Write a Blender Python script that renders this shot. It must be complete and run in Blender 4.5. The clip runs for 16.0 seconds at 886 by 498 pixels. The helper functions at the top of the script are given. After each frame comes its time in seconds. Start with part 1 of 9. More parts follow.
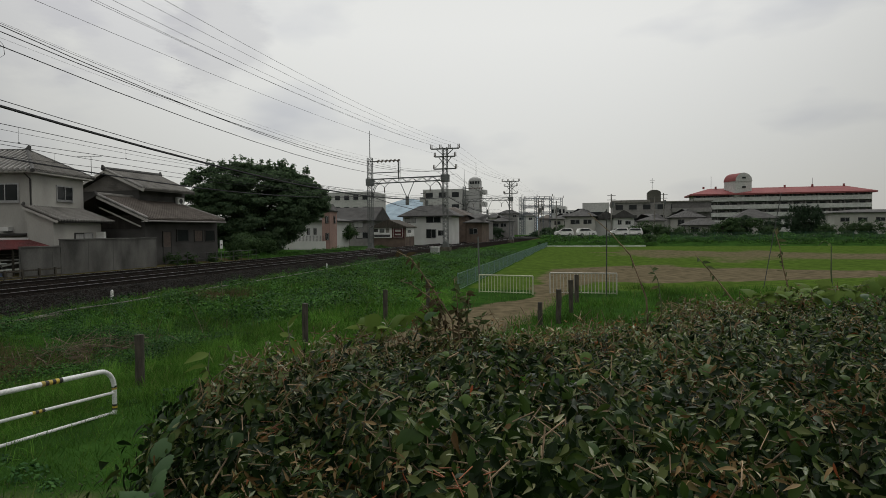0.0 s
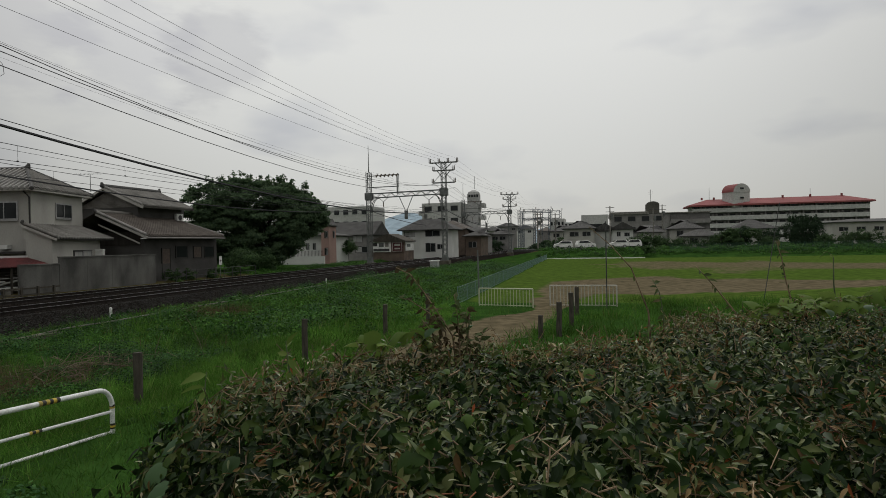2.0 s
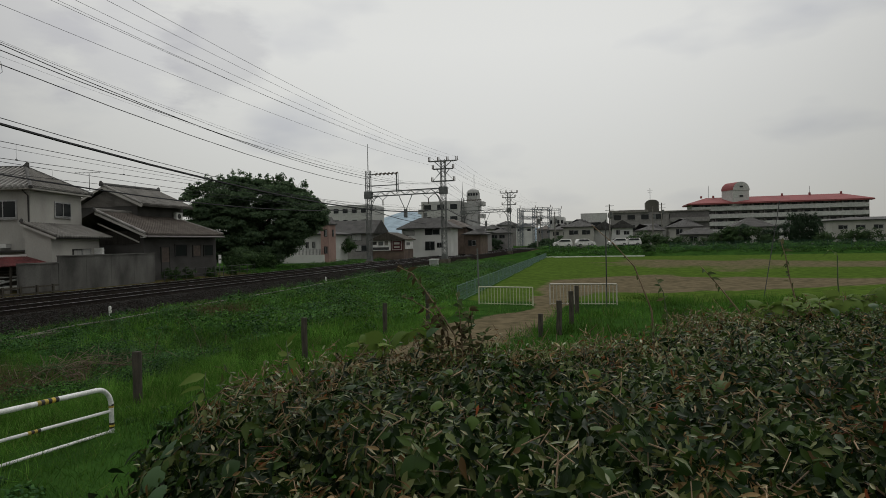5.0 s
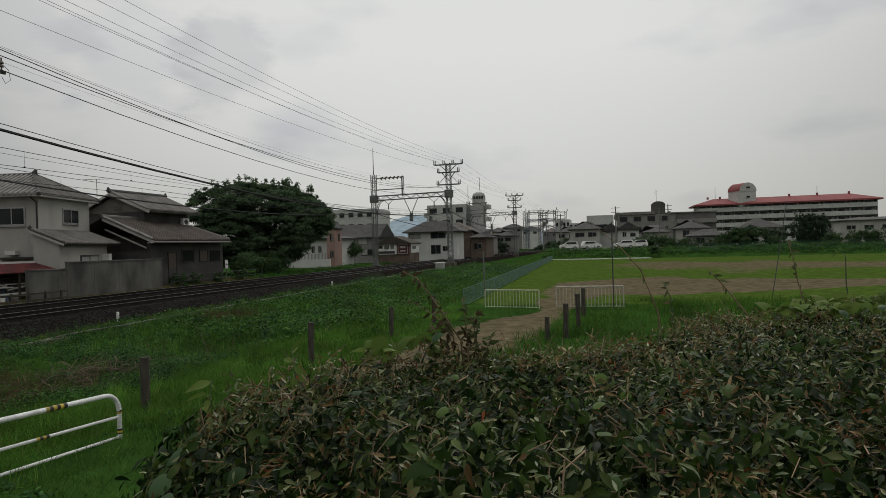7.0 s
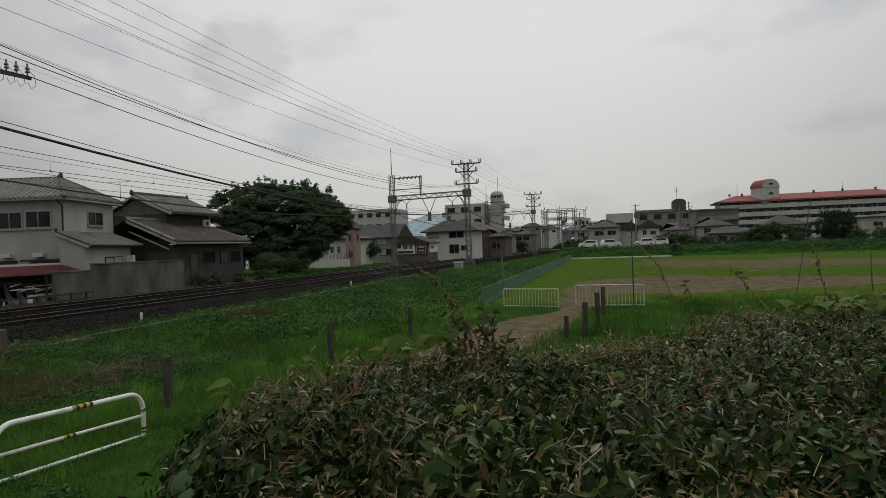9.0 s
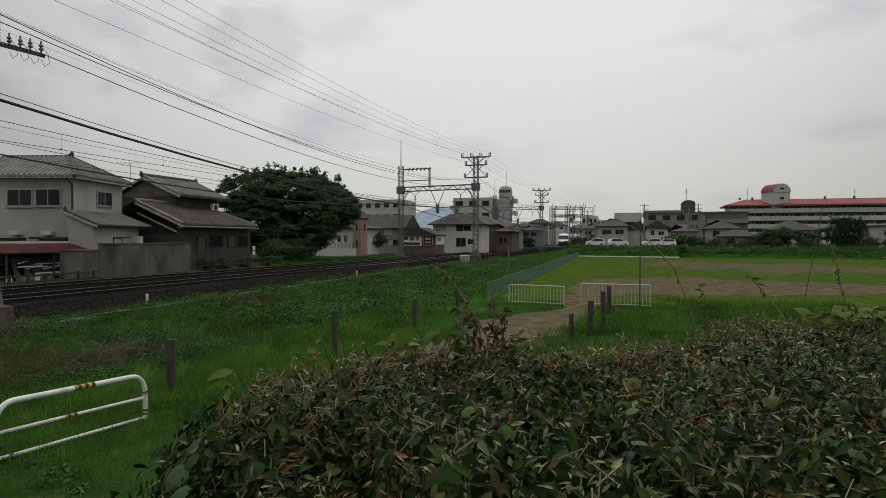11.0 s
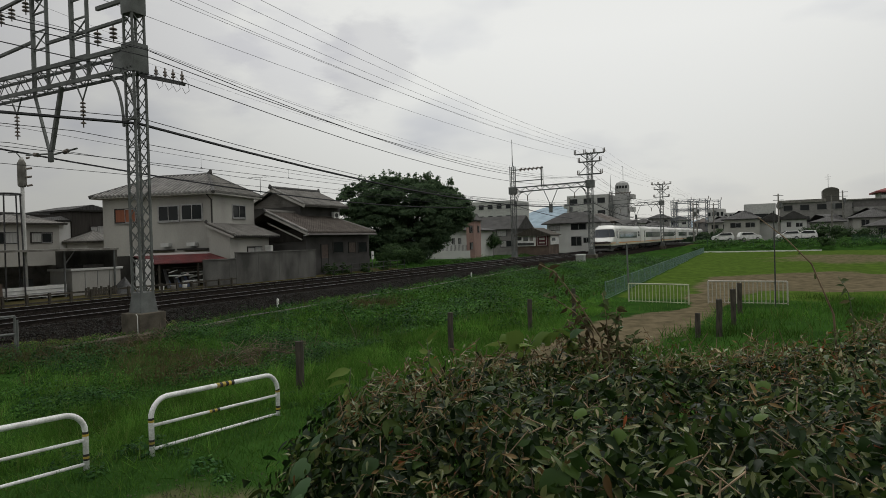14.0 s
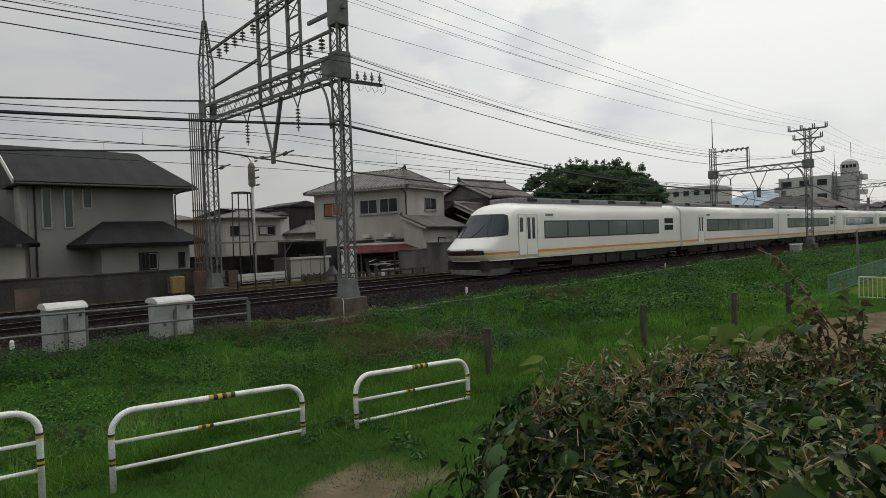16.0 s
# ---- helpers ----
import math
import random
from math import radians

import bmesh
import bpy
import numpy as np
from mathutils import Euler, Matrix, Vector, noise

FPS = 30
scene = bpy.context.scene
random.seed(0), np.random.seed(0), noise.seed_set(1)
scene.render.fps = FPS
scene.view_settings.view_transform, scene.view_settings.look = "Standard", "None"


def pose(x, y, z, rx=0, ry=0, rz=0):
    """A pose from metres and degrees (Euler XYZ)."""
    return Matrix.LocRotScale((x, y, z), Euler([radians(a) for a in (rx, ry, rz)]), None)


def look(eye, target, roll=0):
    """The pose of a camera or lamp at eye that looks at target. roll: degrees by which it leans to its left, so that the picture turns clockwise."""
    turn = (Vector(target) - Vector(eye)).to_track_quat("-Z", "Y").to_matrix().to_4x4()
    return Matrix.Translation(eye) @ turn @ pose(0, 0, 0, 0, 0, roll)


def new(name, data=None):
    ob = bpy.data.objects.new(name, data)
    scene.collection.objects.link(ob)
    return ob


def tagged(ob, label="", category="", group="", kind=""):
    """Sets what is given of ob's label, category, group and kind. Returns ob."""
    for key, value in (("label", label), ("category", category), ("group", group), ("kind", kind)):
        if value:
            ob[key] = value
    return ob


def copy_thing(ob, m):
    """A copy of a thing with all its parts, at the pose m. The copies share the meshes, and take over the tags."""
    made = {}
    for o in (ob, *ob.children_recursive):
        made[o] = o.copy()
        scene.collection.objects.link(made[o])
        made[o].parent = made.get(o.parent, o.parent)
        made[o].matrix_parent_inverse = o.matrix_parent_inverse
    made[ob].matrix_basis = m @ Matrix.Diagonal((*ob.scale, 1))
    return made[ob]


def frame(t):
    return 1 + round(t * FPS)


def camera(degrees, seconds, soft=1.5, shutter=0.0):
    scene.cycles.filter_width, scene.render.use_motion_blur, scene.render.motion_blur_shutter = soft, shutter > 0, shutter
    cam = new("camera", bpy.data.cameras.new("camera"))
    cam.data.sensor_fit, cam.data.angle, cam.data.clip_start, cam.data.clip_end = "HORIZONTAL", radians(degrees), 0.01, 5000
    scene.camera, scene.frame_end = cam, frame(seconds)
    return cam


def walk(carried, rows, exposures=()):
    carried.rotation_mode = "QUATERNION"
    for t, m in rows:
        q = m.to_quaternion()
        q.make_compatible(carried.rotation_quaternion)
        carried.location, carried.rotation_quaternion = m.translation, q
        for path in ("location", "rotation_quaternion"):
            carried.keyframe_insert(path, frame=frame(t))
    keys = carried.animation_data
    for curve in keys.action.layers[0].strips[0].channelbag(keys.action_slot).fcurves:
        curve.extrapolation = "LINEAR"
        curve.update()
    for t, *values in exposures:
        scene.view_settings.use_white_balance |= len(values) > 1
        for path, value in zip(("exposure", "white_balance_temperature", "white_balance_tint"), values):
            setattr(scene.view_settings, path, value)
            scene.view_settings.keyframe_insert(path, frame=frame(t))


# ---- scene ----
cam = camera(71.63, 16.0, soft=0.65)
PATH = [
    (0.0, pose(0.027, -0.071, 2.189, 88.269, 0.515, 14.863)),
    (0.5, pose(0.028, -0.070, 2.201, 88.990, 0.795, 14.554)),
    (1.0, pose(0.029, -0.071, 2.200, 89.185, 0.843, 15.024)),
    (1.5, pose(0.022, -0.056, 2.201, 89.417, 0.848, 15.241)),
    (2.0, pose(0.019, -0.045, 2.197, 89.532, 1.105, 14.794)),
    (2.5, pose(0.031, -0.061, 2.199, 89.292, 1.083, 14.859)),
    (3.0, pose(0.033, -0.063, 2.209, 88.998, 1.001, 15.025)),
    (3.5, pose(0.030, -0.051, 2.197, 89.177, 0.979, 15.495)),
    (4.0, pose(0.020, -0.032, 2.197, 89.345, 1.112, 14.734)),
    (6.3, pose(-0.012, -0.013, 2.201, 89.494, 1.196, 14.770)),
    (6.5, pose(-0.007, -0.015, 2.202, 89.729, 1.458, 14.273)),
    (7.0, pose(0.003, -0.012, 2.203, 89.717, 1.591, 15.293)),
    (7.5, pose(0.003, -0.006, 2.202, 89.623, 1.739, 16.193)),
    (8.0, pose(0.008, -0.006, 2.202, 89.690, 1.736, 16.615)),
    (8.5, pose(0.012, -0.018, 2.202, 89.842, 1.830, 17.062)),
    (8.7, pose(0.014, -0.018, 2.201, 89.836, 2.044, 17.089)),
    (10.8, pose(-0.036, 0.070, 2.188, 88.806, -0.278, 16.734)),
    (11.0, pose(-0.032, 0.051, 2.205, 89.046, -0.164, 17.633)),
    (11.5, pose(-0.020, 0.039, 2.207, 88.992, 0.521, 20.293)),
    (12.0, pose(-0.016, 0.036, 2.207, 89.171, 1.063, 21.667)),
    (12.5, pose(-0.004, 0.030, 2.209, 89.358, 1.409, 22.617)),
    (13.0, pose(0.001, 0.030, 2.204, 89.393, 1.670, 24.246)),
    (13.5, pose(-0.004, 0.041, 2.203, 89.185, 1.561, 27.043)),
    (14.0, pose(-0.008, 0.056, 2.203, 89.308, 1.640, 28.215)),
    (14.5, pose(-0.022, 0.073, 2.196, 89.209, 1.604, 30.653)),
    (15.0, pose(-0.040, 0.081, 2.190, 89.109, 1.488, 35.246)),
    (15.5, pose(-0.054, 0.085, 2.186, 88.863, 1.571, 39.276)),
    (16.0, pose(-0.071, 0.097, 2.182, 88.951, 2.050, 45.425)),
]
walk(cam, PATH, exposures=[(0.0, -0.18), (1.5, -0.26), (4.2, -0.29), (8.7, -0.30), (11.0, -0.2), (14.5, -0.08), (15.0, 0.0), (16.0, 0.07)])

# ---- light ----
world = bpy.data.worlds.new("overcast_sky")
scene.world = world
world.use_nodes = True
wn, wl = world.node_tree.nodes, world.node_tree.links
wn.clear()


def wnode(kind, **sets):
    n = wn.new(kind)
    for k, v in sets.items():
        n.inputs[k].default_value = v
    return n


w_out = wn.new("ShaderNodeOutputWorld")
w_bg = wnode("ShaderNodeBackground", Strength=1.0)
w_sky = wn.new("ShaderNodeTexSky")
w_sky.sky_type = "NISHITA"
w_sky.sun_disc = False
w_sky.sun_elevation, w_sky.sun_rotation = radians(52), radians(12)
w_scale = wn.new("ShaderNodeMix")
w_scale.data_type, w_scale.blend_type = "RGBA", "MIX"
w_scale.inputs["Factor"].default_value = 0.93
w_dim = wn.new("ShaderNodeVectorMath")
w_dim.operation = "SCALE"
w_dim.inputs["Scale"].default_value = 0.10
w_tc = wn.new("ShaderNodeTexCoord")
w_map = wn.new("ShaderNodeMapping")
w_map.inputs["Scale"].default_value = (1.0, 1.0, 2.6)
w_n1 = wnode("ShaderNodeTexNoise", Scale=3.4, Detail=4.0, Roughness=0.45)
w_r1 = wn.new("ShaderNodeValToRGB")
w_r1.color_ramp.elements[0].position, w_r1.color_ramp.elements[0].color = 0.30, (0.52, 0.525, 0.535, 1)
w_r1.color_ramp.elements[1].position, w_r1.color_ramp.elements[1].color = 0.46, (0.675, 0.672, 0.640, 1)
wl.new(w_tc.outputs["Generated"], w_map.inputs["Vector"])
wl.new(w_map.outputs["Vector"], w_n1.inputs["Vector"])
wl.new(w_n1.outputs["Fac"], w_r1.inputs["Fac"])
wl.new(w_sky.outputs["Color"], w_dim.inputs[0])
wl.new(w_dim.outputs["Vector"], w_scale.inputs["A"])
wl.new(w_r1.outputs["Color"], w_scale.inputs["B"])
# the veiled sun brightens the cloud round its place
w_dir = wn.new("ShaderNodeVectorMath")
w_dir.operation = "DOT_PRODUCT"
w_dir.inputs[1].default_value = Vector((-0.22, 0.84, 0.47)).normalized()
w_pow = wn.new("ShaderNodeMapRange")
w_pow.interpolation_type = "SMOOTHSTEP"
w_pow.inputs["From Min"].default_value, w_pow.inputs["From Max"].default_value = 0.62, 1.0
w_pow.inputs["To Min"].default_value, w_pow.inputs["To Max"].default_value = 0.82, 1.32
w_glow = wn.new("ShaderNodeVectorMath")
w_glow.operation = "SCALE"
wl.new(w_tc.outputs["Generated"], w_dir.inputs[0])
wl.new(w_dir.outputs["Value"], w_pow.inputs["Value"])
# darker bluish banks of cloud, their edges broken by the noise
w_n2 = wnode("ShaderNodeTexNoise", Scale=11.0, Detail=5.0, Roughness=0.55)
wl.new(w_map.outputs["Vector"], w_n2.inputs["Vector"])
w_last = w_scale.outputs["Result"]
for heading, near, wide, dark in (((-0.552, 0.783, 0.287), 0.9996, 0.9960, 0.84), ((-0.640, 0.710, 0.290), 0.9990, 0.9940, 0.91), ((-0.73, 0.61, 0.31), 0.9985, 0.9920, 0.90), ((-0.94, 0.22, 0.30), 0.995, 0.965, 0.97), ((-0.88, 0.40, 0.25), 0.998, 0.980, 0.95)):
    w_dot = wn.new("ShaderNodeVectorMath")
    w_dot.operation = "DOT_PRODUCT"
    w_dot.inputs[1].default_value = Vector(heading).normalized()
    wl.new(w_tc.outputs["Generated"], w_dot.inputs[0])
    w_add = wn.new("ShaderNodeMath")
    w_add.operation = "MULTIPLY_ADD"
    w_add.inputs[1].default_value, w_add.inputs[2].default_value = (near - wide) * 3.0, -(near - wide) * 1.5
    wl.new(w_n2.outputs["Fac"], w_add.inputs[0])
    w_sum = wn.new("ShaderNodeMath")
    w_sum.operation = "ADD"
    wl.new(w_dot.outputs["Value"], w_sum.inputs[0])
    wl.new(w_add.outputs["Value"], w_sum.inputs[1])
    w_bank = wn.new("ShaderNodeMapRange")
    w_bank.interpolation_type = "SMOOTHSTEP"
    w_bank.inputs["From Min"].default_value, w_bank.inputs["From Max"].default_value = wide, near
    wl.new(w_sum.outputs["Value"], w_bank.inputs["Value"])
    w_mx = wn.new("ShaderNodeMix")
    w_mx.data_type, w_mx.blend_type = "RGBA", "MULTIPLY"
    w_mx.inputs["B"].default_value = (dark, dark, dark * 1.03, 1)
    wl.new(w_bank.outputs["Result"], w_mx.inputs["Factor"])
    wl.new(w_last, w_mx.inputs["A"])
    w_last = w_mx.outputs["Result"]
wl.new(w_last, w_glow.inputs[0])
# an overcast sky grows brighter towards the zenith
w_sep = wn.new("ShaderNodeSeparateXYZ")
w_zen = wn.new("ShaderNodeMapRange")
w_zen.interpolation_type = "SMOOTHSTEP"
w_zen.inputs["From Min"].default_value, w_zen.inputs["From Max"].default_value = 0.45, 0.95
w_zen.inputs["To Min"].default_value, w_zen.inputs["To Max"].default_value = 1.0, 2.2
w_mul = wn.new("ShaderNodeMath")
w_mul.operation = "MULTIPLY"
wl.new(w_tc.outputs["Generated"], w_sep.inputs["Vector"])
wl.new(w_sep.outputs["Z"], w_zen.inputs["Value"])
# and duller in the haze over the horizon
w_low = wn.new("ShaderNodeMapRange")
w_low.inputs["From Min"].default_value, w_low.inputs["From Max"].default_value = 0.0, 0.30
w_low.inputs["To Min"].default_value, w_low.inputs["To Max"].default_value = 0.82, 1.03
w_haze = wn.new("ShaderNodeMath")
w_haze.operation = "MULTIPLY"
wl.new(w_sep.outputs["Z"], w_low.inputs["Value"])
wl.new(w_low.outputs["Result"], w_haze.inputs[0])
wl.new(w_zen.outputs["Result"], w_haze.inputs[1])
wl.new(w_haze.outputs["Value"], w_mul.inputs[0])
wl.new(w_pow.outputs["Result"], w_mul.inputs[1])
wl.new(w_mul.outputs["Value"], w_glow.inputs["Scale"])
wl.new(w_glow.outputs["Vector"], w_bg.inputs["Color"])
wl.new(w_bg.outputs["Background"], w_out.inputs["Surface"])

sun = new("sun", bpy.data.lights.new("sun", "SUN"))
sun.data.energy, sun.data.angle, sun.data.color = 0.5, radians(35), (1.0, 0.97, 0.92)
sun.matrix_world = look((0, 0, 60), (-9, -46, 0))
scene.view_settings.exposure = 0.0


# ---- materials ----
def material(name, c1, c2=None, rough=0.8, metal=0.0, scale=6.0, fine=60.0, bump=0.15, spec=0.25, mix=(0.35, 0.65), island=0.0, stretch=(1, 1, 1), rand=0.0, grain=(0.82, 1.12)):
    """A surface with blotches at one scale and grain at another; island and rand vary it from piece to piece."""
    m = bpy.data.materials.new(name)
    m.use_nodes = True
    n, l = m.node_tree.nodes, m.node_tree.links
    b = n["Principled BSDF"]
    b.inputs["Roughness"].default_value, b.inputs["Metallic"].default_value = rough, metal
    b.inputs["Specular IOR Level"].default_value = spec
    c2 = c2 or tuple(min(1, x * 0.72) for x in c1)
    tc, mp = n.new("ShaderNodeTexCoord"), n.new("ShaderNodeMapping")
    mp.inputs["Scale"].default_value = stretch
    l.new(tc.outputs["Object"], mp.inputs["Vector"])
    n1, n2 = n.new("ShaderNodeTexNoise"), n.new("ShaderNodeTexNoise")
    n1.inputs["Scale"].default_value, n1.inputs["Detail"].default_value = scale, 5
    n2.inputs["Scale"].default_value, n2.inputs["Detail"].default_value = fine, 3
    for q in (n1, n2):
        l.new(mp.outputs["Vector"], q.inputs["Vector"])
    r = n.new("ShaderNodeValToRGB")
    r.color_ramp.elements[0].position, r.color_ramp.elements[0].color = mix[0], (*c2, 1)
    r.color_ramp.elements[1].position, r.color_ramp.elements[1].color = mix[1], (*c1, 1)
    l.new(n1.outputs["Fac"], r.inputs["Fac"])
    g = n.new("ShaderNodeMix")
    g.data_type, g.blend_type = "RGBA", "MULTIPLY"
    g.inputs["Factor"].default_value = 1
    gr = n.new("ShaderNodeMapRange")
    gr.inputs["From Min"].default_value, gr.inputs["From Max"].default_value = 0.3, 0.7
    gr.inputs["To Min"].default_value, gr.inputs["To Max"].default_value = grain
    l.new(n2.outputs["Fac"], gr.inputs["Value"])
    l.new(r.outputs["Color"], g.inputs["A"])
    l.new(gr.outputs["Result"], g.inputs["B"])
    last = g.outputs["Result"]
    if island or rand:
        src = n.new("ShaderNodeNewGeometry").outputs["Random Per Island"] if island else n.new("ShaderNodeObjectInfo").outputs["Random"]
        k = island or rand
        v = n.new("ShaderNodeMapRange")
        v.inputs["To Min"].default_value, v.inputs["To Max"].default_value = 1 - k, 1 + k
        l.new(src, v.inputs["Value"])
        h = n.new("ShaderNodeMix")
        h.data_type, h.blend_type = "RGBA", "MULTIPLY"
        h.inputs["Factor"].default_value = 1
        l.new(last, h.inputs["A"])
        l.new(v.outputs["Result"], h.inputs["B"])
        last = h.outputs["Result"]
    l.new(last, b.inputs["Base Color"])
    if bump:
        bp = n.new("ShaderNodeBump")
        bp.inputs["Strength"].default_value, bp.inputs["Distance"].default_value = bump, 0.02
        l.new(n2.outputs["Fac"], bp.inputs["Height"])
        l.new(bp.outputs["Normal"], b.inputs["Normal"])
    return m


def leafy(name, colours, rough=0.45, trans=0.25, spec=0.08, patch=(0.7, 1.25), size=1.7):
    """Leaves: each island takes its colour from the ramp."""
    m = bpy.data.materials.new(name)
    m.use_nodes = True
    n, l = m.node_tree.nodes, m.node_tree.links
    b = n["Principled BSDF"]
    b.inputs["Roughness"].default_value = rough
    b.inputs["Specular IOR Level"].default_value = spec
    geo, r = n.new("ShaderNodeNewGeometry"), n.new("ShaderNodeValToRGB")
    el = r.color_ramp.elements
    while len(el) < len(colours):
        el.new(0.5)
    for e, (p, c) in zip(el, colours):
        e.position, e.color = p, (*c, 1)
    l.new(geo.outputs["Random Per Island"], r.inputs["Fac"])
    tc, nz = n.new("ShaderNodeTexCoord"), n.new("ShaderNodeTexNoise")
    nz.inputs["Scale"].default_value, nz.inputs["Detail"].default_value = size, 4
    l.new(tc.outputs["Object"], nz.inputs["Vector"])
    mr, mx = n.new("ShaderNodeMapRange"), n.new("ShaderNodeMix")
    mr.inputs["From Min"].default_value, mr.inputs["From Max"].default_value = 0.3, 0.7
    mr.inputs["To Min"].default_value, mr.inputs["To Max"].default_value = patch
    mx.data_type, mx.blend_type = "RGBA", "MULTIPLY"
    mx.inputs["Factor"].default_value = 1
    l.new(nz.outputs["Fac"], mr.inputs["Value"])
    l.new(r.outputs["Color"], mx.inputs["A"])
    l.new(mr.outputs["Result"], mx.inputs["B"])
    l.new(mx.outputs["Result"], b.inputs["Base Color"])
    if trans:
        t, s, o = n.new("ShaderNodeBsdfTranslucent"), n.new("ShaderNodeMixShader"), n["Material Output"]
        s.inputs["Fac"].default_value = trans
        l.new(mx.outputs["Result"], t.inputs["Color"])
        l.new(b.outputs["BSDF"], s.inputs[1])
        l.new(t.outputs["BSDF"], s.inputs[2])
        l.new(s.outputs["Shader"], o.inputs["Surface"])
    return m


def tile_material(name, c1, c2, pitch, course, bump=0.6, rough=0.6):
    """Rows of pan tiles far off: ribs down the slope and courses across it (uv: metres along and up)."""
    m = material(name, c1, c2, rough=rough, scale=1.2, fine=14, bump=0.0, spec=0.1, mix=(0.3, 0.7), grain=(0.75, 1.2))
    n, l = m.node_tree.nodes, m.node_tree.links
    b = n["Principled BSDF"]
    uv, sep = n.new("ShaderNodeUVMap"), n.new("ShaderNodeSeparateXYZ")
    l.new(uv.outputs["UV"], sep.inputs["Vector"])
    hs = []
    for axis, size in (("X", pitch), ("Y", course)):
        a = n.new("ShaderNodeMath")
        a.operation = "MULTIPLY"
        a.inputs[1].default_value = 1 / size
        f = n.new("ShaderNodeMath")
        f.operation = "PINGPONG" if axis == "X" else "FRACT"
        if axis == "X":
            f.inputs[1].default_value = 0.5
        l.new(sep.outputs[axis], a.inputs[0])
        l.new(a.outputs["Value"], f.inputs[0])
        hs.append(f)
    s = n.new("ShaderNodeMath")
    s.operation = "MULTIPLY_ADD"
    s.inputs[1].default_value = 2.0
    l.new(hs[0].outputs["Value"], s.inputs[0])
    l.new(hs[1].outputs["Value"], s.inputs[2])
    bp = n.new("ShaderNodeBump")
    bp.inputs["Strength"].default_value, bp.inputs["Distance"].default_value = bump, 0.05
    l.new(s.outputs["Value"], bp.inputs["Height"])
    l.new(bp.outputs["Normal"], b.inputs["Normal"])
    return m


def glass_material(name, tint, rough=0.05):
    m = bpy.data.materials.new(name)
    m.use_nodes = True
    b = m.node_tree.nodes["Principled BSDF"]
    b.inputs["Base Color"].default_value = (*tint, 1)
    b.inputs["Roughness"].default_value = rough
    b.inputs["Specular IOR Level"].default_value = 0.6
    return m


M = {}
M["ballast"] = material("ballast", (0.024, 0.020, 0.018), (0.009, 0.008, 0.007), rough=1.0, scale=3, fine=28, bump=1.0, spec=0.0)
M["rail"] = material("rail_steel", (0.026, 0.020, 0.017), (0.014, 0.011, 0.009), rough=0.8, metal=0.0, scale=4, fine=50, bump=0.1)
M["railtop"] = material("rail_top", (0.55, 0.55, 0.56), (0.42, 0.42, 0.43), rough=0.28, metal=1.0, scale=4, fine=60, bump=0.02)
M["sleeper"] = material("sleeper_concrete", (0.034, 0.028, 0.024), (0.018, 0.015, 0.013), rough=0.95, rand=0.15)
M["steel"] = material("weathered_steel", (0.175, 0.185, 0.18), (0.105, 0.11, 0.105), rough=0.65, metal=0.25, scale=2.0, fine=40, bump=0.08)
M["steel_dark"] = material("dark_steel", (0.09, 0.09, 0.09), (0.05, 0.05, 0.05), rough=0.6, metal=0.3, bump=0.05)
M["farsteel"] = material("far_steel", (0.15, 0.17, 0.19), (0.11, 0.125, 0.14), rough=0.7, metal=0.1, bump=0.0)
M["wire"] = material("wire", (0.05, 0.05, 0.055), (0.03, 0.03, 0.035), rough=0.7, bump=0.0)
M["footing"] = material("stained_concrete", (0.13, 0.115, 0.09), (0.07, 0.06, 0.048), rough=0.95, scale=2.5, fine=40, bump=0.3)
M["concrete"] = material("concrete", (0.26, 0.25, 0.225), (0.14, 0.13, 0.115), rough=0.9, scale=2.2, fine=45, bump=0.25)
M["blockwall"] = material("block_wall", (0.19, 0.187, 0.175), (0.085, 0.084, 0.078), rough=0.92, scale=0.9, fine=30, bump=0.25, stretch=(1, 1, 0.5))
M["white"] = material("white_paint", (0.78, 0.78, 0.76), (0.62, 0.62, 0.59), rough=0.45, scale=2.5, fine=50, bump=0.04)
M["yellow"] = material("worn_yellow", (0.55, 0.40, 0.06), (0.30, 0.24, 0.07), rough=0.6)
M["black"] = material("black_paint", (0.025, 0.025, 0.025), (0.05, 0.045, 0.04), rough=0.6)
M["post"] = material("weathered_wood", (0.085, 0.075, 0.06), (0.04, 0.036, 0.03), rough=0.9, scale=5, fine=60, bump=0.4, stretch=(3, 3, 0.5))
M["plaster"] = material("grey_plaster", (0.43, 0.42, 0.385), (0.33, 0.32, 0.295), rough=0.9, scale=0.5, fine=18, bump=0.04, stretch=(1, 1, 0.4), grain=(0.95, 1.04))
M["plaster2"] = material("pale_plaster", (0.60, 0.60, 0.58), (0.50, 0.50, 0.48), rough=0.9, scale=0.4, fine=18, bump=0.04, grain=(0.95, 1.04))
M["greywall"] = material("grey_stucco", (0.30, 0.295, 0.275), (0.235, 0.23, 0.215), rough=0.92, scale=0.35, fine=22, bump=0.06, grain=(0.94, 1.05))
M["concrete_dull"] = material("dull_gutter", (0.20, 0.19, 0.18), (0.15, 0.145, 0.14), rough=0.6, bump=0.0)
M["darkwood"] = material("charred_boards", (0.05, 0.045, 0.04), (0.03, 0.027, 0.024), rough=0.85, scale=1.5, fine=20, stretch=(4, 4, 0.4))
M["brownwall"] = material("brown_siding", (0.16, 0.12, 0.095), (0.10, 0.075, 0.06), rough=0.85, scale=1.0, fine=20)
M["pink"] = material("pink_wall", (0.36, 0.235, 0.205), (0.29, 0.19, 0.165), rough=0.85, scale=0.6, fine=10)
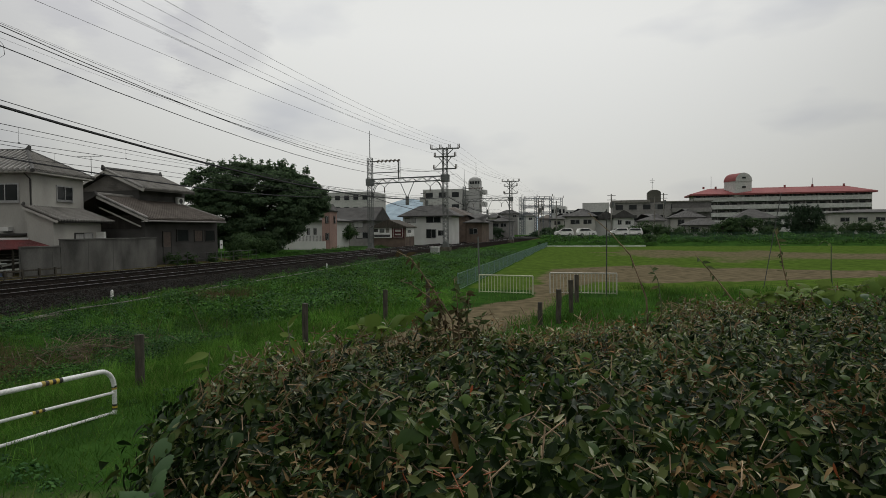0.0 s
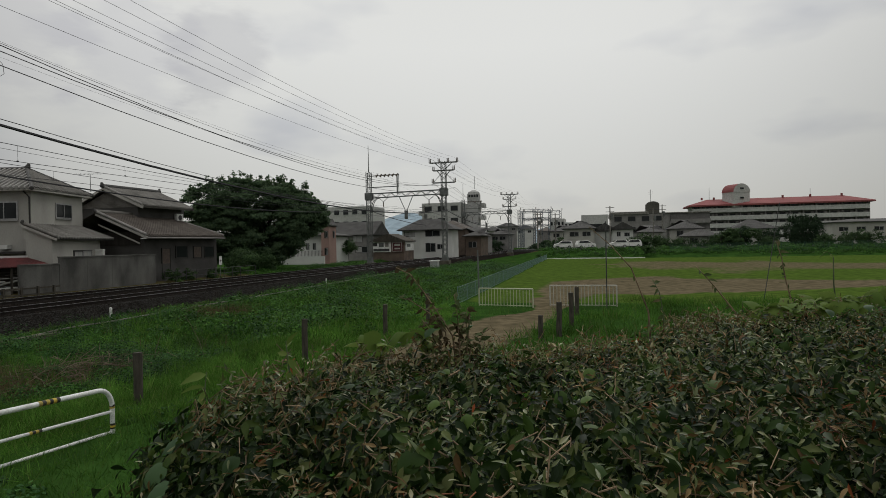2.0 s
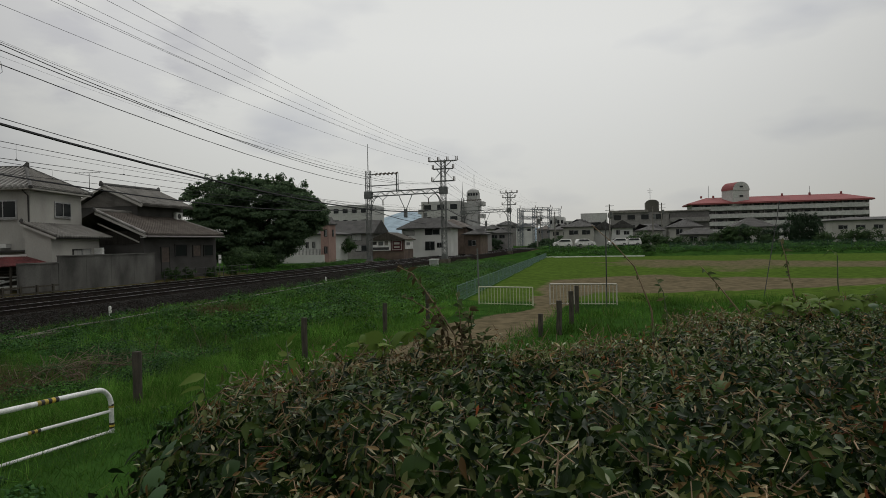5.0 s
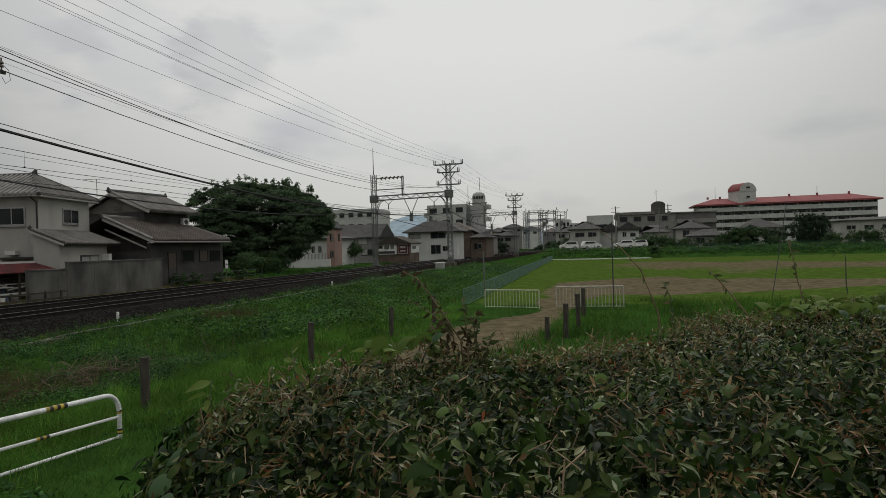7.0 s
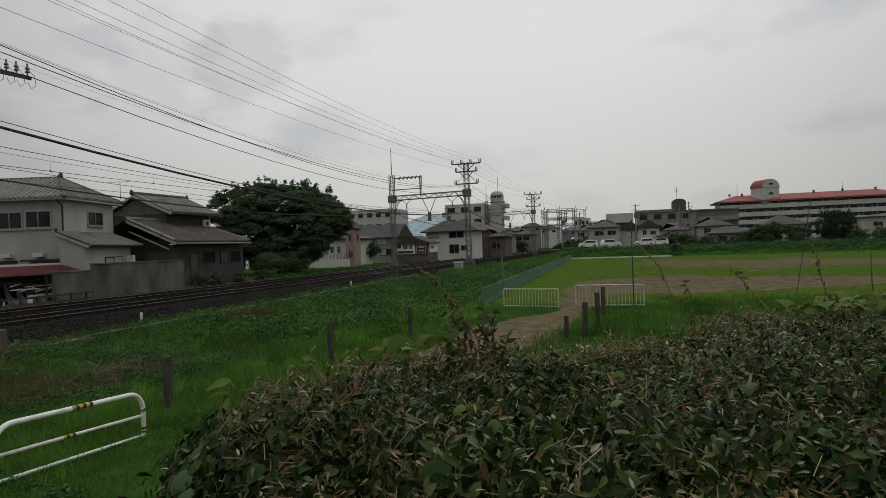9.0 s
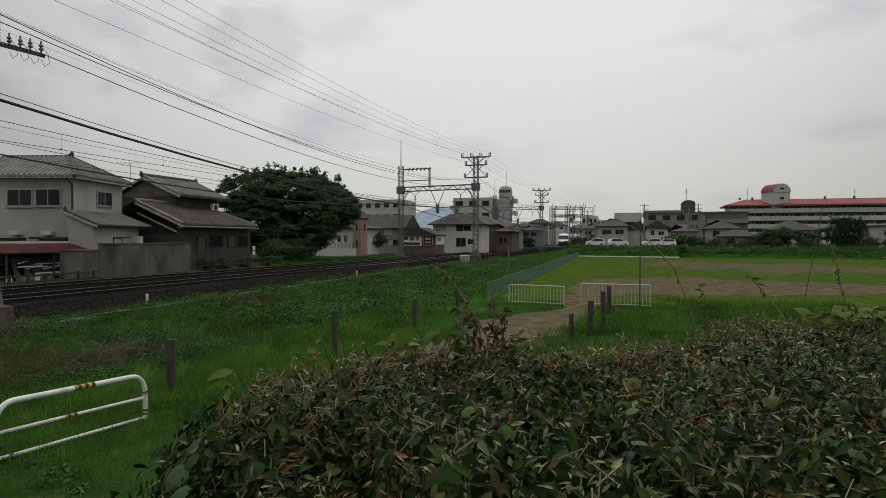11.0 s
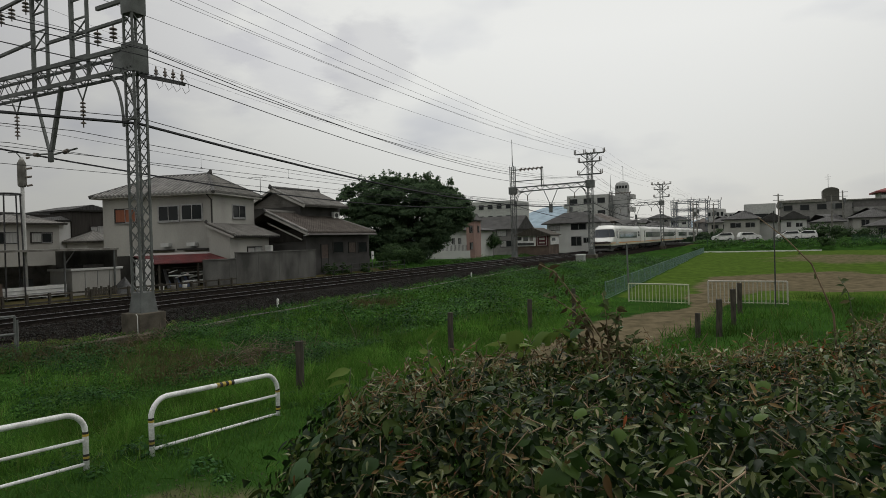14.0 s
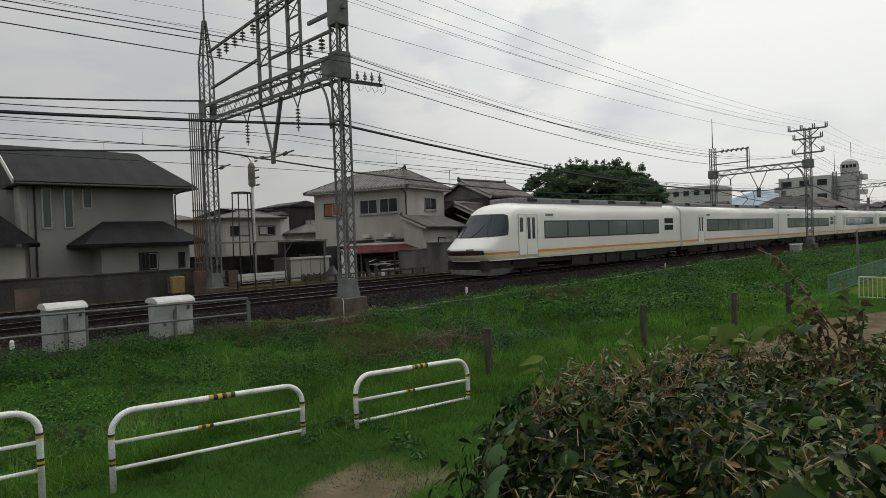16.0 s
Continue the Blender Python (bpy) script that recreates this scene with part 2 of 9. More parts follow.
M["slate"] = tile_material("slate_roof", (0.024, 0.026, 0.025), (0.015, 0.0165, 0.016), 0.9, 0.25, 0.35)
M["tiles"] = tile_material("silver_tiles", (0.21, 0.20, 0.185), (0.125, 0.12, 0.11), 0.28, 0.26, 0.9)
M["paletiles"] = material("pale_tile_ribs", (0.27, 0.26, 0.245), (0.17, 0.165, 0.155), rough=0.6, scale=1.5, fine=14, bump=0.1)
M["darktiles"] = tile_material("dark_tiles", (0.10, 0.098, 0.095), (0.06, 0.058, 0.056), 0.28, 0.26, 0.8)
M["browntiles"] = tile_material("brown_tiles", (0.15, 0.13, 0.115), (0.095, 0.082, 0.072), 0.28, 0.26, 0.8)
M["redsheet"] = material("red_sheet", (0.15, 0.038, 0.038), (0.085, 0.028, 0.028), rough=0.55, scale=1.5, fine=20)
# red greyed to put the distance haze into the colour
M["redroof"] = material("red_roof", (0.27, 0.085, 0.085), (0.21, 0.065, 0.065), rough=0.8, scale=0.2, fine=3, bump=0)
M["glass"] = glass_material("window_glass", (0.018, 0.021, 0.022), 0.12)
M["glass"].node_tree.nodes["Principled BSDF"].inputs["Specular IOR Level"].default_value = 0.22
M["curtain"] = material("pale_curtain", (0.42, 0.42, 0.40), (0.30, 0.30, 0.29), rough=0.35, scale=3, fine=9, stretch=(4, 4, 0.2))
M["alu"] = material("aluminium_frame", (0.42, 0.42, 0.42), (0.33, 0.33, 0.33), rough=0.4, metal=0.5, bump=0.0)
M["bronze"] = material("dark_frame", (0.045, 0.042, 0.04), (0.03, 0.028, 0.027), rough=0.5, bump=0.0)
M["train_white"] = material("train_white", (0.80, 0.80, 0.77), (0.75, 0.75, 0.72), rough=0.25, scale=0.3, fine=4, bump=0.0, grain=(0.99, 1.01), spec=0.5)
M["train_orange"] = material("train_orange", (0.72, 0.30, 0.06), (0.66, 0.27, 0.05), rough=0.3, bump=0.0)
M["train_cream"] = material("train_cream", (0.66, 0.62, 0.46), (0.60, 0.56, 0.42), rough=0.3, bump=0.0)
M["train_grey"] = material("train_grey", (0.22, 0.22, 0.22), (0.16, 0.16, 0.16), rough=0.55, bump=0.02)
M["train_dark"] = material("train_underframe", (0.035, 0.033, 0.031), (0.02, 0.019, 0.018), rough=0.8, scale=2)
# raised grey-green base colour stands in for reflected sky and trees
M["train_glass"] = glass_material("train_glass", (0.15, 0.18, 0.165), 0.06)
M["insulator"] = material("porcelain", (0.16, 0.13, 0.11), (0.12, 0.10, 0.085), rough=0.3, bump=0)
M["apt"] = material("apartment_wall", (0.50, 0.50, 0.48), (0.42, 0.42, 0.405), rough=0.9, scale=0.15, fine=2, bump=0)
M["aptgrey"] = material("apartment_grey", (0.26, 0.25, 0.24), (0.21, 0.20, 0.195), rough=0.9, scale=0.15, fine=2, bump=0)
# dark wall tone that paints the shade behind balcony parapets
M["aptshade"] = material("apartment_recess_shade", (0.15, 0.145, 0.14), (0.11, 0.105, 0.10), rough=0.9, scale=0.2, fine=2, bump=0)


# ---- mesh building ----
class Build:
    """Collects vertices and faces for one mesh."""

    def __init__(self):
        self.v, self.f, self.uv, self.mi, self.k = [], [], {}, [], 0

    def face(self, pts, uv=None):
        i = len(self.v)
        self.v += [tuple(p) for p in pts]
        if uv:
            self.uv[len(self.f)] = uv
        self.f.append(tuple(range(i, i + len(pts))))
        self.mi.append(self.k)

    def box(self, x0, x1, y0, y1, z0, z1):
        i = len(self.v)
        self.v += [(x0, y0, z0), (x1, y0, z0), (x1, y1, z0), (x0, y1, z0), (x0, y0, z1), (x1, y0, z1), (x1, y1, z1), (x0, y1, z1)]
        for q in ((0, 3, 2, 1), (4, 5, 6, 7), (0, 1, 5, 4), (1, 2, 6, 5), (2, 3, 7, 6), (3, 0, 4, 7)):
            self.f.append(tuple(i + j for j in q))
            self.mi.append(self.k)
        return self

    def bar(self, p, q, w, h=None, up=(0, 0, 1)):
        """A straight bar of width w and height h from p to q."""
        h = h or w
        p, q = Vector(p), Vector(q)
        d = (q - p).normalized()
        u = Vector(up)
        if abs(d.dot(u)) > 0.98:
            u = Vector((0, 1, 0))
        s = d.cross(u).normalized() * (w / 2)
        t = s.cross(d).normalized() * (h / 2)
        i = len(self.v)
        for e in (p, q):
            self.v += [tuple(e + a) for a in (-s - t, s - t, s + t, -s + t)]
        for c in ((3, 2, 1, 0), (4, 5, 6, 7), (0, 1, 5, 4), (1, 2, 6, 5), (2, 3, 7, 6), (3, 0, 4, 7)):
            self.f.append(tuple(i + j for j in c))
            self.mi.append(self.k)
        return self

    def tube(self, pts, r, n=8, cap=True):
        """A round tube through pts; r is one radius or one for each point."""
        pts = [Vector(p) for p in pts]
        rs = r if isinstance(r, (list, tuple)) else [r] * len(pts)
        rings, s = [], None
        for k, p in enumerate(pts):
            d = (pts[min(k + 1, len(pts) - 1)] - pts[max(k - 1, 0)]).normalized()
            if s is None:
                s = d.orthogonal().normalized()
            s = (s - d * s.dot(d)).normalized()
            t = d.cross(s)
            i = len(self.v)
            self.v += [tuple(p + (s * math.cos(a) + t * math.sin(a)) * rs[k]) for a in (2 * math.pi * j / n for j in range(n))]
            rings.append(i)
        for a, b in zip(rings, rings[1:]):
            for j in range(n):
                self.f.append((a + j, a + (j + 1) % n, b + (j + 1) % n, b + j))
                self.mi.append(self.k)
        if cap:
            self.f.append(tuple(rings[0] + j for j in reversed(range(n))))
            self.f.append(tuple(rings[-1] + j for j in range(n)))
            self.mi += [self.k, self.k]
        return self

    def lathe(self, base, prof, n=12):
        """Turned shape: prof is (radius, height) from the bottom up."""
        x, y, z = base
        return self.tube([(x, y, z + h) for _, h in prof], [max(r, 1e-4) for r, _ in prof], n) if len({h for _, h in prof}) == len(prof) else self

    def mesh(self, name, mats, smooth=False):
        me = bpy.data.meshes.new(name)
        me.from_pydata(self.v, [], self.f)
        for m in mats if isinstance(mats, (list, tuple)) else (mats,):
            me.materials.append(m)
        if any(self.mi):
            me.polygons.foreach_set("material_index", self.mi)
        if self.uv:
            lay = me.uv_layers.new(name="UVMap")
            for fi, uv in self.uv.items():
                for li, c in zip(me.polygons[fi].loop_indices, uv):
                    lay.data[li].uv = c
        if smooth:
            me.polygons.foreach_set("use_smooth", [True] * len(me.polygons))
        me.update()
        return me


def part(name, b, mat, parent=None, label="", smooth=False, at=None, bevel=0.0):
    """Links what was built as one mesh object under a thing or a part."""
    me = b if isinstance(b, bpy.types.Mesh) else b.mesh(name, mat, smooth)
    ob = new(name, me)
    if parent:
        ob.parent = parent
    if at is not None:
        ob.matrix_basis = at
    if label:
        ob["label"] = label
    if bevel:
        md = ob.modifiers.new("edges", "BEVEL")
        md.width, md.segments, md.limit_method = bevel, 2, "ANGLE"
    return ob


def thing(name, label, category, at=(0, 0, 0), turn=0.0, group="", kind=""):
    ob = new(name)
    ob.matrix_basis = pose(*at, 0, 0, turn)
    return tagged(ob, label, category, group, kind)


def smoothstep(a, b, x):
    t = max(0.0, min(1.0, (x - a) / (b - a)))
    return t * t * (3 - 2 * t)


def lerp_table(tab, x):
    if x <= tab[0][0]:
        return tab[0][1]
    for (a, p), (b, q) in zip(tab, tab[1:]):
        if x <= b:
            return p + (q - p) * (x - a) / (b - a)
    return tab[-1][1]


# ---- ground ----
RAIL_Z = 0.20
CROSS = [(-400, -0.1), (-60, 0.0), (-29, 0.0), (-27.6, -0.25), (-18.7, -0.5), (-18.0, -0.40), (-17.5, -0.32), (-16.5, -0.40), (-15.0, -0.38), (-12.5, -0.6), (-9.5, -0.66), (-7.6, -0.32), (-6.4, -0.17), (-3.5, -0.12), (-2.2, 0.05), (-0.8, 0.5), (1.2, 0.6), (400, 0.4)]


def ground_z(x, y):
    z = lerp_table(CROSS, x)
    # the sports field lies lower, beyond the hedge
    # gravel shelf with the relay cabinets beside the track
    shelf = smoothstep(-18.3, -17.8, x) * (1 - smoothstep(-15.9, -14.6, x)) * (1 - smoothstep(8.0, 10.5, y))
    z = z * (1 - shelf) - 0.13 * shelf
    f = smoothstep(-10.5, -7.0, x) * smoothstep(5.0, 13.0, y)
    z = z * (1 - f) - 0.6 * f
    # the bank and the road behind the field
    far = smoothstep(100, 108, y) * smoothstep(-16, -11, x)
    z = z * (1 - far) + 0.75 * far
    z += 0.14 * noise.noise((x * 0.2, y * 0.13, 9)) * smoothstep(-17.0, -15.0, x) * (1 - smoothstep(-9.5, -7.5, x))
    w = smoothstep(-17.2, -16.0, x) * (0.35 if y > 20 and x > -7 else 1.0)
    z += w * 0.13 * noise.noise((x * 0.55, y * 0.55, 0)) + w * 0.07 * noise.noise((x * 1.9, y * 1.9, 3))
    return z


def spaced(stops):
    out = [stops[0][0]]
    for (a, s), (b, _) in zip(stops, stops[1:]):
        n = max(1, round((b - a) / s))
        out += [a + (b - a) * (i + 1) / n for i in range(n)]
    return out


gx = spaced([(-3000, 600), (-600, 120), (-120, 30), (-30, 1.0), (-18, 0.3), (5, 1.0), (20, 5), (120, 60), (600, 600), (3000, 1)])
gy = spaced([(-1500, 300), (-300, 60), (-30, 4), (-6, 0.35), (36, 1.2), (116, 8), (300, 100), (900, 500), (3900, 1)])


def cover(x, y):
    """How bare the ground is, how lawn-like, how dry."""
    j = 1.2 * noise.noise((x * 0.23, y * 0.23, 7)) + 0.5 * noise.noise((x * 0.9, y * 0.9, 1))
    bare = smoothstep(0.3, 0.8, 1 - abs(x + 4.15 + 0.12 * y + 0.5 * j) / 1.1) * (1 - smoothstep(3.6, 5.2, y + j))
    # the trodden way from the gate towards the hedge
    way = lerp_table(((12, -5.4), (17, -4.0), (20, -3.6), (24, -2.8), (30, -2.4), (34, -2.0)), y)
    bare = max(bare, smoothstep(0.2, 0.65, 1 - abs(x - way + 0.5 * j) / lerp_table(((15, 2.2), (20, 2.5), (23, 1.9), (25.5, 0.9), (30, 1.8)), y)) * smoothstep(11, 13, y) * (1 - smoothstep(33, 37, y)))
    side = -6.9 - 0.034 * (y - 28)
    lawn = smoothstep(side, side + 0.8, x) * smoothstep(27, 30, y) * (1 - smoothstep(99, 102, y))
    if lawn > 0:
        jj = 7 * noise.noise((x * 0.09, y * 0.05, 17)) + 3.5 * noise.noise((x * 0.31, y * 0.12, 19))
        lo = lerp_table(((-4, 31.0), (3, 33.5), (14, 38.0), (30, 44)), x)
        hi = lerp_table(((-4, 45.5), (3, 49.0), (9, 47.5), (16, 43.5), (30, 47)), x)
        strip = smoothstep(lo - 1.2, lo + 1.2, y + 0.9 * j + 0.25 * jj) * (1 - smoothstep(hi - 3, hi + 3, y + 1.6 * j + 0.5 * jj)) * smoothstep(-5.2, -2.6, x + 0.8 * j)
        band = smoothstep(50, 64, y + 2.5 * j + 1.2 * jj) * (1 - smoothstep(78, 94, y + 3 * j + 0.25 * x + 1.5 * jj)) * smoothstep(-4, 4, x + 2.5 * j + 0.5 * jj)
        bare = max(bare, lawn * max(0.86 * strip, 0.62 * band))
    dry = smoothstep(0.05, 0.5, noise.noise((x * 0.3, y * 0.16, 11)) - 0.1) * smoothstep(-17, -15, x) * (1 - smoothstep(-10, -7, x))
    dry = max(dry, 0.42 * smoothstep(0.2, 0.8, 1.1 - math.hypot((x + 15.6) / 1.5, (y - 9.5) / 4.0) + 0.6 * j), 0.7 * (1 - smoothstep(-27.8, -27.2, x)) * (1 - smoothstep(44, 50, y)))
    return bare, lawn, dry


def make_ground():
    nx = len(gx)
    v = [(x, y, ground_z(x, y)) for y in gy for x in gx]
    f = [(j * nx + i, j * nx + i + 1, (j + 1) * nx + i + 1, (j + 1) * nx + i) for j in range(len(gy) - 1) for i in range(nx - 1)]
    me = bpy.data.meshes.new("ground")
    me.from_pydata(v, [], f)
    me.polygons.foreach_set("use_smooth", [True] * len(f))
    att = me.color_attributes.new("cover", "FLOAT_COLOR", "POINT")
    att.data.foreach_set("color", [c for x, y, _ in v for c in (*cover(x, y), 1.0)])
    m = material("ground_cover", (0.034, 0.080, 0.016), (0.020, 0.048, 0.011), rough=1.0, scale=0.9, fine=16, bump=1.0, spec=0.0)
    n, l = m.node_tree.nodes, m.node_tree.links
    b = n["Principled BSDF"]
    base = b.inputs["Base Color"].links[0].from_socket
    at, sep = n.new("ShaderNodeVertexColor"), n.new("ShaderNodeSeparateColor")
    at.layer_name = "cover"
    l.new(at.outputs["Color"], sep.inputs["Color"])
    nz = n.new("ShaderNodeTexNoise")
    nz.inputs["Scale"].default_value, nz.inputs["Detail"].default_value = 2.2, 6
    tc = n.new("ShaderNodeTexCoord")
    l.new(tc.outputs["Object"], nz.inputs["Vector"])

    def over(prev, channel, c1, c2):
        rr = n.new("ShaderNodeValToRGB")
        rr.color_ramp.elements[0].position, rr.color_ramp.elements[0].color = 0.35, (*c2, 1)
        rr.color_ramp.elements[1].position, rr.color_ramp.elements[1].color = 0.65, (*c1, 1)
        l.new(nz.outputs["Fac"], rr.inputs["Fac"])
        add, sub = n.new("ShaderNodeMath"), n.new("ShaderNodeMath")
        add.operation, sub.operation = "ADD", "MULTIPLY_ADD"
        sub.inputs[1].default_value, sub.inputs[2].default_value = 0.5, -0.25
        l.new(nz.outputs["Fac"], sub.inputs[0])
        l.new(sep.outputs[channel], add.inputs[0])
        l.new(sub.outputs["Value"], add.inputs[1])
        mr = n.new("ShaderNodeMapRange")
        mr.interpolation_type = "SMOOTHSTEP"
        mr.inputs["From Min"].default_value, mr.inputs["From Max"].default_value = 0.3, 0.7
        l.new(add.outputs["Value"], mr.inputs["Value"])
        mx = n.new("ShaderNodeMix")
        mx.data_type = "RGBA"
        l.new(mr.outputs["Result"], mx.inputs["Factor"])
        l.new(prev, mx.inputs["A"])
        l.new(rr.outputs["Color"], mx.inputs["B"])
        return mx.outputs["Result"]

    c = over(base, "Blue", (0.085, 0.07, 0.035), (0.05, 0.048, 0.022))
    c = over(c, "Green", (0.076, 0.122, 0.022), (0.044, 0.074, 0.015))
    c = over(c, "Red", (0.148, 0.121, 0.076), (0.082, 0.070, 0.043))
    l.new(c, b.inputs["Base Color"])
    me.materials.append(m)
    return tagged(new("ground", me), "grassy ground with bare earth and a sports field", "ground", kind="structure")


make_ground()


# ---- railway ----
TRACKS = (-20.3, -24.2)
Y0, Y1 = -60.0, 420.0


def make_ballast():
    b = Build()
    prof = [(-27.7, -0.32), (-26.4, 0.07), (-18.7, 0.07), (-17.6, -0.42)]
    ys = spaced([(Y0, 6), (-6, 0.5), (60, 4), (Y1, 1)])
    xs = spaced([(-27.7, 0.35), (-26.4, 0.3), (-18.7, 0.2), (-17.6, 1)])
    rows = []
    for y in ys:
        row = []
        for x in xs:
            z = lerp_table(prof, x) + 0.03 * noise.noise((x * 2.3, y * 2.3, 5))
            row.append(len(b.v))
            b.v.append((x, y, z))
        rows.append(row)
    for r, s in zip(rows, rows[1:]):
        for i in range(len(r) - 1):
            b.f.append((r[i], r[i + 1], s[i + 1], s[i]))
            b.mi.append(0)
    return tagged(part("ballast_bed", b, M["ballast"], smooth=True), "brown crushed stone ballast under the tracks", "ballast", kind="structure")


ballast = make_ballast()


def make_rail(x):
    t = thing("rail", "rusty steel rail with a shiny top", "rail", (x, 0, RAIL_Z), group="rails", kind="structure")
    prof = [(-0.066, -0.15), (0.066, -0.15), (0.066, -0.138), (0.012, -0.115), (0.012, -0.05), (0.033, -0.036), (0.033, -0.004), (-0.033, -0.004), (-0.033, -0.036), (-0.012, -0.05), (-0.012, -0.115), (-0.066, -0.138)]
    b = Build()
    k = len(prof)
    for y in (Y0, Y1):
        b.v += [(px, y, pz) for px, pz in prof]
    for i in range(k):
        b.f.append((i, (i + 1) % k, k + (i + 1) % k, k + i))
        b.mi.append(0)
    part("web_and_foot", b, M["rail"], t)
    part("running_surface", Build().box(-0.03, 0.03, Y0, Y1, -0.004, 0.0), M["railtop"], t, "polished running surface")


for tx in TRACKS:
    for side in (-0.7535, 0.7535):
        make_rail(tx + side)


# ---- lattice masts, beams and wires ----
def lattice(b, p, q, w, d, leg=0.07, lace=0.035, step=None, taper=1.0, side=(1, 0, 0)):
    """Four angle legs from p to q with zigzag lacing on the four faces."""
    p, q = Vector(p), Vector(q)
    ax = (q - p)
    n = max(2, round(ax.length / (step or w * 1.15)))
    s = Vector(side)
    s = (s - ax.normalized() * s.dot(ax.normalized())).normalized()
    t = ax.normalized().cross(s)

    def corner(k, i, j):
        f = 1 + (taper - 1) * k / n
        return p + ax * (k / n) + s * (i * w / 2 * f) + t * (j * d / 2 * f)

    for i, j in ((-1, -1), (1, -1), (1, 1), (-1, 1)):
        b.bar(corner(0, i, j), corner(n, i, j), leg, leg, up=tuple(s))
    for k in range(n):
        for (a, c) in (((-1, -1), (1, -1)), ((-1, 1), (1, 1))):
            e, g = (a, c) if k % 2 else (c, a)
            b.bar(corner(k, *e), corner(k + 1, *g), lace, 0.012, up=tuple(t))
            b.bar(corner(k, *g), corner(k + 1, *e), lace, 0.012, up=tuple(t))
        for (a, c) in (((-1, -1), (-1, 1)), ((1, -1), (1, 1))):
            e, g = (a, c) if k % 2 else (c, a)
            b.bar(corner(k, *e), corner(k + 1, *g), lace, 0.012, up=tuple(s))
    return b


def insulator(b, x, y, z, n=3, r=0.11, pitch=0.13, down=True):
    s = -1 if down else 1
    b.tube([(x, y, z), (x, y, z + s * (n * pitch + 0.15))], 0.02, 6)
    for k in range(n):
        zc = z + s * (0.12 + k * pitch)
        b.tube([(x, y, zc - 0.03), (x, y, zc), (x, y, zc + 0.035)], [r, r * 0.9, 0.03], 10)
    return b


def mast_base(t, x, z_top, w=1.3):
    b = Build()
    lo, hi = w * 0.33, w * 0.25
    zs = (z_top, z_top + 0.62)
    pts = [[(x + sx * r, sy * r, z) for sx, sy in ((-1, -1), (1, -1), (1, 1), (-1, 1))] for z, r in zip(zs, (lo, hi))]
    i = len(b.v)
    b.v += pts[0] + pts[1]
    for q in ((0, 1, 5, 4), (1, 2, 6, 5), (2, 3, 7, 6), (3, 0, 4, 7), (4, 5, 6, 7)):
        b.f.append(q)
        b.mi.append(0)
    part("steel_boot", b, M["steel"], t, bevel=0.02)
    part("footing", Build().box(x - w / 2, x + w / 2, -w / 2, w / 2, -0.9, z_top), M["footing"], t, "stained concrete footing", bevel=0.03)


def haunch(t, x, z, s, w=0.09):
    """Curved knee brackets between mast and beam; s is the side they bend to."""
    pts = [(x + s * (0.32 + 0.85 * (1 - math.cos(a))), 0, z - 1.75 + 1.7 * math.sin(a)) for a in (i * math.pi / 16 for i in range(9))]
    for y in (-0.22, 0.22):
        part("knee_bracket", Build().tube([(p[0], y, p[2]) for p in pts], w * 0.5, 5), M["steel"], t)


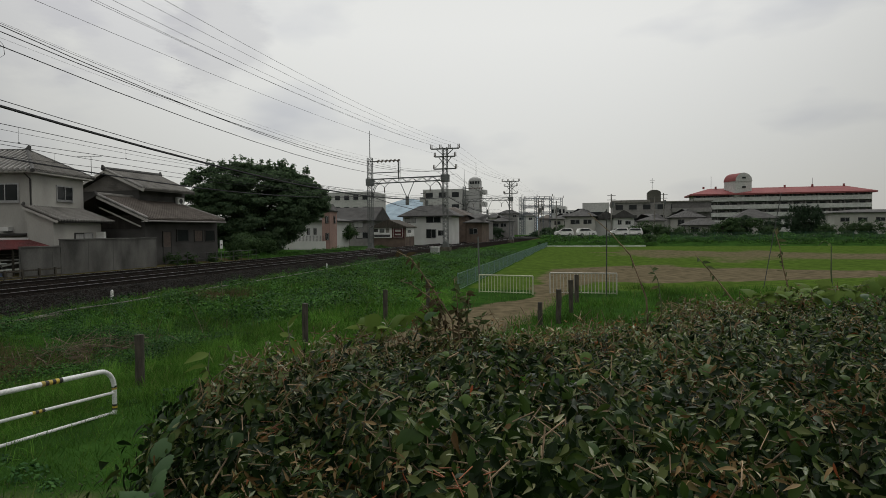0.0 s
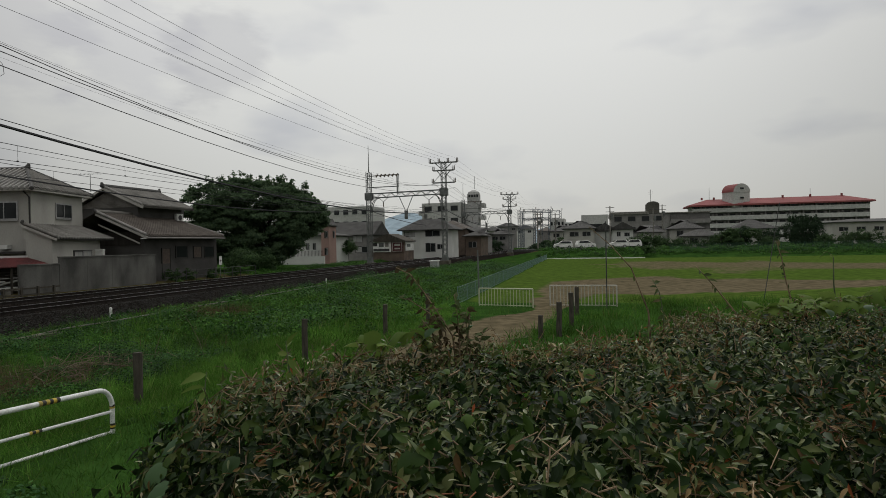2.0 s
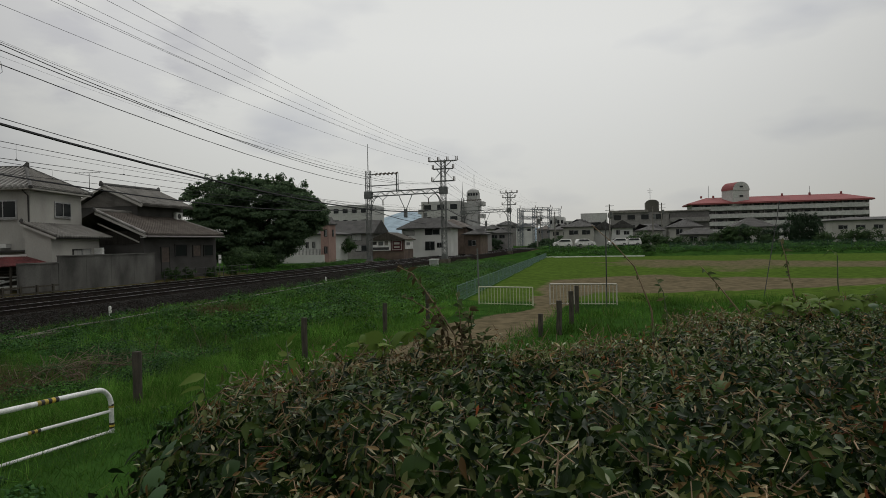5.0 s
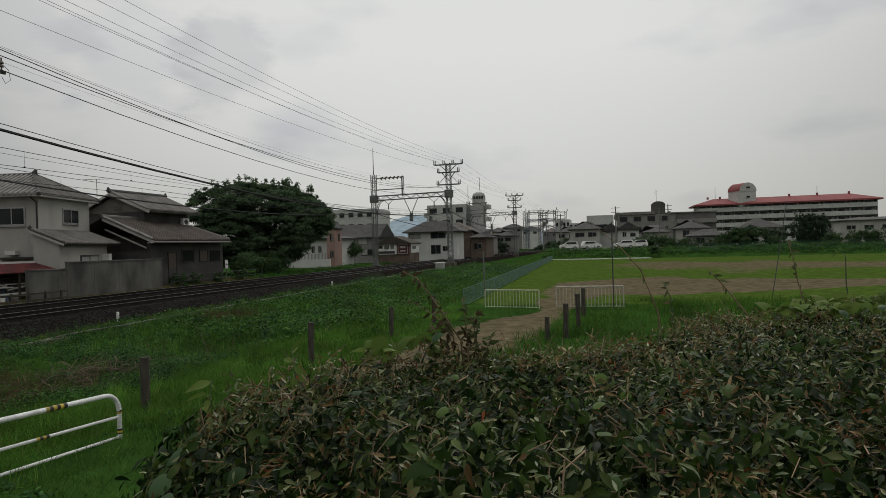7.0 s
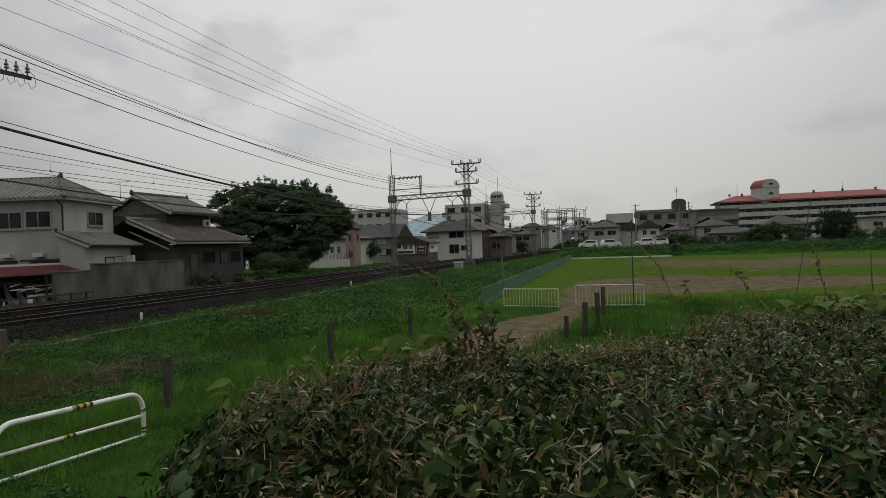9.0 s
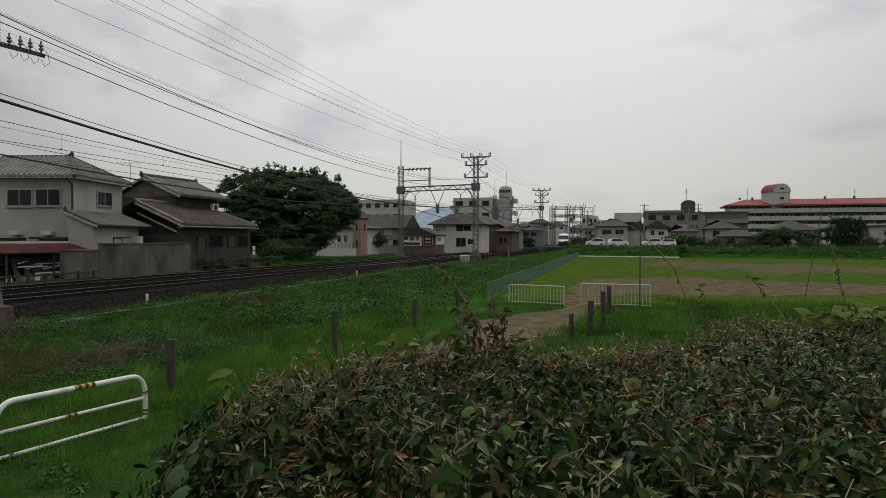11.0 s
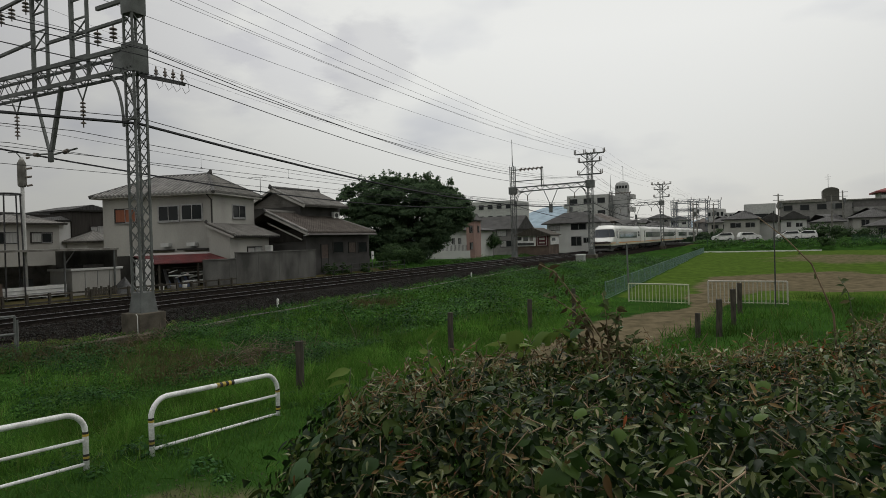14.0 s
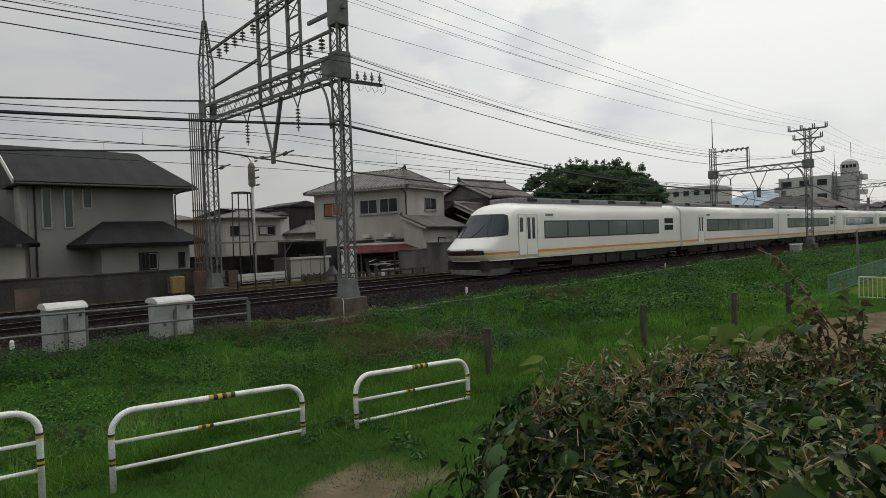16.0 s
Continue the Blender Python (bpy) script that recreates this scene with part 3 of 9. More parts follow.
def near_gantry():
    """The portal over both tracks next to the camera."""
    t = thing("catenary_portal", "grey lattice steel portal spanning both railway tracks", "railway portal", (0, 12.3, 0), group="railway portals")
    xr, xl = -17.1, -27.4
    mast_base(t, xr, 0.30, 0.90)
    mast_base(t, xl, 0.30, 0.90)
    part("mast", lattice(Build(), (xr, 0, 0.75), (xr, 0, 12.3), 0.40, 0.40, leg=0.06, lace=0.03, step=0.42), M["steel"], t)
    part("mast", lattice(Build(), (xl, 0, 0.75), (xl, 0, 10.6), 0.46, 0.46, leg=0.06, lace=0.03, step=0.45), M["steel"], t)
    part("mast_top", lattice(Build(), (xl, 0, 10.6), (xl, 0, 12.4), 0.42, 0.42, leg=0.06, lace=0.03, step=0.4, taper=0.25), M["steel"], t)
    part("lightning_rod", Build().tube([(xl, 0, 12.3), (xl, 0, 15.2)], [0.05, 0.02], 8), M["steel"], t)
    for x0, x1, y0, y1, z0, z1 in ((xr - 0.27, xr + 0.27, -0.27, -0.24, 7.62, 8.5), (xr - 0.27, xr + 0.27, 0.24, 0.27, 7.62, 8.5), (xr - 0.7, xr - 0.273, -0.26, -0.24, 7.75, 8.3), (xr + 0.24, xr + 0.27, -0.237, 0.237, 7.62, 8.5),
                                   (xl - 0.29, xl + 0.29, -0.29, -0.26, 7.95, 8.8), (xl - 0.29, xl + 0.29, 0.26, 0.29, 7.95, 8.8)):
        part("gusset_plate", Build().box(x0, x1, y0, y1, z0, z1), M["steel"], t, bevel=0.006)
    for x in (xr - 0.17, xr, xr + 0.17):
        for z in (7.75, 8.35):
            part("bolt", Build().tube([(x, -0.30, z), (x, -0.265, z)], 0.025, 6), M["steel_dark"], t)
    part("sleeve_plate", Build().box(xr - 0.25, xr + 0.25, -0.25, 0.25, 9.4, 10.9), M["steel"], t, "plain grey steel sleeve")
    part("beam", lattice(Build(), (xl + 0.3, 0, 8.12), (xr - 0.35, 0, 8.02), 0.5, 0.62, leg=0.08, step=0.55, side=(0, 1, 0)), M["steel"], t)
    for za, zb in ((8.45, 8.36), (7.80, 7.70)):
        part("beam_angle", Build().bar((xl + 0.3, -0.27, za), (xr - 0.3, -0.27, zb), 0.05, 0.13), M["steel"], t)
    haunch(t, xl, 7.85, 1)
    haunch(t, xr, 7.75, -1)
    for x in (-22.1, -19.85):
        b = Build()
        for sx in (-0.42, 0.42):
            b.bar((x + sx, 0, 7.75), (x + sx, 0, 12.6), 0.13 if sx < 0 else 0.07, 0.1)
        for k in range(7):
            z = 8.6 + k * 0.62
            b.bar((x - 0.42, 0, z), (x + 0.42, 0, z), 0.05, 0.05)
            b.bar((x - 0.42, 0, z), (x + 0.42, 0, z + (0.62 if k % 2 else -0.62) * 0.9), 0.04, 0.03)
        part("upright_frame", b, M["steel"], t)
    part("top_rail", lattice(Build(), (-22.5, 0, 11.15), (-18.3, 0, 11.45), 0.3, 0.3, leg=0.05, lace=0.03, side=(0, 1, 0)), M["steel"], t)
    for p, q in (((-27.1, 0, 10.9), (-22.5, 0, 11.2)), ((-26.9, 0, 9.25), (-22.5, 0, 9.55)), ((-21.7, 0, 9.35), (-17.4, 0, 9.35))):
        part("side_bar", Build().bar(p, q, 0.09, 0.09), M["steel"], t)
    for x, z in ((-26.0, 10.9), (-25.3, 10.95), (-24.5, 11.0), (-23.8, 11.05), (-22.9, 11.1), (-18.9, 9.3), (-18.1, 9.3)):
        part("insulator", insulator(Build(), x, 0, z, 3, 0.12), M["insulator"], t)
    part("drop_strut", Build().bar((-22.55, 0, 7.75), (-21.78, 0, 5.7), 0.08, 0.08), M["steel"], t)
    part("drop_strut", Build().bar((-20.95, 0, 7.75), (-21.64, 0, 5.7), 0.12, 0.12), M["steel"], t)
    part("clamp_block", Build().box(-21.80, -21.62, -0.06, 0.06, 5.3, 5.72), M["steel"], t, bevel=0.02)
    for x in (-23.7, -19.8):
        b = Build().bar((x - 0.35, 0, 7.75), (x, 0, 7.15), 0.035, 0.035).bar((x + 0.35, 0, 7.75), (x, 0, 7.15), 0.035, 0.035)
        part("hanger", b, M["steel"], t)
        part("insulator", insulator(Build(), x, 0, 7.2, 6, 0.09), M["insulator"], t)
    for x0, x1, z in ((-21.5, -20.2, 5.55), (-27.1, -25.9, 6.85), (-27.1, -25.4, 5.6), (-21.9, -23.2, 5.6)):
        b = Build().tube([(x0, 0, z), (x1, 0, z + 0.08)], 0.03, 6)
        part("registration_arm", b, M["steel"], t)
        part("insulator", Build().tube([(x0 + (x1 - x0) * 0.45, 0, z + 0.02), (x0 + (x1 - x0) * 0.6, 0, z + 0.05)], 0.075, 10), M["insulator"], t)
    part("side_arm", Build().bar((xr + 0.3, 0, 7.50), (-14.95, 0, 6.98), 0.12, 0.1), M["steel_dark"], t)
    for x in (-16.15, -15.75, -15.4, -15.02):
        z = 7.50 - (x + 16.8) * 0.281
        part("insulator", insulator(Build(), x, 0, z + 0.04, 2, 0.06, 0.09, down=False), M["insulator"], t)
        part("jumper_loop", Build().tube([(x, 0.05, z + 0.2), (x + 0.1, 0.12, z + 0.05), (x + 0.14, 0.12, z - 0.2), (x + 0.02, 0.08, z - 0.28), (x - 0.06, 0.05, z - 0.1)], 0.007, 5), M["wire"], t, smooth=True)
    part("cable_bracket", Build().box(xr - 0.32, xr + 0.32, -0.28, -0.21, 6.15, 6.22), M["steel"], t)
    for z, x0, x1 in ((11.0, -19.3, -16.3), (9.95, -18.9, -16.7)):
        part("crossarm", Build().bar((x0, 0, z), (x1, 0, z), 0.1, 0.12), M["steel"], t)
    return t


def far_gantry(y, xr, left_top, name_label):
    """A portal further along: pole with crossarms, beam, left mast with a side frame."""
    t = thing("catenary_portal", name_label, "railway portal", (0, y, 0), group="railway portals")
    xl = -27.0
    mast_base(t, xr, 0.30, 1.1)
    mast_base(t, xl, 0.15, 1.0)
    part("mast", lattice(Build(), (xr, 0, 0.75), (xr, 0, 11.7), 0.5, 0.5, step=0.55), M["steel"], t)
    part("mast", lattice(Build(), (xl, 0, 0.6), (xl, 0, left_top), 0.5, 0.5, step=0.55), M["steel"], t)
    part("lightning_rod", Build().tube([(xl, 0, left_top), (xl, 0, left_top + 3.2)], [0.06, 0.03], 6), M["steel"], t)
    part("gusset_plate", Build().box(xr - 0.45, xr + 0.45, -0.3, 0.3, 7.75, 8.6), M["steel"], t)
    part("gusset_plate", Build().box(xl - 0.45, xl + 0.45, -0.3, 0.3, 7.55, 8.4), M["steel"], t)
    part("beam", lattice(Build(), (xl + 0.3, 0, 8.05), (xr - 0.3, 0, 8.2), 0.45, 0.5, leg=0.09, lace=0.05, step=0.6, side=(0, 1, 0)), M["steel"], t)
    haunch(t, xl, 7.8, 1)
    haunch(t, xr, 7.95, -1)
    b = Build().bar((xl, 0, 10.4), (xl + 3.7, 0, 10.45), 0.1, 0.1).bar((xl, 0, 9.05), (xl + 3.7, 0, 9.08), 0.1, 0.1)
    b.bar((xl + 3.55, 0, 8.2), (xl + 3.55, 0, 10.5), 0.12, 0.12).bar((xl + 3.75, 0, 8.2), (xl + 3.75, 0, 10.5), 0.06, 0.06)
    part("side_frame", b, M["steel"], t)
    for k in range(6):
        part("insulator", Build().tube([(xl + 0.9 + k * 0.5, 0, 10.32), (xl + 1.2 + k * 0.5, 0, 10.58)], [0.16, 0.05], 8), M["insulator"], t)
    for z, w in ((11.55, 1.62), (10.65, 1.2), (9.25, 1.3)):
        b = Build().bar((xr - w, 0, z), (xr + w, 0, z), 0.14, 0.14)
        if z > 10:
            for s in (-1, 1):
                b.bar((xr + s * w * 0.65, 0, z), (xr + s * 0.2, 0, z - 0.75), 0.08, 0.08)
        else:
            for s in (-1, 1):
                b.bar((xr + s * w, 0, z), (xr + s * 0.2, 0, z + 1.1), 0.05, 0.05)
        part("crossarm", b, M["steel"], t)
        for x in ((-w, -w / 3, w / 3, w) if z > 11 else (-w, w)):
            for dx in (-0.08, 0.08):
                part("insulator", Build().tube([(xr + x + dx, 0, z), (xr + x + dx, 0, z + 0.5)], [0.07, 0.05], 6), M["insulator"], t)
    mx = (xl + xr) / 2
    for s in (-1, 1):
        part("drop_strut", Build().bar((mx + s * 0.85, 0, 7.9), (mx + s * 0.05, 0, 6.1), 0.07, 0.07), M["steel"], t)
        x = mx + s * 2.8
        for q in (-0.7, 0.7):
            part("hanger", Build().bar((x + q, 0, 7.9), (x, 0, 7.3), 0.05, 0.05), M["steel"], t)
        part("insulator", Build().bar((x, 0, 7.3), (x, 0, 6.7), 0.1, 0.1), M["insulator"], t)
    part("clamp_block", Build().box(mx - 0.2, mx + 0.2, -0.05, 0.05, 5.2, 6.2), M["steel"], t)
    return t


near_gantry()
far_gantry(68.3, -17.8, 10.85, "grey lattice portal with a crossarmed pole and side frame")
far_gantry(118.5, -17.8, 10.85, "grey lattice portal further along the line")


def feeder_frame(y, x0, x1, z, n):
    """Tall square frames of the feeding station far down the line."""
    t = thing("gantry", "pale bluish steel gantry standing over the distant tracks", "gantry", (0, y, 0), group="distant gantries")
    for k in range(n):
        x = x0 + (x1 - x0) * k / (n - 1)
        part("column", lattice(Build(), (x, 0, 0.4), (x, 0, z), 0.7, 0.7, leg=0.09, lace=0.05, step=0.9), M["farsteel"], t)
        part("insulator", Build().tube([(x + 0.6, 0, z), (x + 0.6, 0, z + 0.8)], 0.12, 6), M["insulator"], t)
    for h in (z - 0.3, z - 3.0, z - 5.2):
        part("beam", lattice(Build(), (x0, 0, h), (x1, 0, h), 0.6, 0.6, leg=0.08, lace=0.045, step=0.8, side=(0, 1, 0)), M["farsteel"], t)


feeder_frame(200, -27.0, -17.2, 12.8, 3)
feeder_frame(211, -27.5, -17.6, 12.8, 3)
feeder_frame(226, -29.0, -15.5, 13.6, 3)


# ---- wires ----
def wire(name, label, pts, sag, r=0.012, n=14, hangers=None, group="overhead wires", mat="wire"):
    """One conductor through its supports, hanging by sag in each span."""
    path = []
    for k, (p, q) in enumerate(zip(pts, pts[1:])):
        s = sag[k] if isinstance(sag, (list, tuple)) else sag
        for i in range(n):
            f = i / n
            path.append((p[0] + (q[0] - p[0]) * f, p[1] + (q[1] - p[1]) * f, p[2] + (q[2] - p[2]) * f - 4 * s * f * (1 - f)))
    path.append(pts[-1])
    b = Build().tube(path, r, 5)
    return tagged(part(name, b, M[mat]), label, "wire", group)


YS = (-46.0, 12.3, 68.3, 118.5, 160.0, 200.0)


def span(x, z, x2=None, z2=None, far=None):
    """Supports at every portal: x, z at the near ones and x2, z2 from the second on."""
    x2, z2 = x if x2 is None else x2, z if z2 is None else z2
    return [(x, YS[0], z), (x, YS[1], z), (x2, YS[2], z2), (x2, YS[3], z2), (x2, YS[4], z2), (x2, YS[5], z2)]


for tx in TRACKS:
    wire("contact_wire", "thin grooved contact wire over the track", span(tx, 5.45), 0.02, 0.011)
    mess = wire("messenger_wire", "sagging messenger wire carrying the contact wire", span(tx, 6.22), 0.62, 0.012)
    b = Build()
    for a, c in zip(YS[:4], YS[1:4]):
        for k in range(1, 11):
            f = k / 11
            z = 6.22 - 4 * 0.62 * f * (1 - f)
            b.bar((tx, a + (c - a) * f, 5.45), (tx, a + (c - a) * f, z), 0.006, 0.006)
            b.box(tx - 0.015, tx + 0.015, a + (c - a) * f - 0.03, a + (c - a) * f + 0.03, 5.43, 5.48)
    part("dropper", b, M["wire"], mess)["kind"] = "stuff"
    if tx < -22:
        wire("feeder_wire", "thin wire running beside the messenger", span(tx + 0.6, 6.7), 0.6, 0.008)
for k, x in ((1, -25.3), (3, -23.8)):
    wire("feeder_wire", "thin feeder wire high beside the line", span(x, 11.35 + 0.05 * k, -26.5 + 0.5 * k, 10.5), 1.0, 0.005)
wire("feeder_cable", "thick black bundled feeder cable on the masts", span(-17.1, 6.1, -17.5, 6.05), 1.25, 0.045)
wire("feeder_cable", "thin cable lashed above the bundled feeder", span(-17.1, 6.28, -17.5, 6.2), 1.25, 0.012)
wire("feeder_cable", "thick black cable on the far masts", span(-27.1, 6.5, -27.1, 6.4), 1.2, 0.04)
for x, z, z2, s in ((-16.44, 11.48, 12.07, 0.78), (-17.44, 11.49, 12.02, 0.64), (-18.38, 11.42, 12.02, 0.65), (-19.26, 11.60, 12.02, 0.71), (-19.2, 11.38, 11.98, 0.56), (-18.82, 10.29, 11.01, 0.58)):
    wire("power_line", "thin power line on the top crossarms", span(x, z, x, z2), s, 0.0075)
wire("feeder_cable", "dark lashed cable leaving the far mast", [(-27.5, -46.0, 8.8), (-27.5, 12.3, 8.8)], 1.9, 0.04)
for x, z, x2, z2, s, r in ((-15.0, 7.04, -16.5, 8.65, 1.62, 0.013), (-16.55, 8.25, -18.9, 9.1, 1.5, 0.014), (-16.55, 8.05, -17.3, 9.0, 1.4, 0.014), (-16.6, 8.3, -18.2, 9.1, 1.25, 0.007)):
    wire("power_line", "dark power line on the lower crossarms", span(x, z, x2, z2), [max(0.4, s - 0.65) if x < -15.5 else 0.4, s, s, s, s], r)


# ---- the train ----
HALF = 1.4


def section(w, top, bottom, r):
    """Half outline of the car body from the sill over the roof: side, shoulder, roof."""
    pts = [(w * 0.985, bottom), (w, bottom + (top - bottom) * 0.25), (w, top - r)]
    for i in range(1, 7):
        a = i * math.pi / 12
        pts.append((w - r * (1 - math.cos(a)) * (1.0 + 0.25 * i / 6), top - r + r * math.sin(a)))
    pts.append((w * 0.35, top + 0.05))
    return pts + [(-x, z) for x, z in reversed(pts)]


def loft(b, secs, close_ends=True):
    rings = []
    for y, pts in secs:
        rings.append(range(len(b.v), len(b.v) + len(pts)))
        b.v += [(x, y, z) for x, z in pts]
    for r, s in zip(rings, rings[1:]):
        for i in range(len(r) - 1):
            b.f.append((r[i], r[i + 1], s[i + 1], s[i]))
            b.mi.append(0)
    if close_ends:
        b.f.append(tuple(rings[-1]))
        b.mi.append(0)
        b.f.append(tuple(reversed(rings[0])))
        b.mi.append(0)
    return b


# nose, level by level: height, half width, depth of the rounded front, where the straight side begins
NOSE = [(0.80, 1.34, 1.12, 1.92), (0.95, 1.375, 1.15, 1.80), (1.15, 1.39, 1.18, 1.72), (1.33, 1.40, 1.20, 1.68), (1.42, 1.40, 1.20, 1.74), (1.95, 1.40, 1.20, 2.38), (2.50, 1.40, 1.12, 2.93), (3.06, 1.38, 1.02, 3.36),
        (3.30, 1.29, 0.95, 3.62), (3.48, 1.12, 0.84, 3.92), (3.58, 0.92, 0.70, 4.22), (3.64, 0.70, 0.55, 4.50), (3.68, 0.45, 0.35, 4.75), (3.69, 0.15, 0.12, 4.95)]
NOSE_END = 5.0


def level(z):
    """Half width, front depth and side start of the nose at a height."""
    k = max(0, min(len(NOSE) - 2, sum(z >= q[0] for q in NOSE) - 1))
    f = (z - NOSE[k][0]) / (NOSE[k + 1][0] - NOSE[k][0])
    p = [NOSE[max(0, k - 1)], NOSE[k], NOSE[k + 1], NOSE[min(len(NOSE) - 1, k + 2)]]
    out = []
    for i in (1, 2, 3):
        dz = p[2][0] - p[1][0]
        m1 = (p[2][i] - p[0][i]) / (p[2][0] - p[0][0]) * dz
        m2 = (p[3][i] - p[1][i]) / (p[3][0] - p[1][0]) * dz
        out.append((2 * f ** 3 - 3 * f ** 2 + 1) * p[1][i] + (f ** 3 - 2 * f ** 2 + f) * m1 + (3 * f ** 2 - 2 * f ** 3) * p[2][i] + (f ** 3 - f ** 2) * m2)
    return out


def round_nose(z, s, back=NOSE_END, out=0.0):
    """A point of the nose at height z; s runs from -1 over the front to 1, both ends at the distance back."""
    w, a, base = level(z)
    phi = math.pi / 2 if back >= base else math.acos(min(1, max(-1, (base - back) / a)))
    run = phi * w
    m = max(0.0, back - base)
    d = abs(s) * (run + m)
    sg = 1 if s >= 0 else -1
    if d <= run:
        q = d / w
        return sg * (w + out) * math.sin(q), base - (a + out) * math.cos(q), z
    return sg * (w + out), base + d - run, z


def nose_patch(name, car, flip, z0, z1, s0, s1, mat, back, out=0.008, label="", nz=8, ns=28):
    """A panel that lies on the curved nose; z0, z1 and back may be functions of s and z."""
    g = Build()
    fn = lambda v, q: v(q) if callable(v) else v
    for i in range(ns + 1):
        s = s0 + (s1 - s0) * i / ns
        for j in range(nz + 1):
            z = fn(z0, s) + (fn(z1, s) - fn(z0, s)) * j / nz
            x, y, z = round_nose(z, s, fn(back, z), out)
            g.v.append((x, flip(y), z))
    for i in range(ns):
        for j in range(nz):
            k = i * (nz + 1) + j
            g.f.append((k, k + 1, k + nz + 2, k + nz + 1))
            g.mi.append(0)
    return part(name, g, mat, car, label, smooth=True)


def nose_body(length, flip):
    """The whole leading body: rounded nose run back into the straight shell."""
    b = Build()
    zs = [0.80 + 0.08 * k for k in range(36)] + [3.64, 3.66, 3.68, 3.69]
    zs = sorted(set(round(z, 3) for z in zs if z <= 3.69))
    ns = 44
    for z in zs:
        w = level(z)[0]
        row = [(w, length, z)] + [round_nose(z, 1 - 2 * i / ns) for i in range(ns + 1)] + [(-w, length, z)]
        b.v += [(x, flip(y), z_) for x, y, z_ in row]
    m = ns + 3
    for j in range(len(zs) - 1):
        for i in range(m - 1):
            k = j * m + i
            b.f.append((k, k + 1, k + m + 1, k + m))
            b.mi.append(0)
    for j in (0, len(zs) - 1):
        b.f.append(tuple(range(j * m, j * m + m)))
        b.mi.append(0)
    b.f.append(tuple([j * m for j in range(len(zs))] + [j * m + m - 1 for j in reversed(range(len(zs)))]))
    b.mi.append(0)
    return b


def side_panel(name, parent, mat, y0, y1, z0, z1, out=0.006, label=""):
    """A flush panel on both sides of the body."""
    for s in (-1, 1):
        part(name, Build().box(min(s * HALF, s * (HALF + out)), max(s * HALF, s * (HALF + out)), y0, y1, z0, z1), mat, parent, label)


def add_car(train, y, length, lead, seed):
    """A car from y to y + length; lead: 1 for the nose at the low end, -1 for the high end."""
    rnd = random.Random(seed)
    flip = (lambda v: length - v) if lead < 0 else (lambda v: v)
    mir = (lambda a, c: (length - c, length - a)) if lead < 0 else (lambda a, c: (a, c))
    if lead:
        shell = nose_body(length, flip)
    else:
        shell = loft(Build(), [(0.0, section(1.40, 3.64, 0.80, 0.58)), (length, section(1.40, 3.64, 0.80, 0.58))])
    car = part("car_body", shell, M["train_white"], train, "white car body", smooth=False, at=pose(0, y, 0))
    for p in car.data.polygons:
        p.use_smooth = len(p.vertices) == 4
    if lead:
        low = lambda s: 1.95 + 0.08 * abs(s) ** 2
        high = lambda s: 3.02 - 0.03 * abs(s) - 0.07 * smoothstep(0.85, 1.0, abs(s))
        back = lambda z: 2.60 + (z - 2.0) * 0.19
        nose_patch("screen_frame", car, flip, lambda s: low(s) - 0.035, lambda s: high(s) + 0.035, -1, 1, M["black"], lambda z: back(z) + 0.05, 0.006, "black rubber screen frame")
        for p, q in ((-1, -0.47), (-0.44, 0.44), (0.47, 1)):
            nose_patch("windscreen", car, flip, low, high, p, q, M["screen_glass"], back, 0.014, "raked dark wraparound windscreen", ns=16)
        for sg in (-1, 1):
            for s0, s1 in ((0.12, 0.33), (0.5, 0.40)):
                pts = []
                for k in range(6):
                    x, yy, z = round_nose(1.9 + 0.62 * k / 5, sg * (s0 + (s1 - s0) * k / 5), 2.6, 0.035)
                    pts.append((x, flip(yy), z))
                part("wiper", Build().tube(pts, 0.014, 5), M["black"], car)
            nose_patch("headlight", car, flip, 1.345, 1.39, sg * 0.10, sg * 0.17, M["screen_glass"], NOSE_END, 0.01, "unlit headlight glass", nz=2, ns=4)
        nose_patch("bumper_band", car, flip, 1.10, 1.32, -0.26, 0.26, M["train_maroon"], NOSE_END, 0.012, "dark maroon band under the nose lip", ns=24)
        nose_patch("cream_stripe", car, flip, 0.86, 1.08, -0.26, 0.26, M["train_cream"], NOSE_END, 0.010, ns=24)
        for sg in (-1, 1):
            nose_patch("orange_stripe", car, flip, 1.10, 1.21, sg * 0.262, sg * 1.0, M["train_orange"], NOSE_END, 0.010, ns=20, nz=2)
            nose_patch("cream_stripe", car, flip, 0.86, 1.08, sg * 0.262, sg * 1.0, M["train_cream"], NOSE_END, 0.010, ns=20, nz=2)
    # snow plough skirt
        sk = []
        for d, w, bot in ((0.75, 0.5, 0.2), (0.95, 0.9, 0.14), (1.6, 1.25, 0.10), (2.6, 1.32, 0.12), (3.1, 1.32, 0.30)):
            sk.append((d if lead > 0 else length - d, [(w, 0.42), (w * 0.92, bot), (-w * 0.92, bot), (-w, 0.42)]))
        part("front_skirt", loft(Build(), sk if lead > 0 else sk[::-1]), M["train_skirt"], car, "dusty grey front skirt")
        # dark box stands in for the shaded hollow under the nose
        part("front_shadow_band", Build().box(-1.2, 1.2, *mir(1.1, 3.2), 0.36, 0.84), M["train_dark"], car, "dark band under the nose")
    # stripes and sill
    a, c = mir(NOSE_END, length - 0.1) if lead else (0.1, length - 0.1)
    side_panel("orange_stripe", car, M["train_orange"], a, c, 1.10, 1.21, 0.010, label="orange stripe")
    side_panel("cream_stripe", car, M["train_cream"], a, c, 0.86, 1.08, 0.010, label="cream lower band")
    # doors with slit windows
    odd = seed % 2
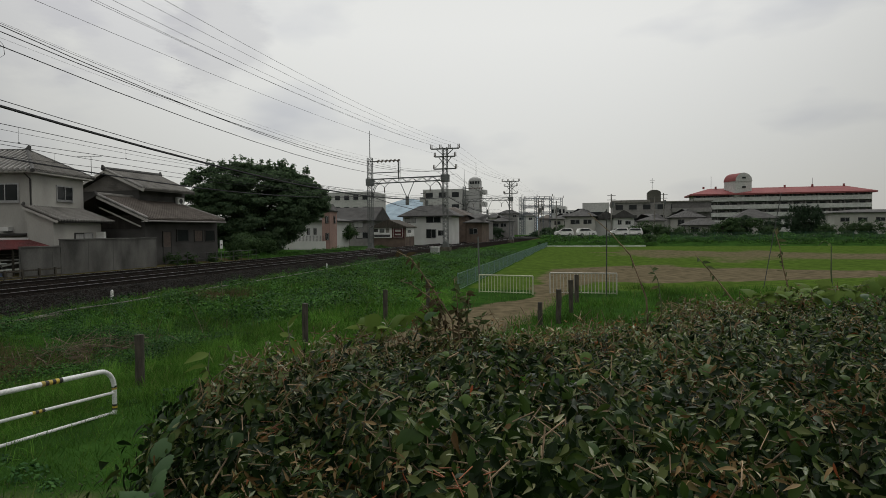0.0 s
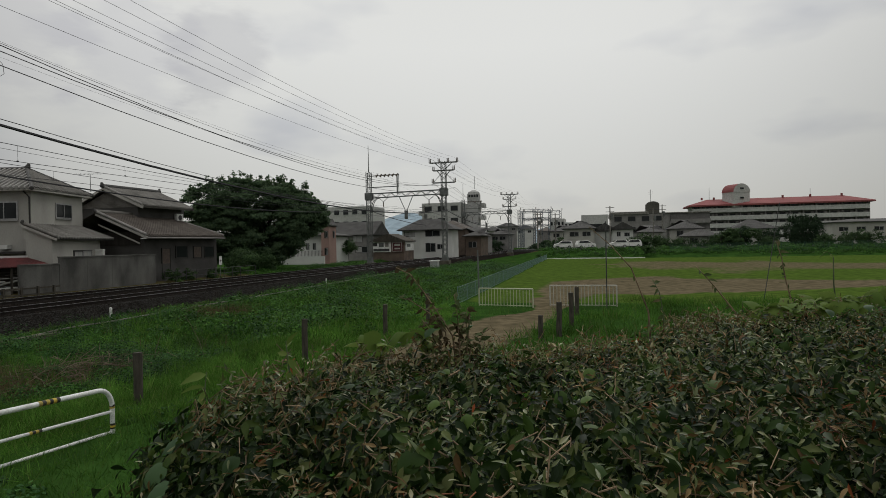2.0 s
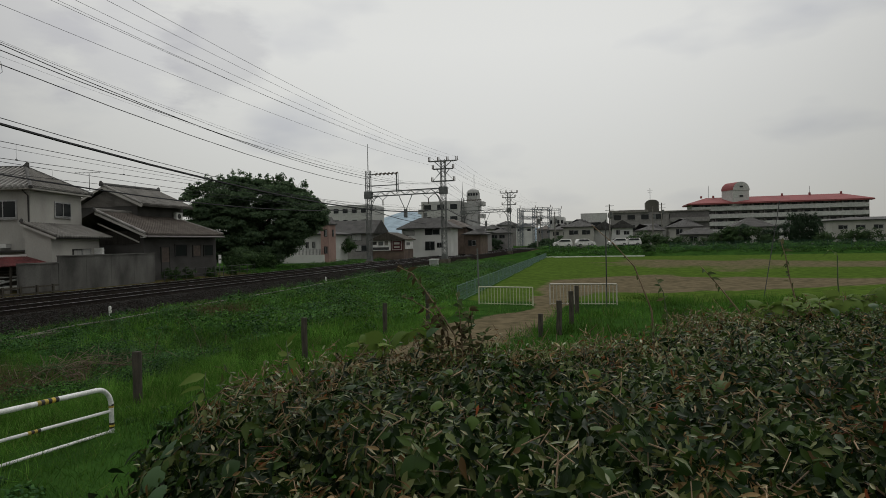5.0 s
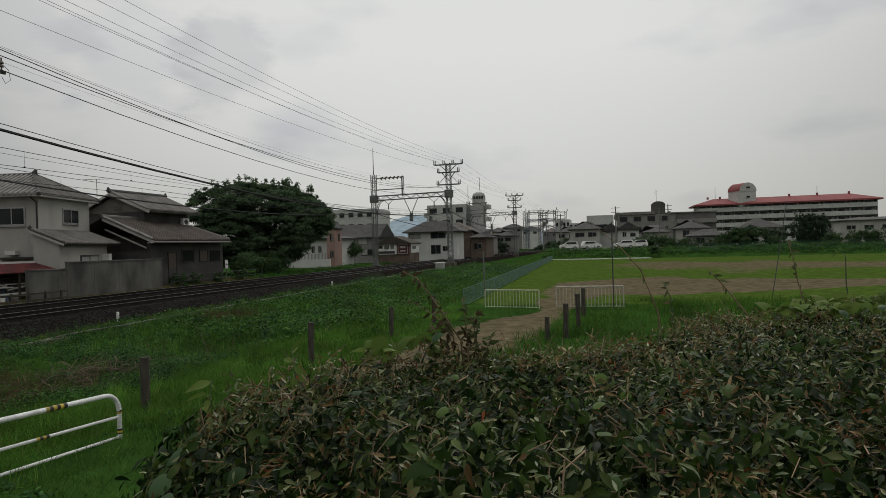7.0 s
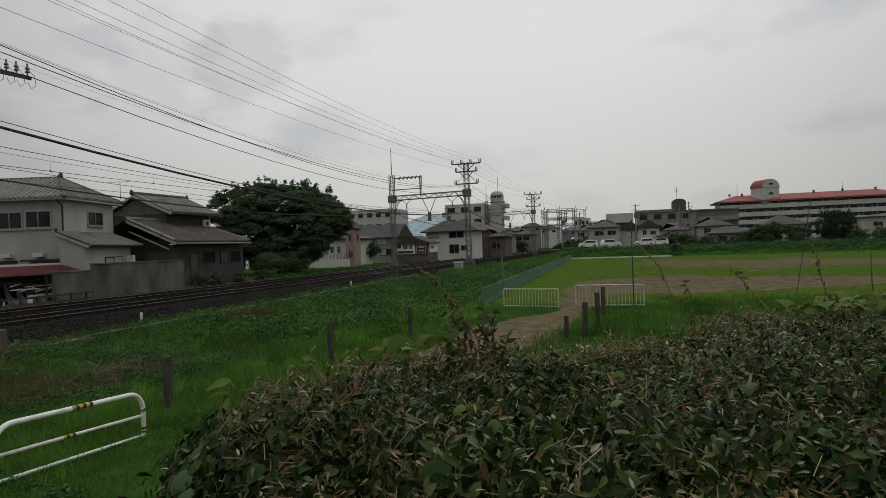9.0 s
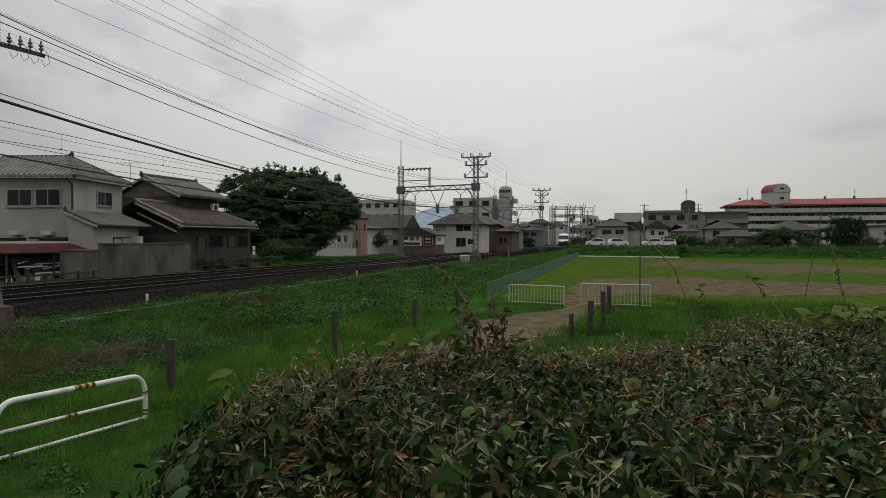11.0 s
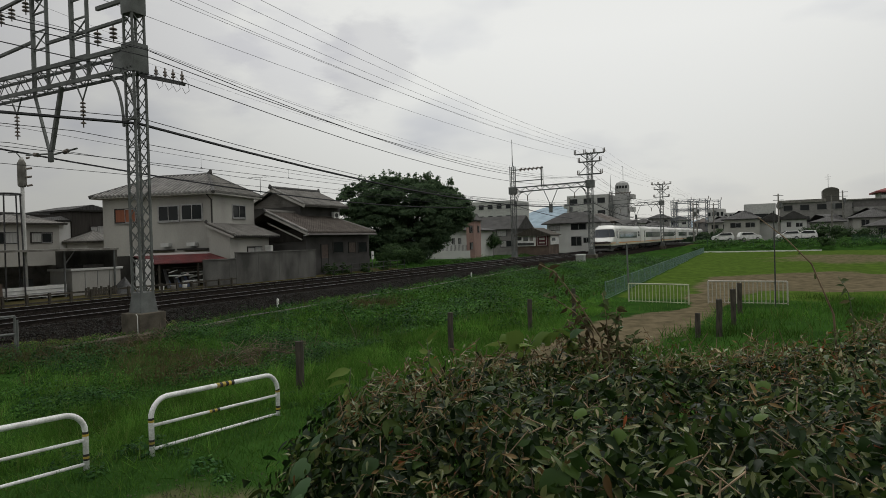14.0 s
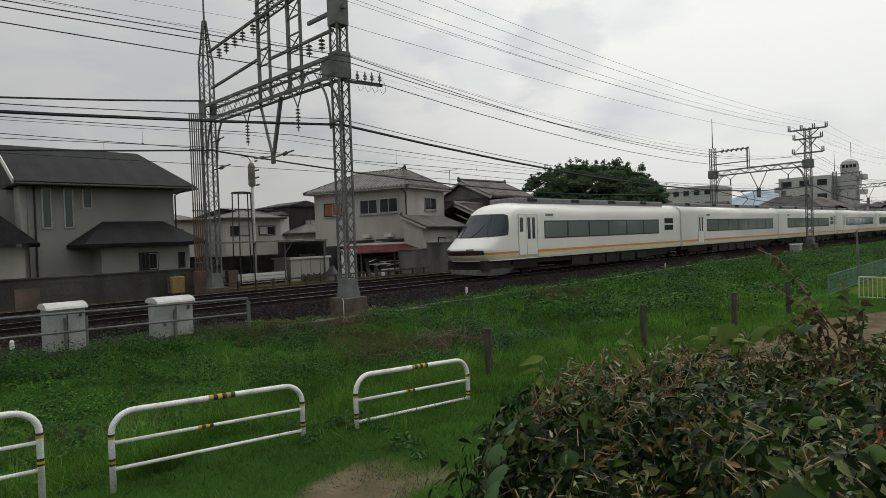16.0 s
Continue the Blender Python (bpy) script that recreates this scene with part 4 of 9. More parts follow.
    doors = [(3.45, 4.97, ((3.56, 3.82, 2.14), (4.16, 4.40, 1.78), (4.54, 4.78, 1.78)))] if lead else [(2.77, 3.76, ((2.95, 3.15, 1.8), (3.38, 3.58, 1.8)))] if odd else [(length - 1.1, length - 0.5, ((length - 0.95, length - 0.65, 1.9),))]
    for d0, d1, slits in doors:
        e0, e1 = mir(d0, d1) if lead else (d0, d1)
        side_panel("door", car, M["train_white"], e0, e1, 1.0, 2.97, 0.014, "white sliding door")
        for p0, p1, zl in slits:
            p0, p1 = mir(p0, p1) if lead else (p0, p1)
            side_panel("door_window", car, M["train_glass_dark"], p0, p1, zl, 2.84, 0.018)
        for e in (e0, e1, (e0 + e1) / 2 - 0.12):
            side_panel("door_edge", car, M["train_grey"], e - 0.014, e + 0.014, 1.0, 2.97, 0.016)
        side_panel("door_edge", car, M["train_grey"], e0, e1, 2.96, 2.985, 0.016)
    # window band with its panes
    w0, w1 = mir(5.58, 18.22) if lead else ((4.3, length - 1.4) if odd else (2.5, length - 3.3))
    side_panel("window_band", car, M["black"], w0, w1, 1.76, 2.68, 0.008, "black window band")
    n = 6 if lead else 7
    for k in range(n):
        p0 = w0 + (w1 - w0) * k / n
        side_panel("window_pane", car, M["train_glass"], p0 + 0.07, p0 + (w1 - w0) / n - 0.07, 1.82, 2.62, 0.013)
    if lead or not odd:
        e0, e1 = mir(19.06, 20.3) if lead else (length - 2.65, length - 1.6)
        for z in (1.97, 2.41):
            side_panel("small_window", car, M["train_glass_dark"], e0, e1, z, z + 0.35, 0.01)
    side_panel("side_display", car, M["train_grey"], *(mir(5.7, 6.4) if lead else (w0, w0 + 0.6)), 2.92, 3.04, 0.008)
    # roof gear
    b = Build()
    r0, r1 = mir(4.05, length - 1.6) if lead else (0.8, length - 0.8)
    part("roof_fairing", Build().box(-0.95, 0.95, r0, r1, 3.55, 3.87), M["train_grey"], car, "grey roof equipment fairing", bevel=0.06)
    for k in range(4):
        p0 = r0 + (r1 - r0) * (k + 0.2) / 4
        part("roof_vent", Build().box(-0.97, 0.97, p0, p0 + 0.8, 3.68, 3.85), M["train_dark"], car)
    # underframe and bogies
    u0, u1 = mir(3.0, length - 0.3) if lead else (0.3, length - 0.3)
    part("underframe", Build().box(-1.2, 1.2, u0, u1, 0.55, 0.86), M["train_dark"], car)
    p = u0 + 5.2
    while p < u1 - 5.5:
        q = p + rnd.uniform(0.8, 1.9)
        part("equipment_box", Build().box(-1.28, 1.28, p, q, 0.28, 0.7), M["train_dark"], car)
        p = q + rnd.uniform(0.15, 0.5)
    for cy in (3.6 if lead > 0 else 3.2, length - (3.6 if lead < 0 else 3.2)):
        bg = Build().box(-1.15, -0.95, cy - 1.6, cy + 1.6, 0.35, 0.62).box(0.95, 1.15, cy - 1.6, cy + 1.6, 0.35, 0.62).box(-1.0, 1.0, cy - 0.2, cy + 0.2, 0.35, 0.6)
        part("bogie_frame", bg, M["train_dark"], car)
        for wy in (-1.05, 1.05):
            for s in (-0.75, 0.75):
                part("wheel", Build().tube([(s - 0.06, cy + wy, 0.43), (s + 0.06, cy + wy, 0.43)], 0.43, 16), M["rail"], car)
    return car


def make_train():
    lamp = bpy.data.materials.new("headlight_glow")
    lamp.use_nodes = True
    bb = lamp.node_tree.nodes["Principled BSDF"]
    bb.inputs["Base Color"].default_value = (0.9, 0.9, 0.85, 1)
    bb.inputs["Emission Color"].default_value, bb.inputs["Emission Strength"].default_value = (1, 0.95, 0.85, 1), 0.6
    M["headlight"] = lamp
    M["screen_glass"] = glass_material("screen_glass", (0.020, 0.028, 0.038), 0.06)
    M["screen_glass"].node_tree.nodes["Principled BSDF"].inputs["Specular IOR Level"].default_value = 0.3
    M["train_skirt"] = material("train_skirt", (0.20, 0.20, 0.195), (0.14, 0.14, 0.135), rough=0.5, bump=0.0)
    M["train_maroon"] = material("train_maroon", (0.075, 0.045, 0.04), (0.05, 0.03, 0.028), rough=0.45, bump=0.0)
    M["train_glass_dark"] = glass_material("train_glass_dark", (0.03, 0.035, 0.035), 0.08)
    t = thing("express_train", "white express train with orange stripe running on the near track", "train", (TRACKS[0], 0, RAIL_Z))
    y = 0.0
    for k in range(6):
        ln = 21.4 if k in (0, 5) else 20.5
        add_car(t, y, ln, 1 if k == 0 else -1 if k == 5 else 0, k)
        y += ln
        if k < 5:
            part("gangway_bellows", Build().box(-1.15, 1.15, y - 0.02, y + 0.24, 0.85, 3.45), M["train_dark"], t, "dark gangway bellows")
            y += 0.22
        if k in (1, 3):
            yp = y - 4.0
            pg = Build().bar((-0.5, yp, 3.85), (-0.3, yp + 1.2, 4.55), 0.05).bar((0.5, yp, 3.85), (0.3, yp + 1.2, 4.55), 0.05).bar((-0.3, yp + 1.2, 4.55), (-0.5, yp + 0.1, 5.15), 0.04).bar((0.3, yp + 1.2, 4.55), (0.5, yp + 0.1, 5.15), 0.04).bar((-0.85, yp + 0.1, 5.2), (0.85, yp + 0.1, 5.2), 0.06)
            part("pantograph", pg, M["steel_dark"], t)
    return t


train = make_train()


def motions():
    """The train rolls towards the camera at a steady speed."""
    walk(train, [(s, pose(TRACKS[0], 20.4 + 30.8 * (16.0 - s), RAIL_Z)) for s in (0.0, 8.0, 16.0)])


# ---- buildings: shared pieces ----
def roof_face(b, pts):
    """One roof plane; uv runs in metres along the first edge and up the slope."""
    p = [Vector(q) for q in pts]
    e = (p[1] - p[0]).normalized()
    nrm = e.cross(p[-1] - p[0]).normalized()
    u = nrm.cross(e)
    b.face(pts, [((q - p[0]).dot(e), (q - p[0]).dot(u)) for q in p])


def hip_roof(b, x0, x1, y0, y1, z, h, along="x", thick=0.14, hip=(1, 1)):
    """A hipped or gabled roof over a rectangle; hip: 1 a hip, 0 a gable, for both ends of the ridge."""
    if along == "x":
        w = (y1 - y0) / 2
        a, c = (x0 + w * hip[0], (y0 + y1) / 2, z + h), (x1 - w * hip[1], (y0 + y1) / 2, z + h)
    else:
        w = (x1 - x0) / 2
        a, c = ((x0 + x1) / 2, y0 + w * hip[0], z + h), ((x0 + x1) / 2, y1 - w * hip[1], z + h)
    p00, p10, p11, p01 = (x0, y0, z), (x1, y0, z), (x1, y1, z), (x0, y1, z)
    if along == "x":
        fs = [(p00, p10, c, a), (p11, p01, a, c), (p01, p00, a), (p10, p11, c)]
    else:
        fs = [(p10, p11, c, a), (p01, p00, a, c), (p00, p10, a), (p11, p01, c)]
    for f in fs:
        roof_face(b, f)
    lo = [(x, y, zz - thick) for x, y, zz in (p00, p10, p11, p01)]
    hi = [p00, p10, p11, p01]
    for i in range(4):
        b.face((lo[i], lo[(i + 1) % 4], hi[(i + 1) % 4], hi[i]))
    b.face(tuple(reversed(lo)))
    return a, c


def ridge_caps(b, pts, r=0.13):
    for p, q in pts:
        b.tube([p, q], r, 8)


def window(parent, origin, along, normal, w, h, frame_mat="bronze", panes=2, pane_mat="glass", open_pane=None, depth=0.07, sill=True):
    """A window on a wall: frame, panes and sill. origin is the lower corner on the wall's face; along and normal are flat unit vectors."""
    o, a, n = Vector(origin), Vector(along), Vector(normal)
    up = Vector((0, 0, 1))
    ob = part("window", Build().bar(o - n * 0.02 + up * 0.03, o + a * w - n * 0.02 + up * 0.03, 0.09, 0.06).bar(o + up * (h - 0.03), o + a * w + up * (h - 0.03), 0.09, 0.06)
              .bar(o + a * 0.03, o + a * 0.03 + up * h, 0.06, 0.09, up=tuple(n)).bar(o + a * (w - 0.03), o + a * (w - 0.03) + up * h, 0.06, 0.09, up=tuple(n)), M[frame_mat], parent)
    for k in range(panes):
        m = M[pane_mat[k] if isinstance(pane_mat, (list, tuple)) else pane_mat]
        p0, p1 = o + a * (0.06 + (w - 0.12) * k / panes) + n * (0.012 + 0.012 * (k % 2)), o + a * (0.06 + (w - 0.12) * (k + 1) / panes) + n * (0.012 + 0.012 * (k % 2))
        part("pane", Build().bar((p0 + p1) / 2 + up * 0.06, (p0 + p1) / 2 + up * (h - 0.06), (p1 - p0).length, 0.01, up=tuple(n)), m, ob)
        if panes > 1:
            lo, hi = up * 0.065, up * (h - 0.065)
            b = Build()
            for p, q in ((p0 + lo, p1 + lo), (p0 + hi, p1 + hi)):
                b.bar(p + n * 0.02, q + n * 0.02, 0.03, 0.045)
            for p in (p0, p1):
                b.bar(p + n * 0.02 + lo, p + n * 0.02 + hi, 0.045, 0.03, up=tuple(n))
            part("sash", b, M["alu" if k % 2 else frame_mat], ob)
    if sill:
        part("sill", Build().bar(o + n * 0.05 - up * 0.03, o + a * w + n * 0.05 - up * 0.03, 0.14, 0.04), M["alu"], ob)
    return ob


def aircon(parent, x, y, z, along=(1, 0), s=0.8):
    b = Build().box(x - s / 2, x + s / 2, y - 0.15, y + 0.15, z, z + 0.55)
    ob = part("air_conditioner", b, M["white"], parent, "white outdoor unit", bevel=0.02)
    return ob


# ---- the houses along the line ----
def white_house():
    """Two-storey plastered house with a hipped tile roof and a lower wing."""
    t = thing("house", "two-storey grey-white plastered house with a hipped tile roof", "house", (-31.5, 28.1, 0), 16)
    part("wall", Build().box(-9.1, -0.7, 0.6, 5.9, -0.2, 5.92), M["plaster"], t, "plain weathered plaster walls")
    b = Build()
    a, c = (-6.6, 3.25, 7.40), (-2.6, 3.25, 7.40)
    p = [(-9.65, 0, 5.86), (-0.25, 0, 5.86), (-0.25, 6.5, 5.9), (-9.65, 6.5, 5.86)]
    for f in ((p[0], p[1], c, a), (p[2], p[3], a, c), (p[3], p[0], a), (p[1], p[2], c)):
        roof_face(b, f)
    roof = part("roof", b, M["tiles"], t, "grey clay pan tiles")
    # ribs of the tiles on the slopes that face the line
    n = 30
    for k in range(n):
        x = -9.5 + 9.1 * k / (n - 1)
        top = min(1.0, (x + 9.65) / 3.05, (-0.25 - x) / 2.35)
        if top > 0.06:
            part("roof_rib", Build().tube([(x, 0.0, 5.90), (x, 3.25 * top, 5.90 + 1.54 * top)], 0.075, 5), M["paletiles"], roof)
            part("eave_tile", Build().tube([(x, -0.05, 5.885), (x, 0.03, 5.89)], 0.095, 8), M["paletiles"], roof)
    for k in range(20):
        y = 0.2 + 6.1 * k / 19
        top = min(1.0, y / 3.25, (6.5 - y) / 3.25)
        if top > 0.06:
            part("roof_rib", Build().tube([(-0.27, y, 5.92), (-0.25 - 2.35 * top, y, 5.92 + 1.52 * top)], 0.07, 5), M["tiles"], roof)
    rb = Build()
    ridge_caps(rb, [(a, c), (p[0], a), (p[1], c), (p[2], c), (p[3], a)], 0.12)
    part("ridge_tiles", rb, M["darktiles"], roof)
    part("ridge_end", Build().tube([(-2.6, 3.25, 7.35), (-2.45, 3.25, 7.72)], [0.22, 0.08], 8), M["darktiles"], roof)
    part("eave_board", Build().box(-9.6, -0.30, 0.03, 0.09, 5.74, 5.85).box(-0.36, -0.30, 0.09, 6.45, 5.74, 5.85), M["plaster"], t)
    part("soffit", Build().box(-9.6, -0.36, 0.09, 6.4, 5.74, 5.78), M["plaster"], t)
    part("downpipe", Build().tube([(-0.80, 0.1, 5.72), (-0.73, 0.5, 5.4), (-0.73, 0.54, 0.2)], 0.045, 8), M["bronze"], t)
    window(t, (-8.16, 0.6, 4.06), (1, 0, 0), (0, -1, 0), 1.7, 1.0, "bronze", 2, "shutter")
    window(t, (-4.8, 0.6, 4.05), (1, 0, 0), (0, -1, 0), 1.62, 1.1, "alu", 2, ("glass", "glass"))
    window(t, (-3.05, 0.6, 4.08), (1, 0, 0), (0, -1, 0), 1.62, 1.1, "alu", 2, ("glass", "glass"))
    window(t, (-0.7, 2.9, 4.25), (0, 1, 0), (1, 0, 0), 1.75, 0.98, "alu", 2, ("glass", "glass"))
    for x in (-4.1, -2.15):
        part("vent_hood", Build().box(x - 0.3, x + 0.3, 0.2, 0.6, 2.38, 2.62), M["plaster2"], t)
    part("canopy", Build().box(-6.1, -3.6, -0.1, 0.6, 2.12, 2.2).box(-2.9, -0.6, -0.2, 0.6, 2.12, 2.24), M["bronze"], t, "thin dark canopy")
    # lower wing with its own tile roof
    part("wing_wall", Build().box(-0.6, 0.9, -0.1, 5.0, -0.2, 2.95), M["plaster"], t, "pale plaster wing")
    b = Build()
    e0, e1, r0, r1 = (1.3, -0.30, 2.98), (1.3, 6.0, 2.98), (-0.7, -0.25, 3.82), (-0.7, 5.6, 3.82)
    roof_face(b, (e0, e1, r1, r0))
    b.face(((-0.7, -0.25, 3.68), (1.3, -0.30, 2.84), e0, r0))
    b.face(((1.3, -0.30, 2.84), (-0.7, -0.25, 3.68), (-0.7, 5.6, 3.68), (1.3, 6.0, 2.84)))
    b.face(((1.3, 6.0, 2.84), (-0.7, 5.6, 3.68), r1, e1))
    b.face(((1.3, -0.30, 2.84), (1.3, 6.0, 2.84), e1, e0))
    wr = part("wing_roof", b, M["darktiles"], t, "dark tile lean-to roof")
    for k in range(22):
        y = -0.2 + 6.0 * k / 21
        yr = -0.15 + 5.6 * k / 21
        part("roof_rib", Build().tube([(1.32, y, 3.01), (-0.65, yr, 3.83)], 0.055, 5), M["tiles"], wr)
        part("eave_tile", Build().tube([(1.29, y, 3.0), (1.36, y, 2.98)], 0.075, 8), M["paletiles"], wr)
    part("verge_tiles", Build().tube([(1.3, -0.28, 3.04), (-0.7, -0.23, 3.88)], 0.09, 8), M["tiles"], wr)
    part("verge_end", Build().tube([(-0.65, -0.28, 3.88), (-0.58, -0.34, 4.02)], [0.12, 0.05], 8), M["darktiles"], wr)
    gb = Build()
    gb.face(((-0.7, -0.1, 2.94), (1.0, -0.1, 2.94), (-0.7, -0.1, 3.66)))
    gb.face(((1.0, -0.02, 2.94), (-0.7, -0.02, 2.94), (-0.7, -0.02, 3.66)))
    part("wing_gable", gb, M["plaster"], t)
    part("bargeboard", Build().bar((1.3, -0.33, 2.86), (-0.7, -0.28, 3.70), 0.05, 0.13), M["plaster"], t)
    window(t, (0.9, 1.95, 1.7), (0, 1, 0), (1, 0, 0), 2.0, 0.55, "bronze", 2, ("curtain", "curtain"))
    aircon(t, 1.15, 4.5, 1.75, s=0.5)
    # aerials
    for x, y, z in ((-8.0, 3.0, 9.6), (-0.4, 6.4, 7.4)):
        b = Build().tube([(x, y, 6.2), (x, y, z)], 0.02, 6).bar((x - 0.9, y, z), (x + 0.7, y, z), 0.02, 0.02)
        for k in range(6):
            b.bar((x - 0.8 + k * 0.28, y - 0.3 + k * 0.02, z), (x - 0.8 + k * 0.28, y + 0.3, z), 0.012, 0.012)
        b.bar((x - 0.5, y, z - 1.2), (x + 0.6, y, z - 1.2), 0.015, 0.015)
        part("aerial", b, M["steel"], t)


M["shutter"] = material("rust_red_shutter", (0.30, 0.11, 0.06), (0.24, 0.09, 0.05), rough=0.6, scale=2, fine=30, stretch=(6, 6, 0.2))
white_house()


M["darkgrey"] = material("dark_grey_wall", (0.085, 0.082, 0.078), (0.055, 0.053, 0.05), rough=0.9, scale=0.8, fine=20, bump=0.1)


def dark_house():
    """Dark boarded house with a tiled upper storey and a long lower roof."""
    t = thing("house", "dark timber-clad house with brown tile roofs and an upper storey", "house", (0, 0, 0))
    part("lower_wall", Build().box(-36.6, -29.9, 34.7, 42.6, -0.2, 2.95), M["darkgrey"], t, "dark grey rendered walls")
    part("plinth", Build().box(-29.9, -29.86, 34.7, 42.6, -0.2, 1.2), M["darkgrey"], t)
    b = Build()
    e0, e1, r0, r1 = (-29.2, 34.1, 3.14), (-29.2, 42.6, 3.14), (-33.2, 34.1, 4.78), (-33.2, 41.0, 4.66)
    roof_face(b, (e0, e1, r1, r0))
    roof_face(b, ((-37.2, 42.6, 3.14), (-37.2, 34.1, 3.14), r0, r1))
    b.face(((-29.2, 34.1, 3.0), (-29.2, 42.6, 3.0), e1, e0))
    roof_face(b, (e1, (-37.2, 42.6, 3.14), r1))
    b.face(((-33.2, 34.1, 4.62), (-29.2, 34.1, 3.0), e0, r0))
    b.face(((-29.2, 42.6, 3.0), (-29.2, 34.1, 3.0), (-33.2, 34.1, 4.6), (-33.2, 41.0, 4.5)))
    rf = part("lower_roof", b, M["browntiles"], t, "brownish pan-tile roof")
    for k in range(32):
        y = 34.25 + 8.2 * k / 31
        top = min(1.0, (42.6 - y) / 1.6)
        part("roof_rib", Build().tube([(-29.2, y, 3.17), (-29.2 - 3.95 * top, y, 3.17 + 1.6 * top)], 0.05, 5), M["browntiles"], rf)
    for k in range(14):
        f, g = k / 14, (k + 0.93) / 14
        part("verge_tile", Build().tube([(-29.2 - 4 * f, 34.08, 3.19 + 1.64 * f), (-29.2 - 4 * g, 34.08, 3.23 + 1.64 * g)], 0.10, 8), M["paletiles"], rf)
    part("verge_end", Build().tube([(-33.2, 34.0, 4.84), (-33.25, 33.95, 5.05)], [0.16, 0.07], 8), M["darktiles"], rf)
    part("bargeboard", Build().bar((-29.1, 34.05, 2.98), (-33.2, 34.05, 4.64), 0.05, 0.16), M["plaster"], t, "pale bargeboard")
    part("rafter_board", Build().bar((-29.9, 34.3, 2.62), (-33.2, 34.3, 3.95), 0.05, 0.09), M["plaster"], t)
    part("ridge_tiles", Build().tube([(-33.2, 34.0, 4.84), (-33.2, 41.0, 4.72)], 0.15, 8).tube([(-33.2, 41.0, 4.72), (-29.2, 42.6, 3.2)], 0.11, 8), M["tiles"], t)
    part("gutter", Build().tube([(-29.12, 34.1, 2.98), (-29.12, 42.6, 2.98)], 0.06, 8), M["concrete_dull"], t)
    part("gable_wall", Build().box(-36.0, -30.2, 34.66, 34.72, 2.5, 3.4), M["darkwood"], t)
    part("upper_wall", Build().box(-37.6, -32.6, 37.3, 42.0, 4.0, 5.6), M["darkgrey"], t, "dark grey upper walls")
    b = Build()
    e0, e1, r0, r1 = (-31.8, 36.8, 5.38), (-31.8, 42.5, 5.38), (-35.1, 36.8, 6.80), (-35.1, 42.5, 6.80)
    roof_face(b, (e0, e1, r1, r0))
    roof_face(b, ((-38.4, 42.5, 5.38), (-38.4, 36.8, 5.38), r0, r1))
    b.face(((-31.8, 36.8, 5.22), (-31.8, 42.5, 5.22), e1, e0))
    b.face(((-31.8, 42.5, 5.22), (-31.8, 36.8, 5.22), (-35.1, 36.8, 6.64), (-35.1, 42.5, 6.64)))
    b.face(((-38.0, 37.28, 5.3), (-32.2, 37.28, 5.3), (-35.1, 37.28, 6.6)))
    uf = part("upper_roof", b, M["tiles"], t, "grey tile gable roof")
    for k in range(28):
        y = 36.9 + 5.5 * k / 27
        part("roof_rib", Build().tube([(-31.82, y, 5.42), (-35.05, y, 6.83)], 0.05, 5), M["tiles"], uf)
    for k in range(12):
        f, g = k / 12, (k + 0.93) / 12
        part("verge_tile", Build().tube([(-31.8 - 3.3 * f, 36.78, 5.43 + 1.42 * f), (-31.8 - 3.3 * g, 36.78, 5.47 + 1.42 * g)], 0.10, 8), M["paletiles"], uf)
    for ya, yb in ((36.7, 36.6), (42.5, 42.6)):
        part("ridge_end", Build().tube([(-35.1, ya, 6.9), (-35.1, yb, 7.13)], [0.17, 0.065], 8), M["darktiles"], uf)
    part("bargeboard", Build().bar((-31.7, 36.75, 5.25), (-35.1, 36.75, 6.70), 0.06, 0.24).bar((-38.5, 36.75, 5.14), (-35.1, 36.75, 6.68), 0.05, 0.15), M["plaster"], t, "pale bargeboard")
    part("ridge_tiles", Build().tube([(-35.1, 36.6, 6.88), (-35.1, 42.6, 6.88)], 0.15, 8), M["darktiles"], t)
    part("rear_roof", Build().box(-44, -37, 40, 48, 5.0, 6.1), M["darktiles"], t)
    window(t, (-29.88, 36.3, 0.3), (0, 1, 0), (1, 0, 0), 0.9, 2.0, "bronze", 1, "curtain_brown", sill=False)
    window(t, (-29.88, 37.75, 1.55), (0, 1, 0), (1, 0, 0), 1.3, 0.9, "bronze", 1, "glass", sill=False)
    window(t, (-29.88, 39.7, 1.5), (0, 1, 0), (1, 0, 0), 1.0, 0.9, "bronze", 1, "curtain_brown", sill=False)
    window(t, (-29.88, 41.0, 1.5), (0, 1, 0), (1, 0, 0), 1.2, 0.9, "bronze", 1, "glass", sill=False)
    part("air_conditioner", Build().box(-32.5, -32.2, 41.0, 41.7, 4.35, 4.95), M["white"], t, "white outdoor unit on the roof", bevel=0.03)
    part("air_conditioner_fan", Build().tube([(-32.2, 41.3, 4.65), (-32.18, 41.3, 4.65)], 0.2, 12), M["steel_dark"], t)


M["curtain_brown"] = material("brown_pane", (0.12, 0.09, 0.075), (0.08, 0.06, 0.05), rough=0.3)
dark_house()


GABLE_Y = 5.45


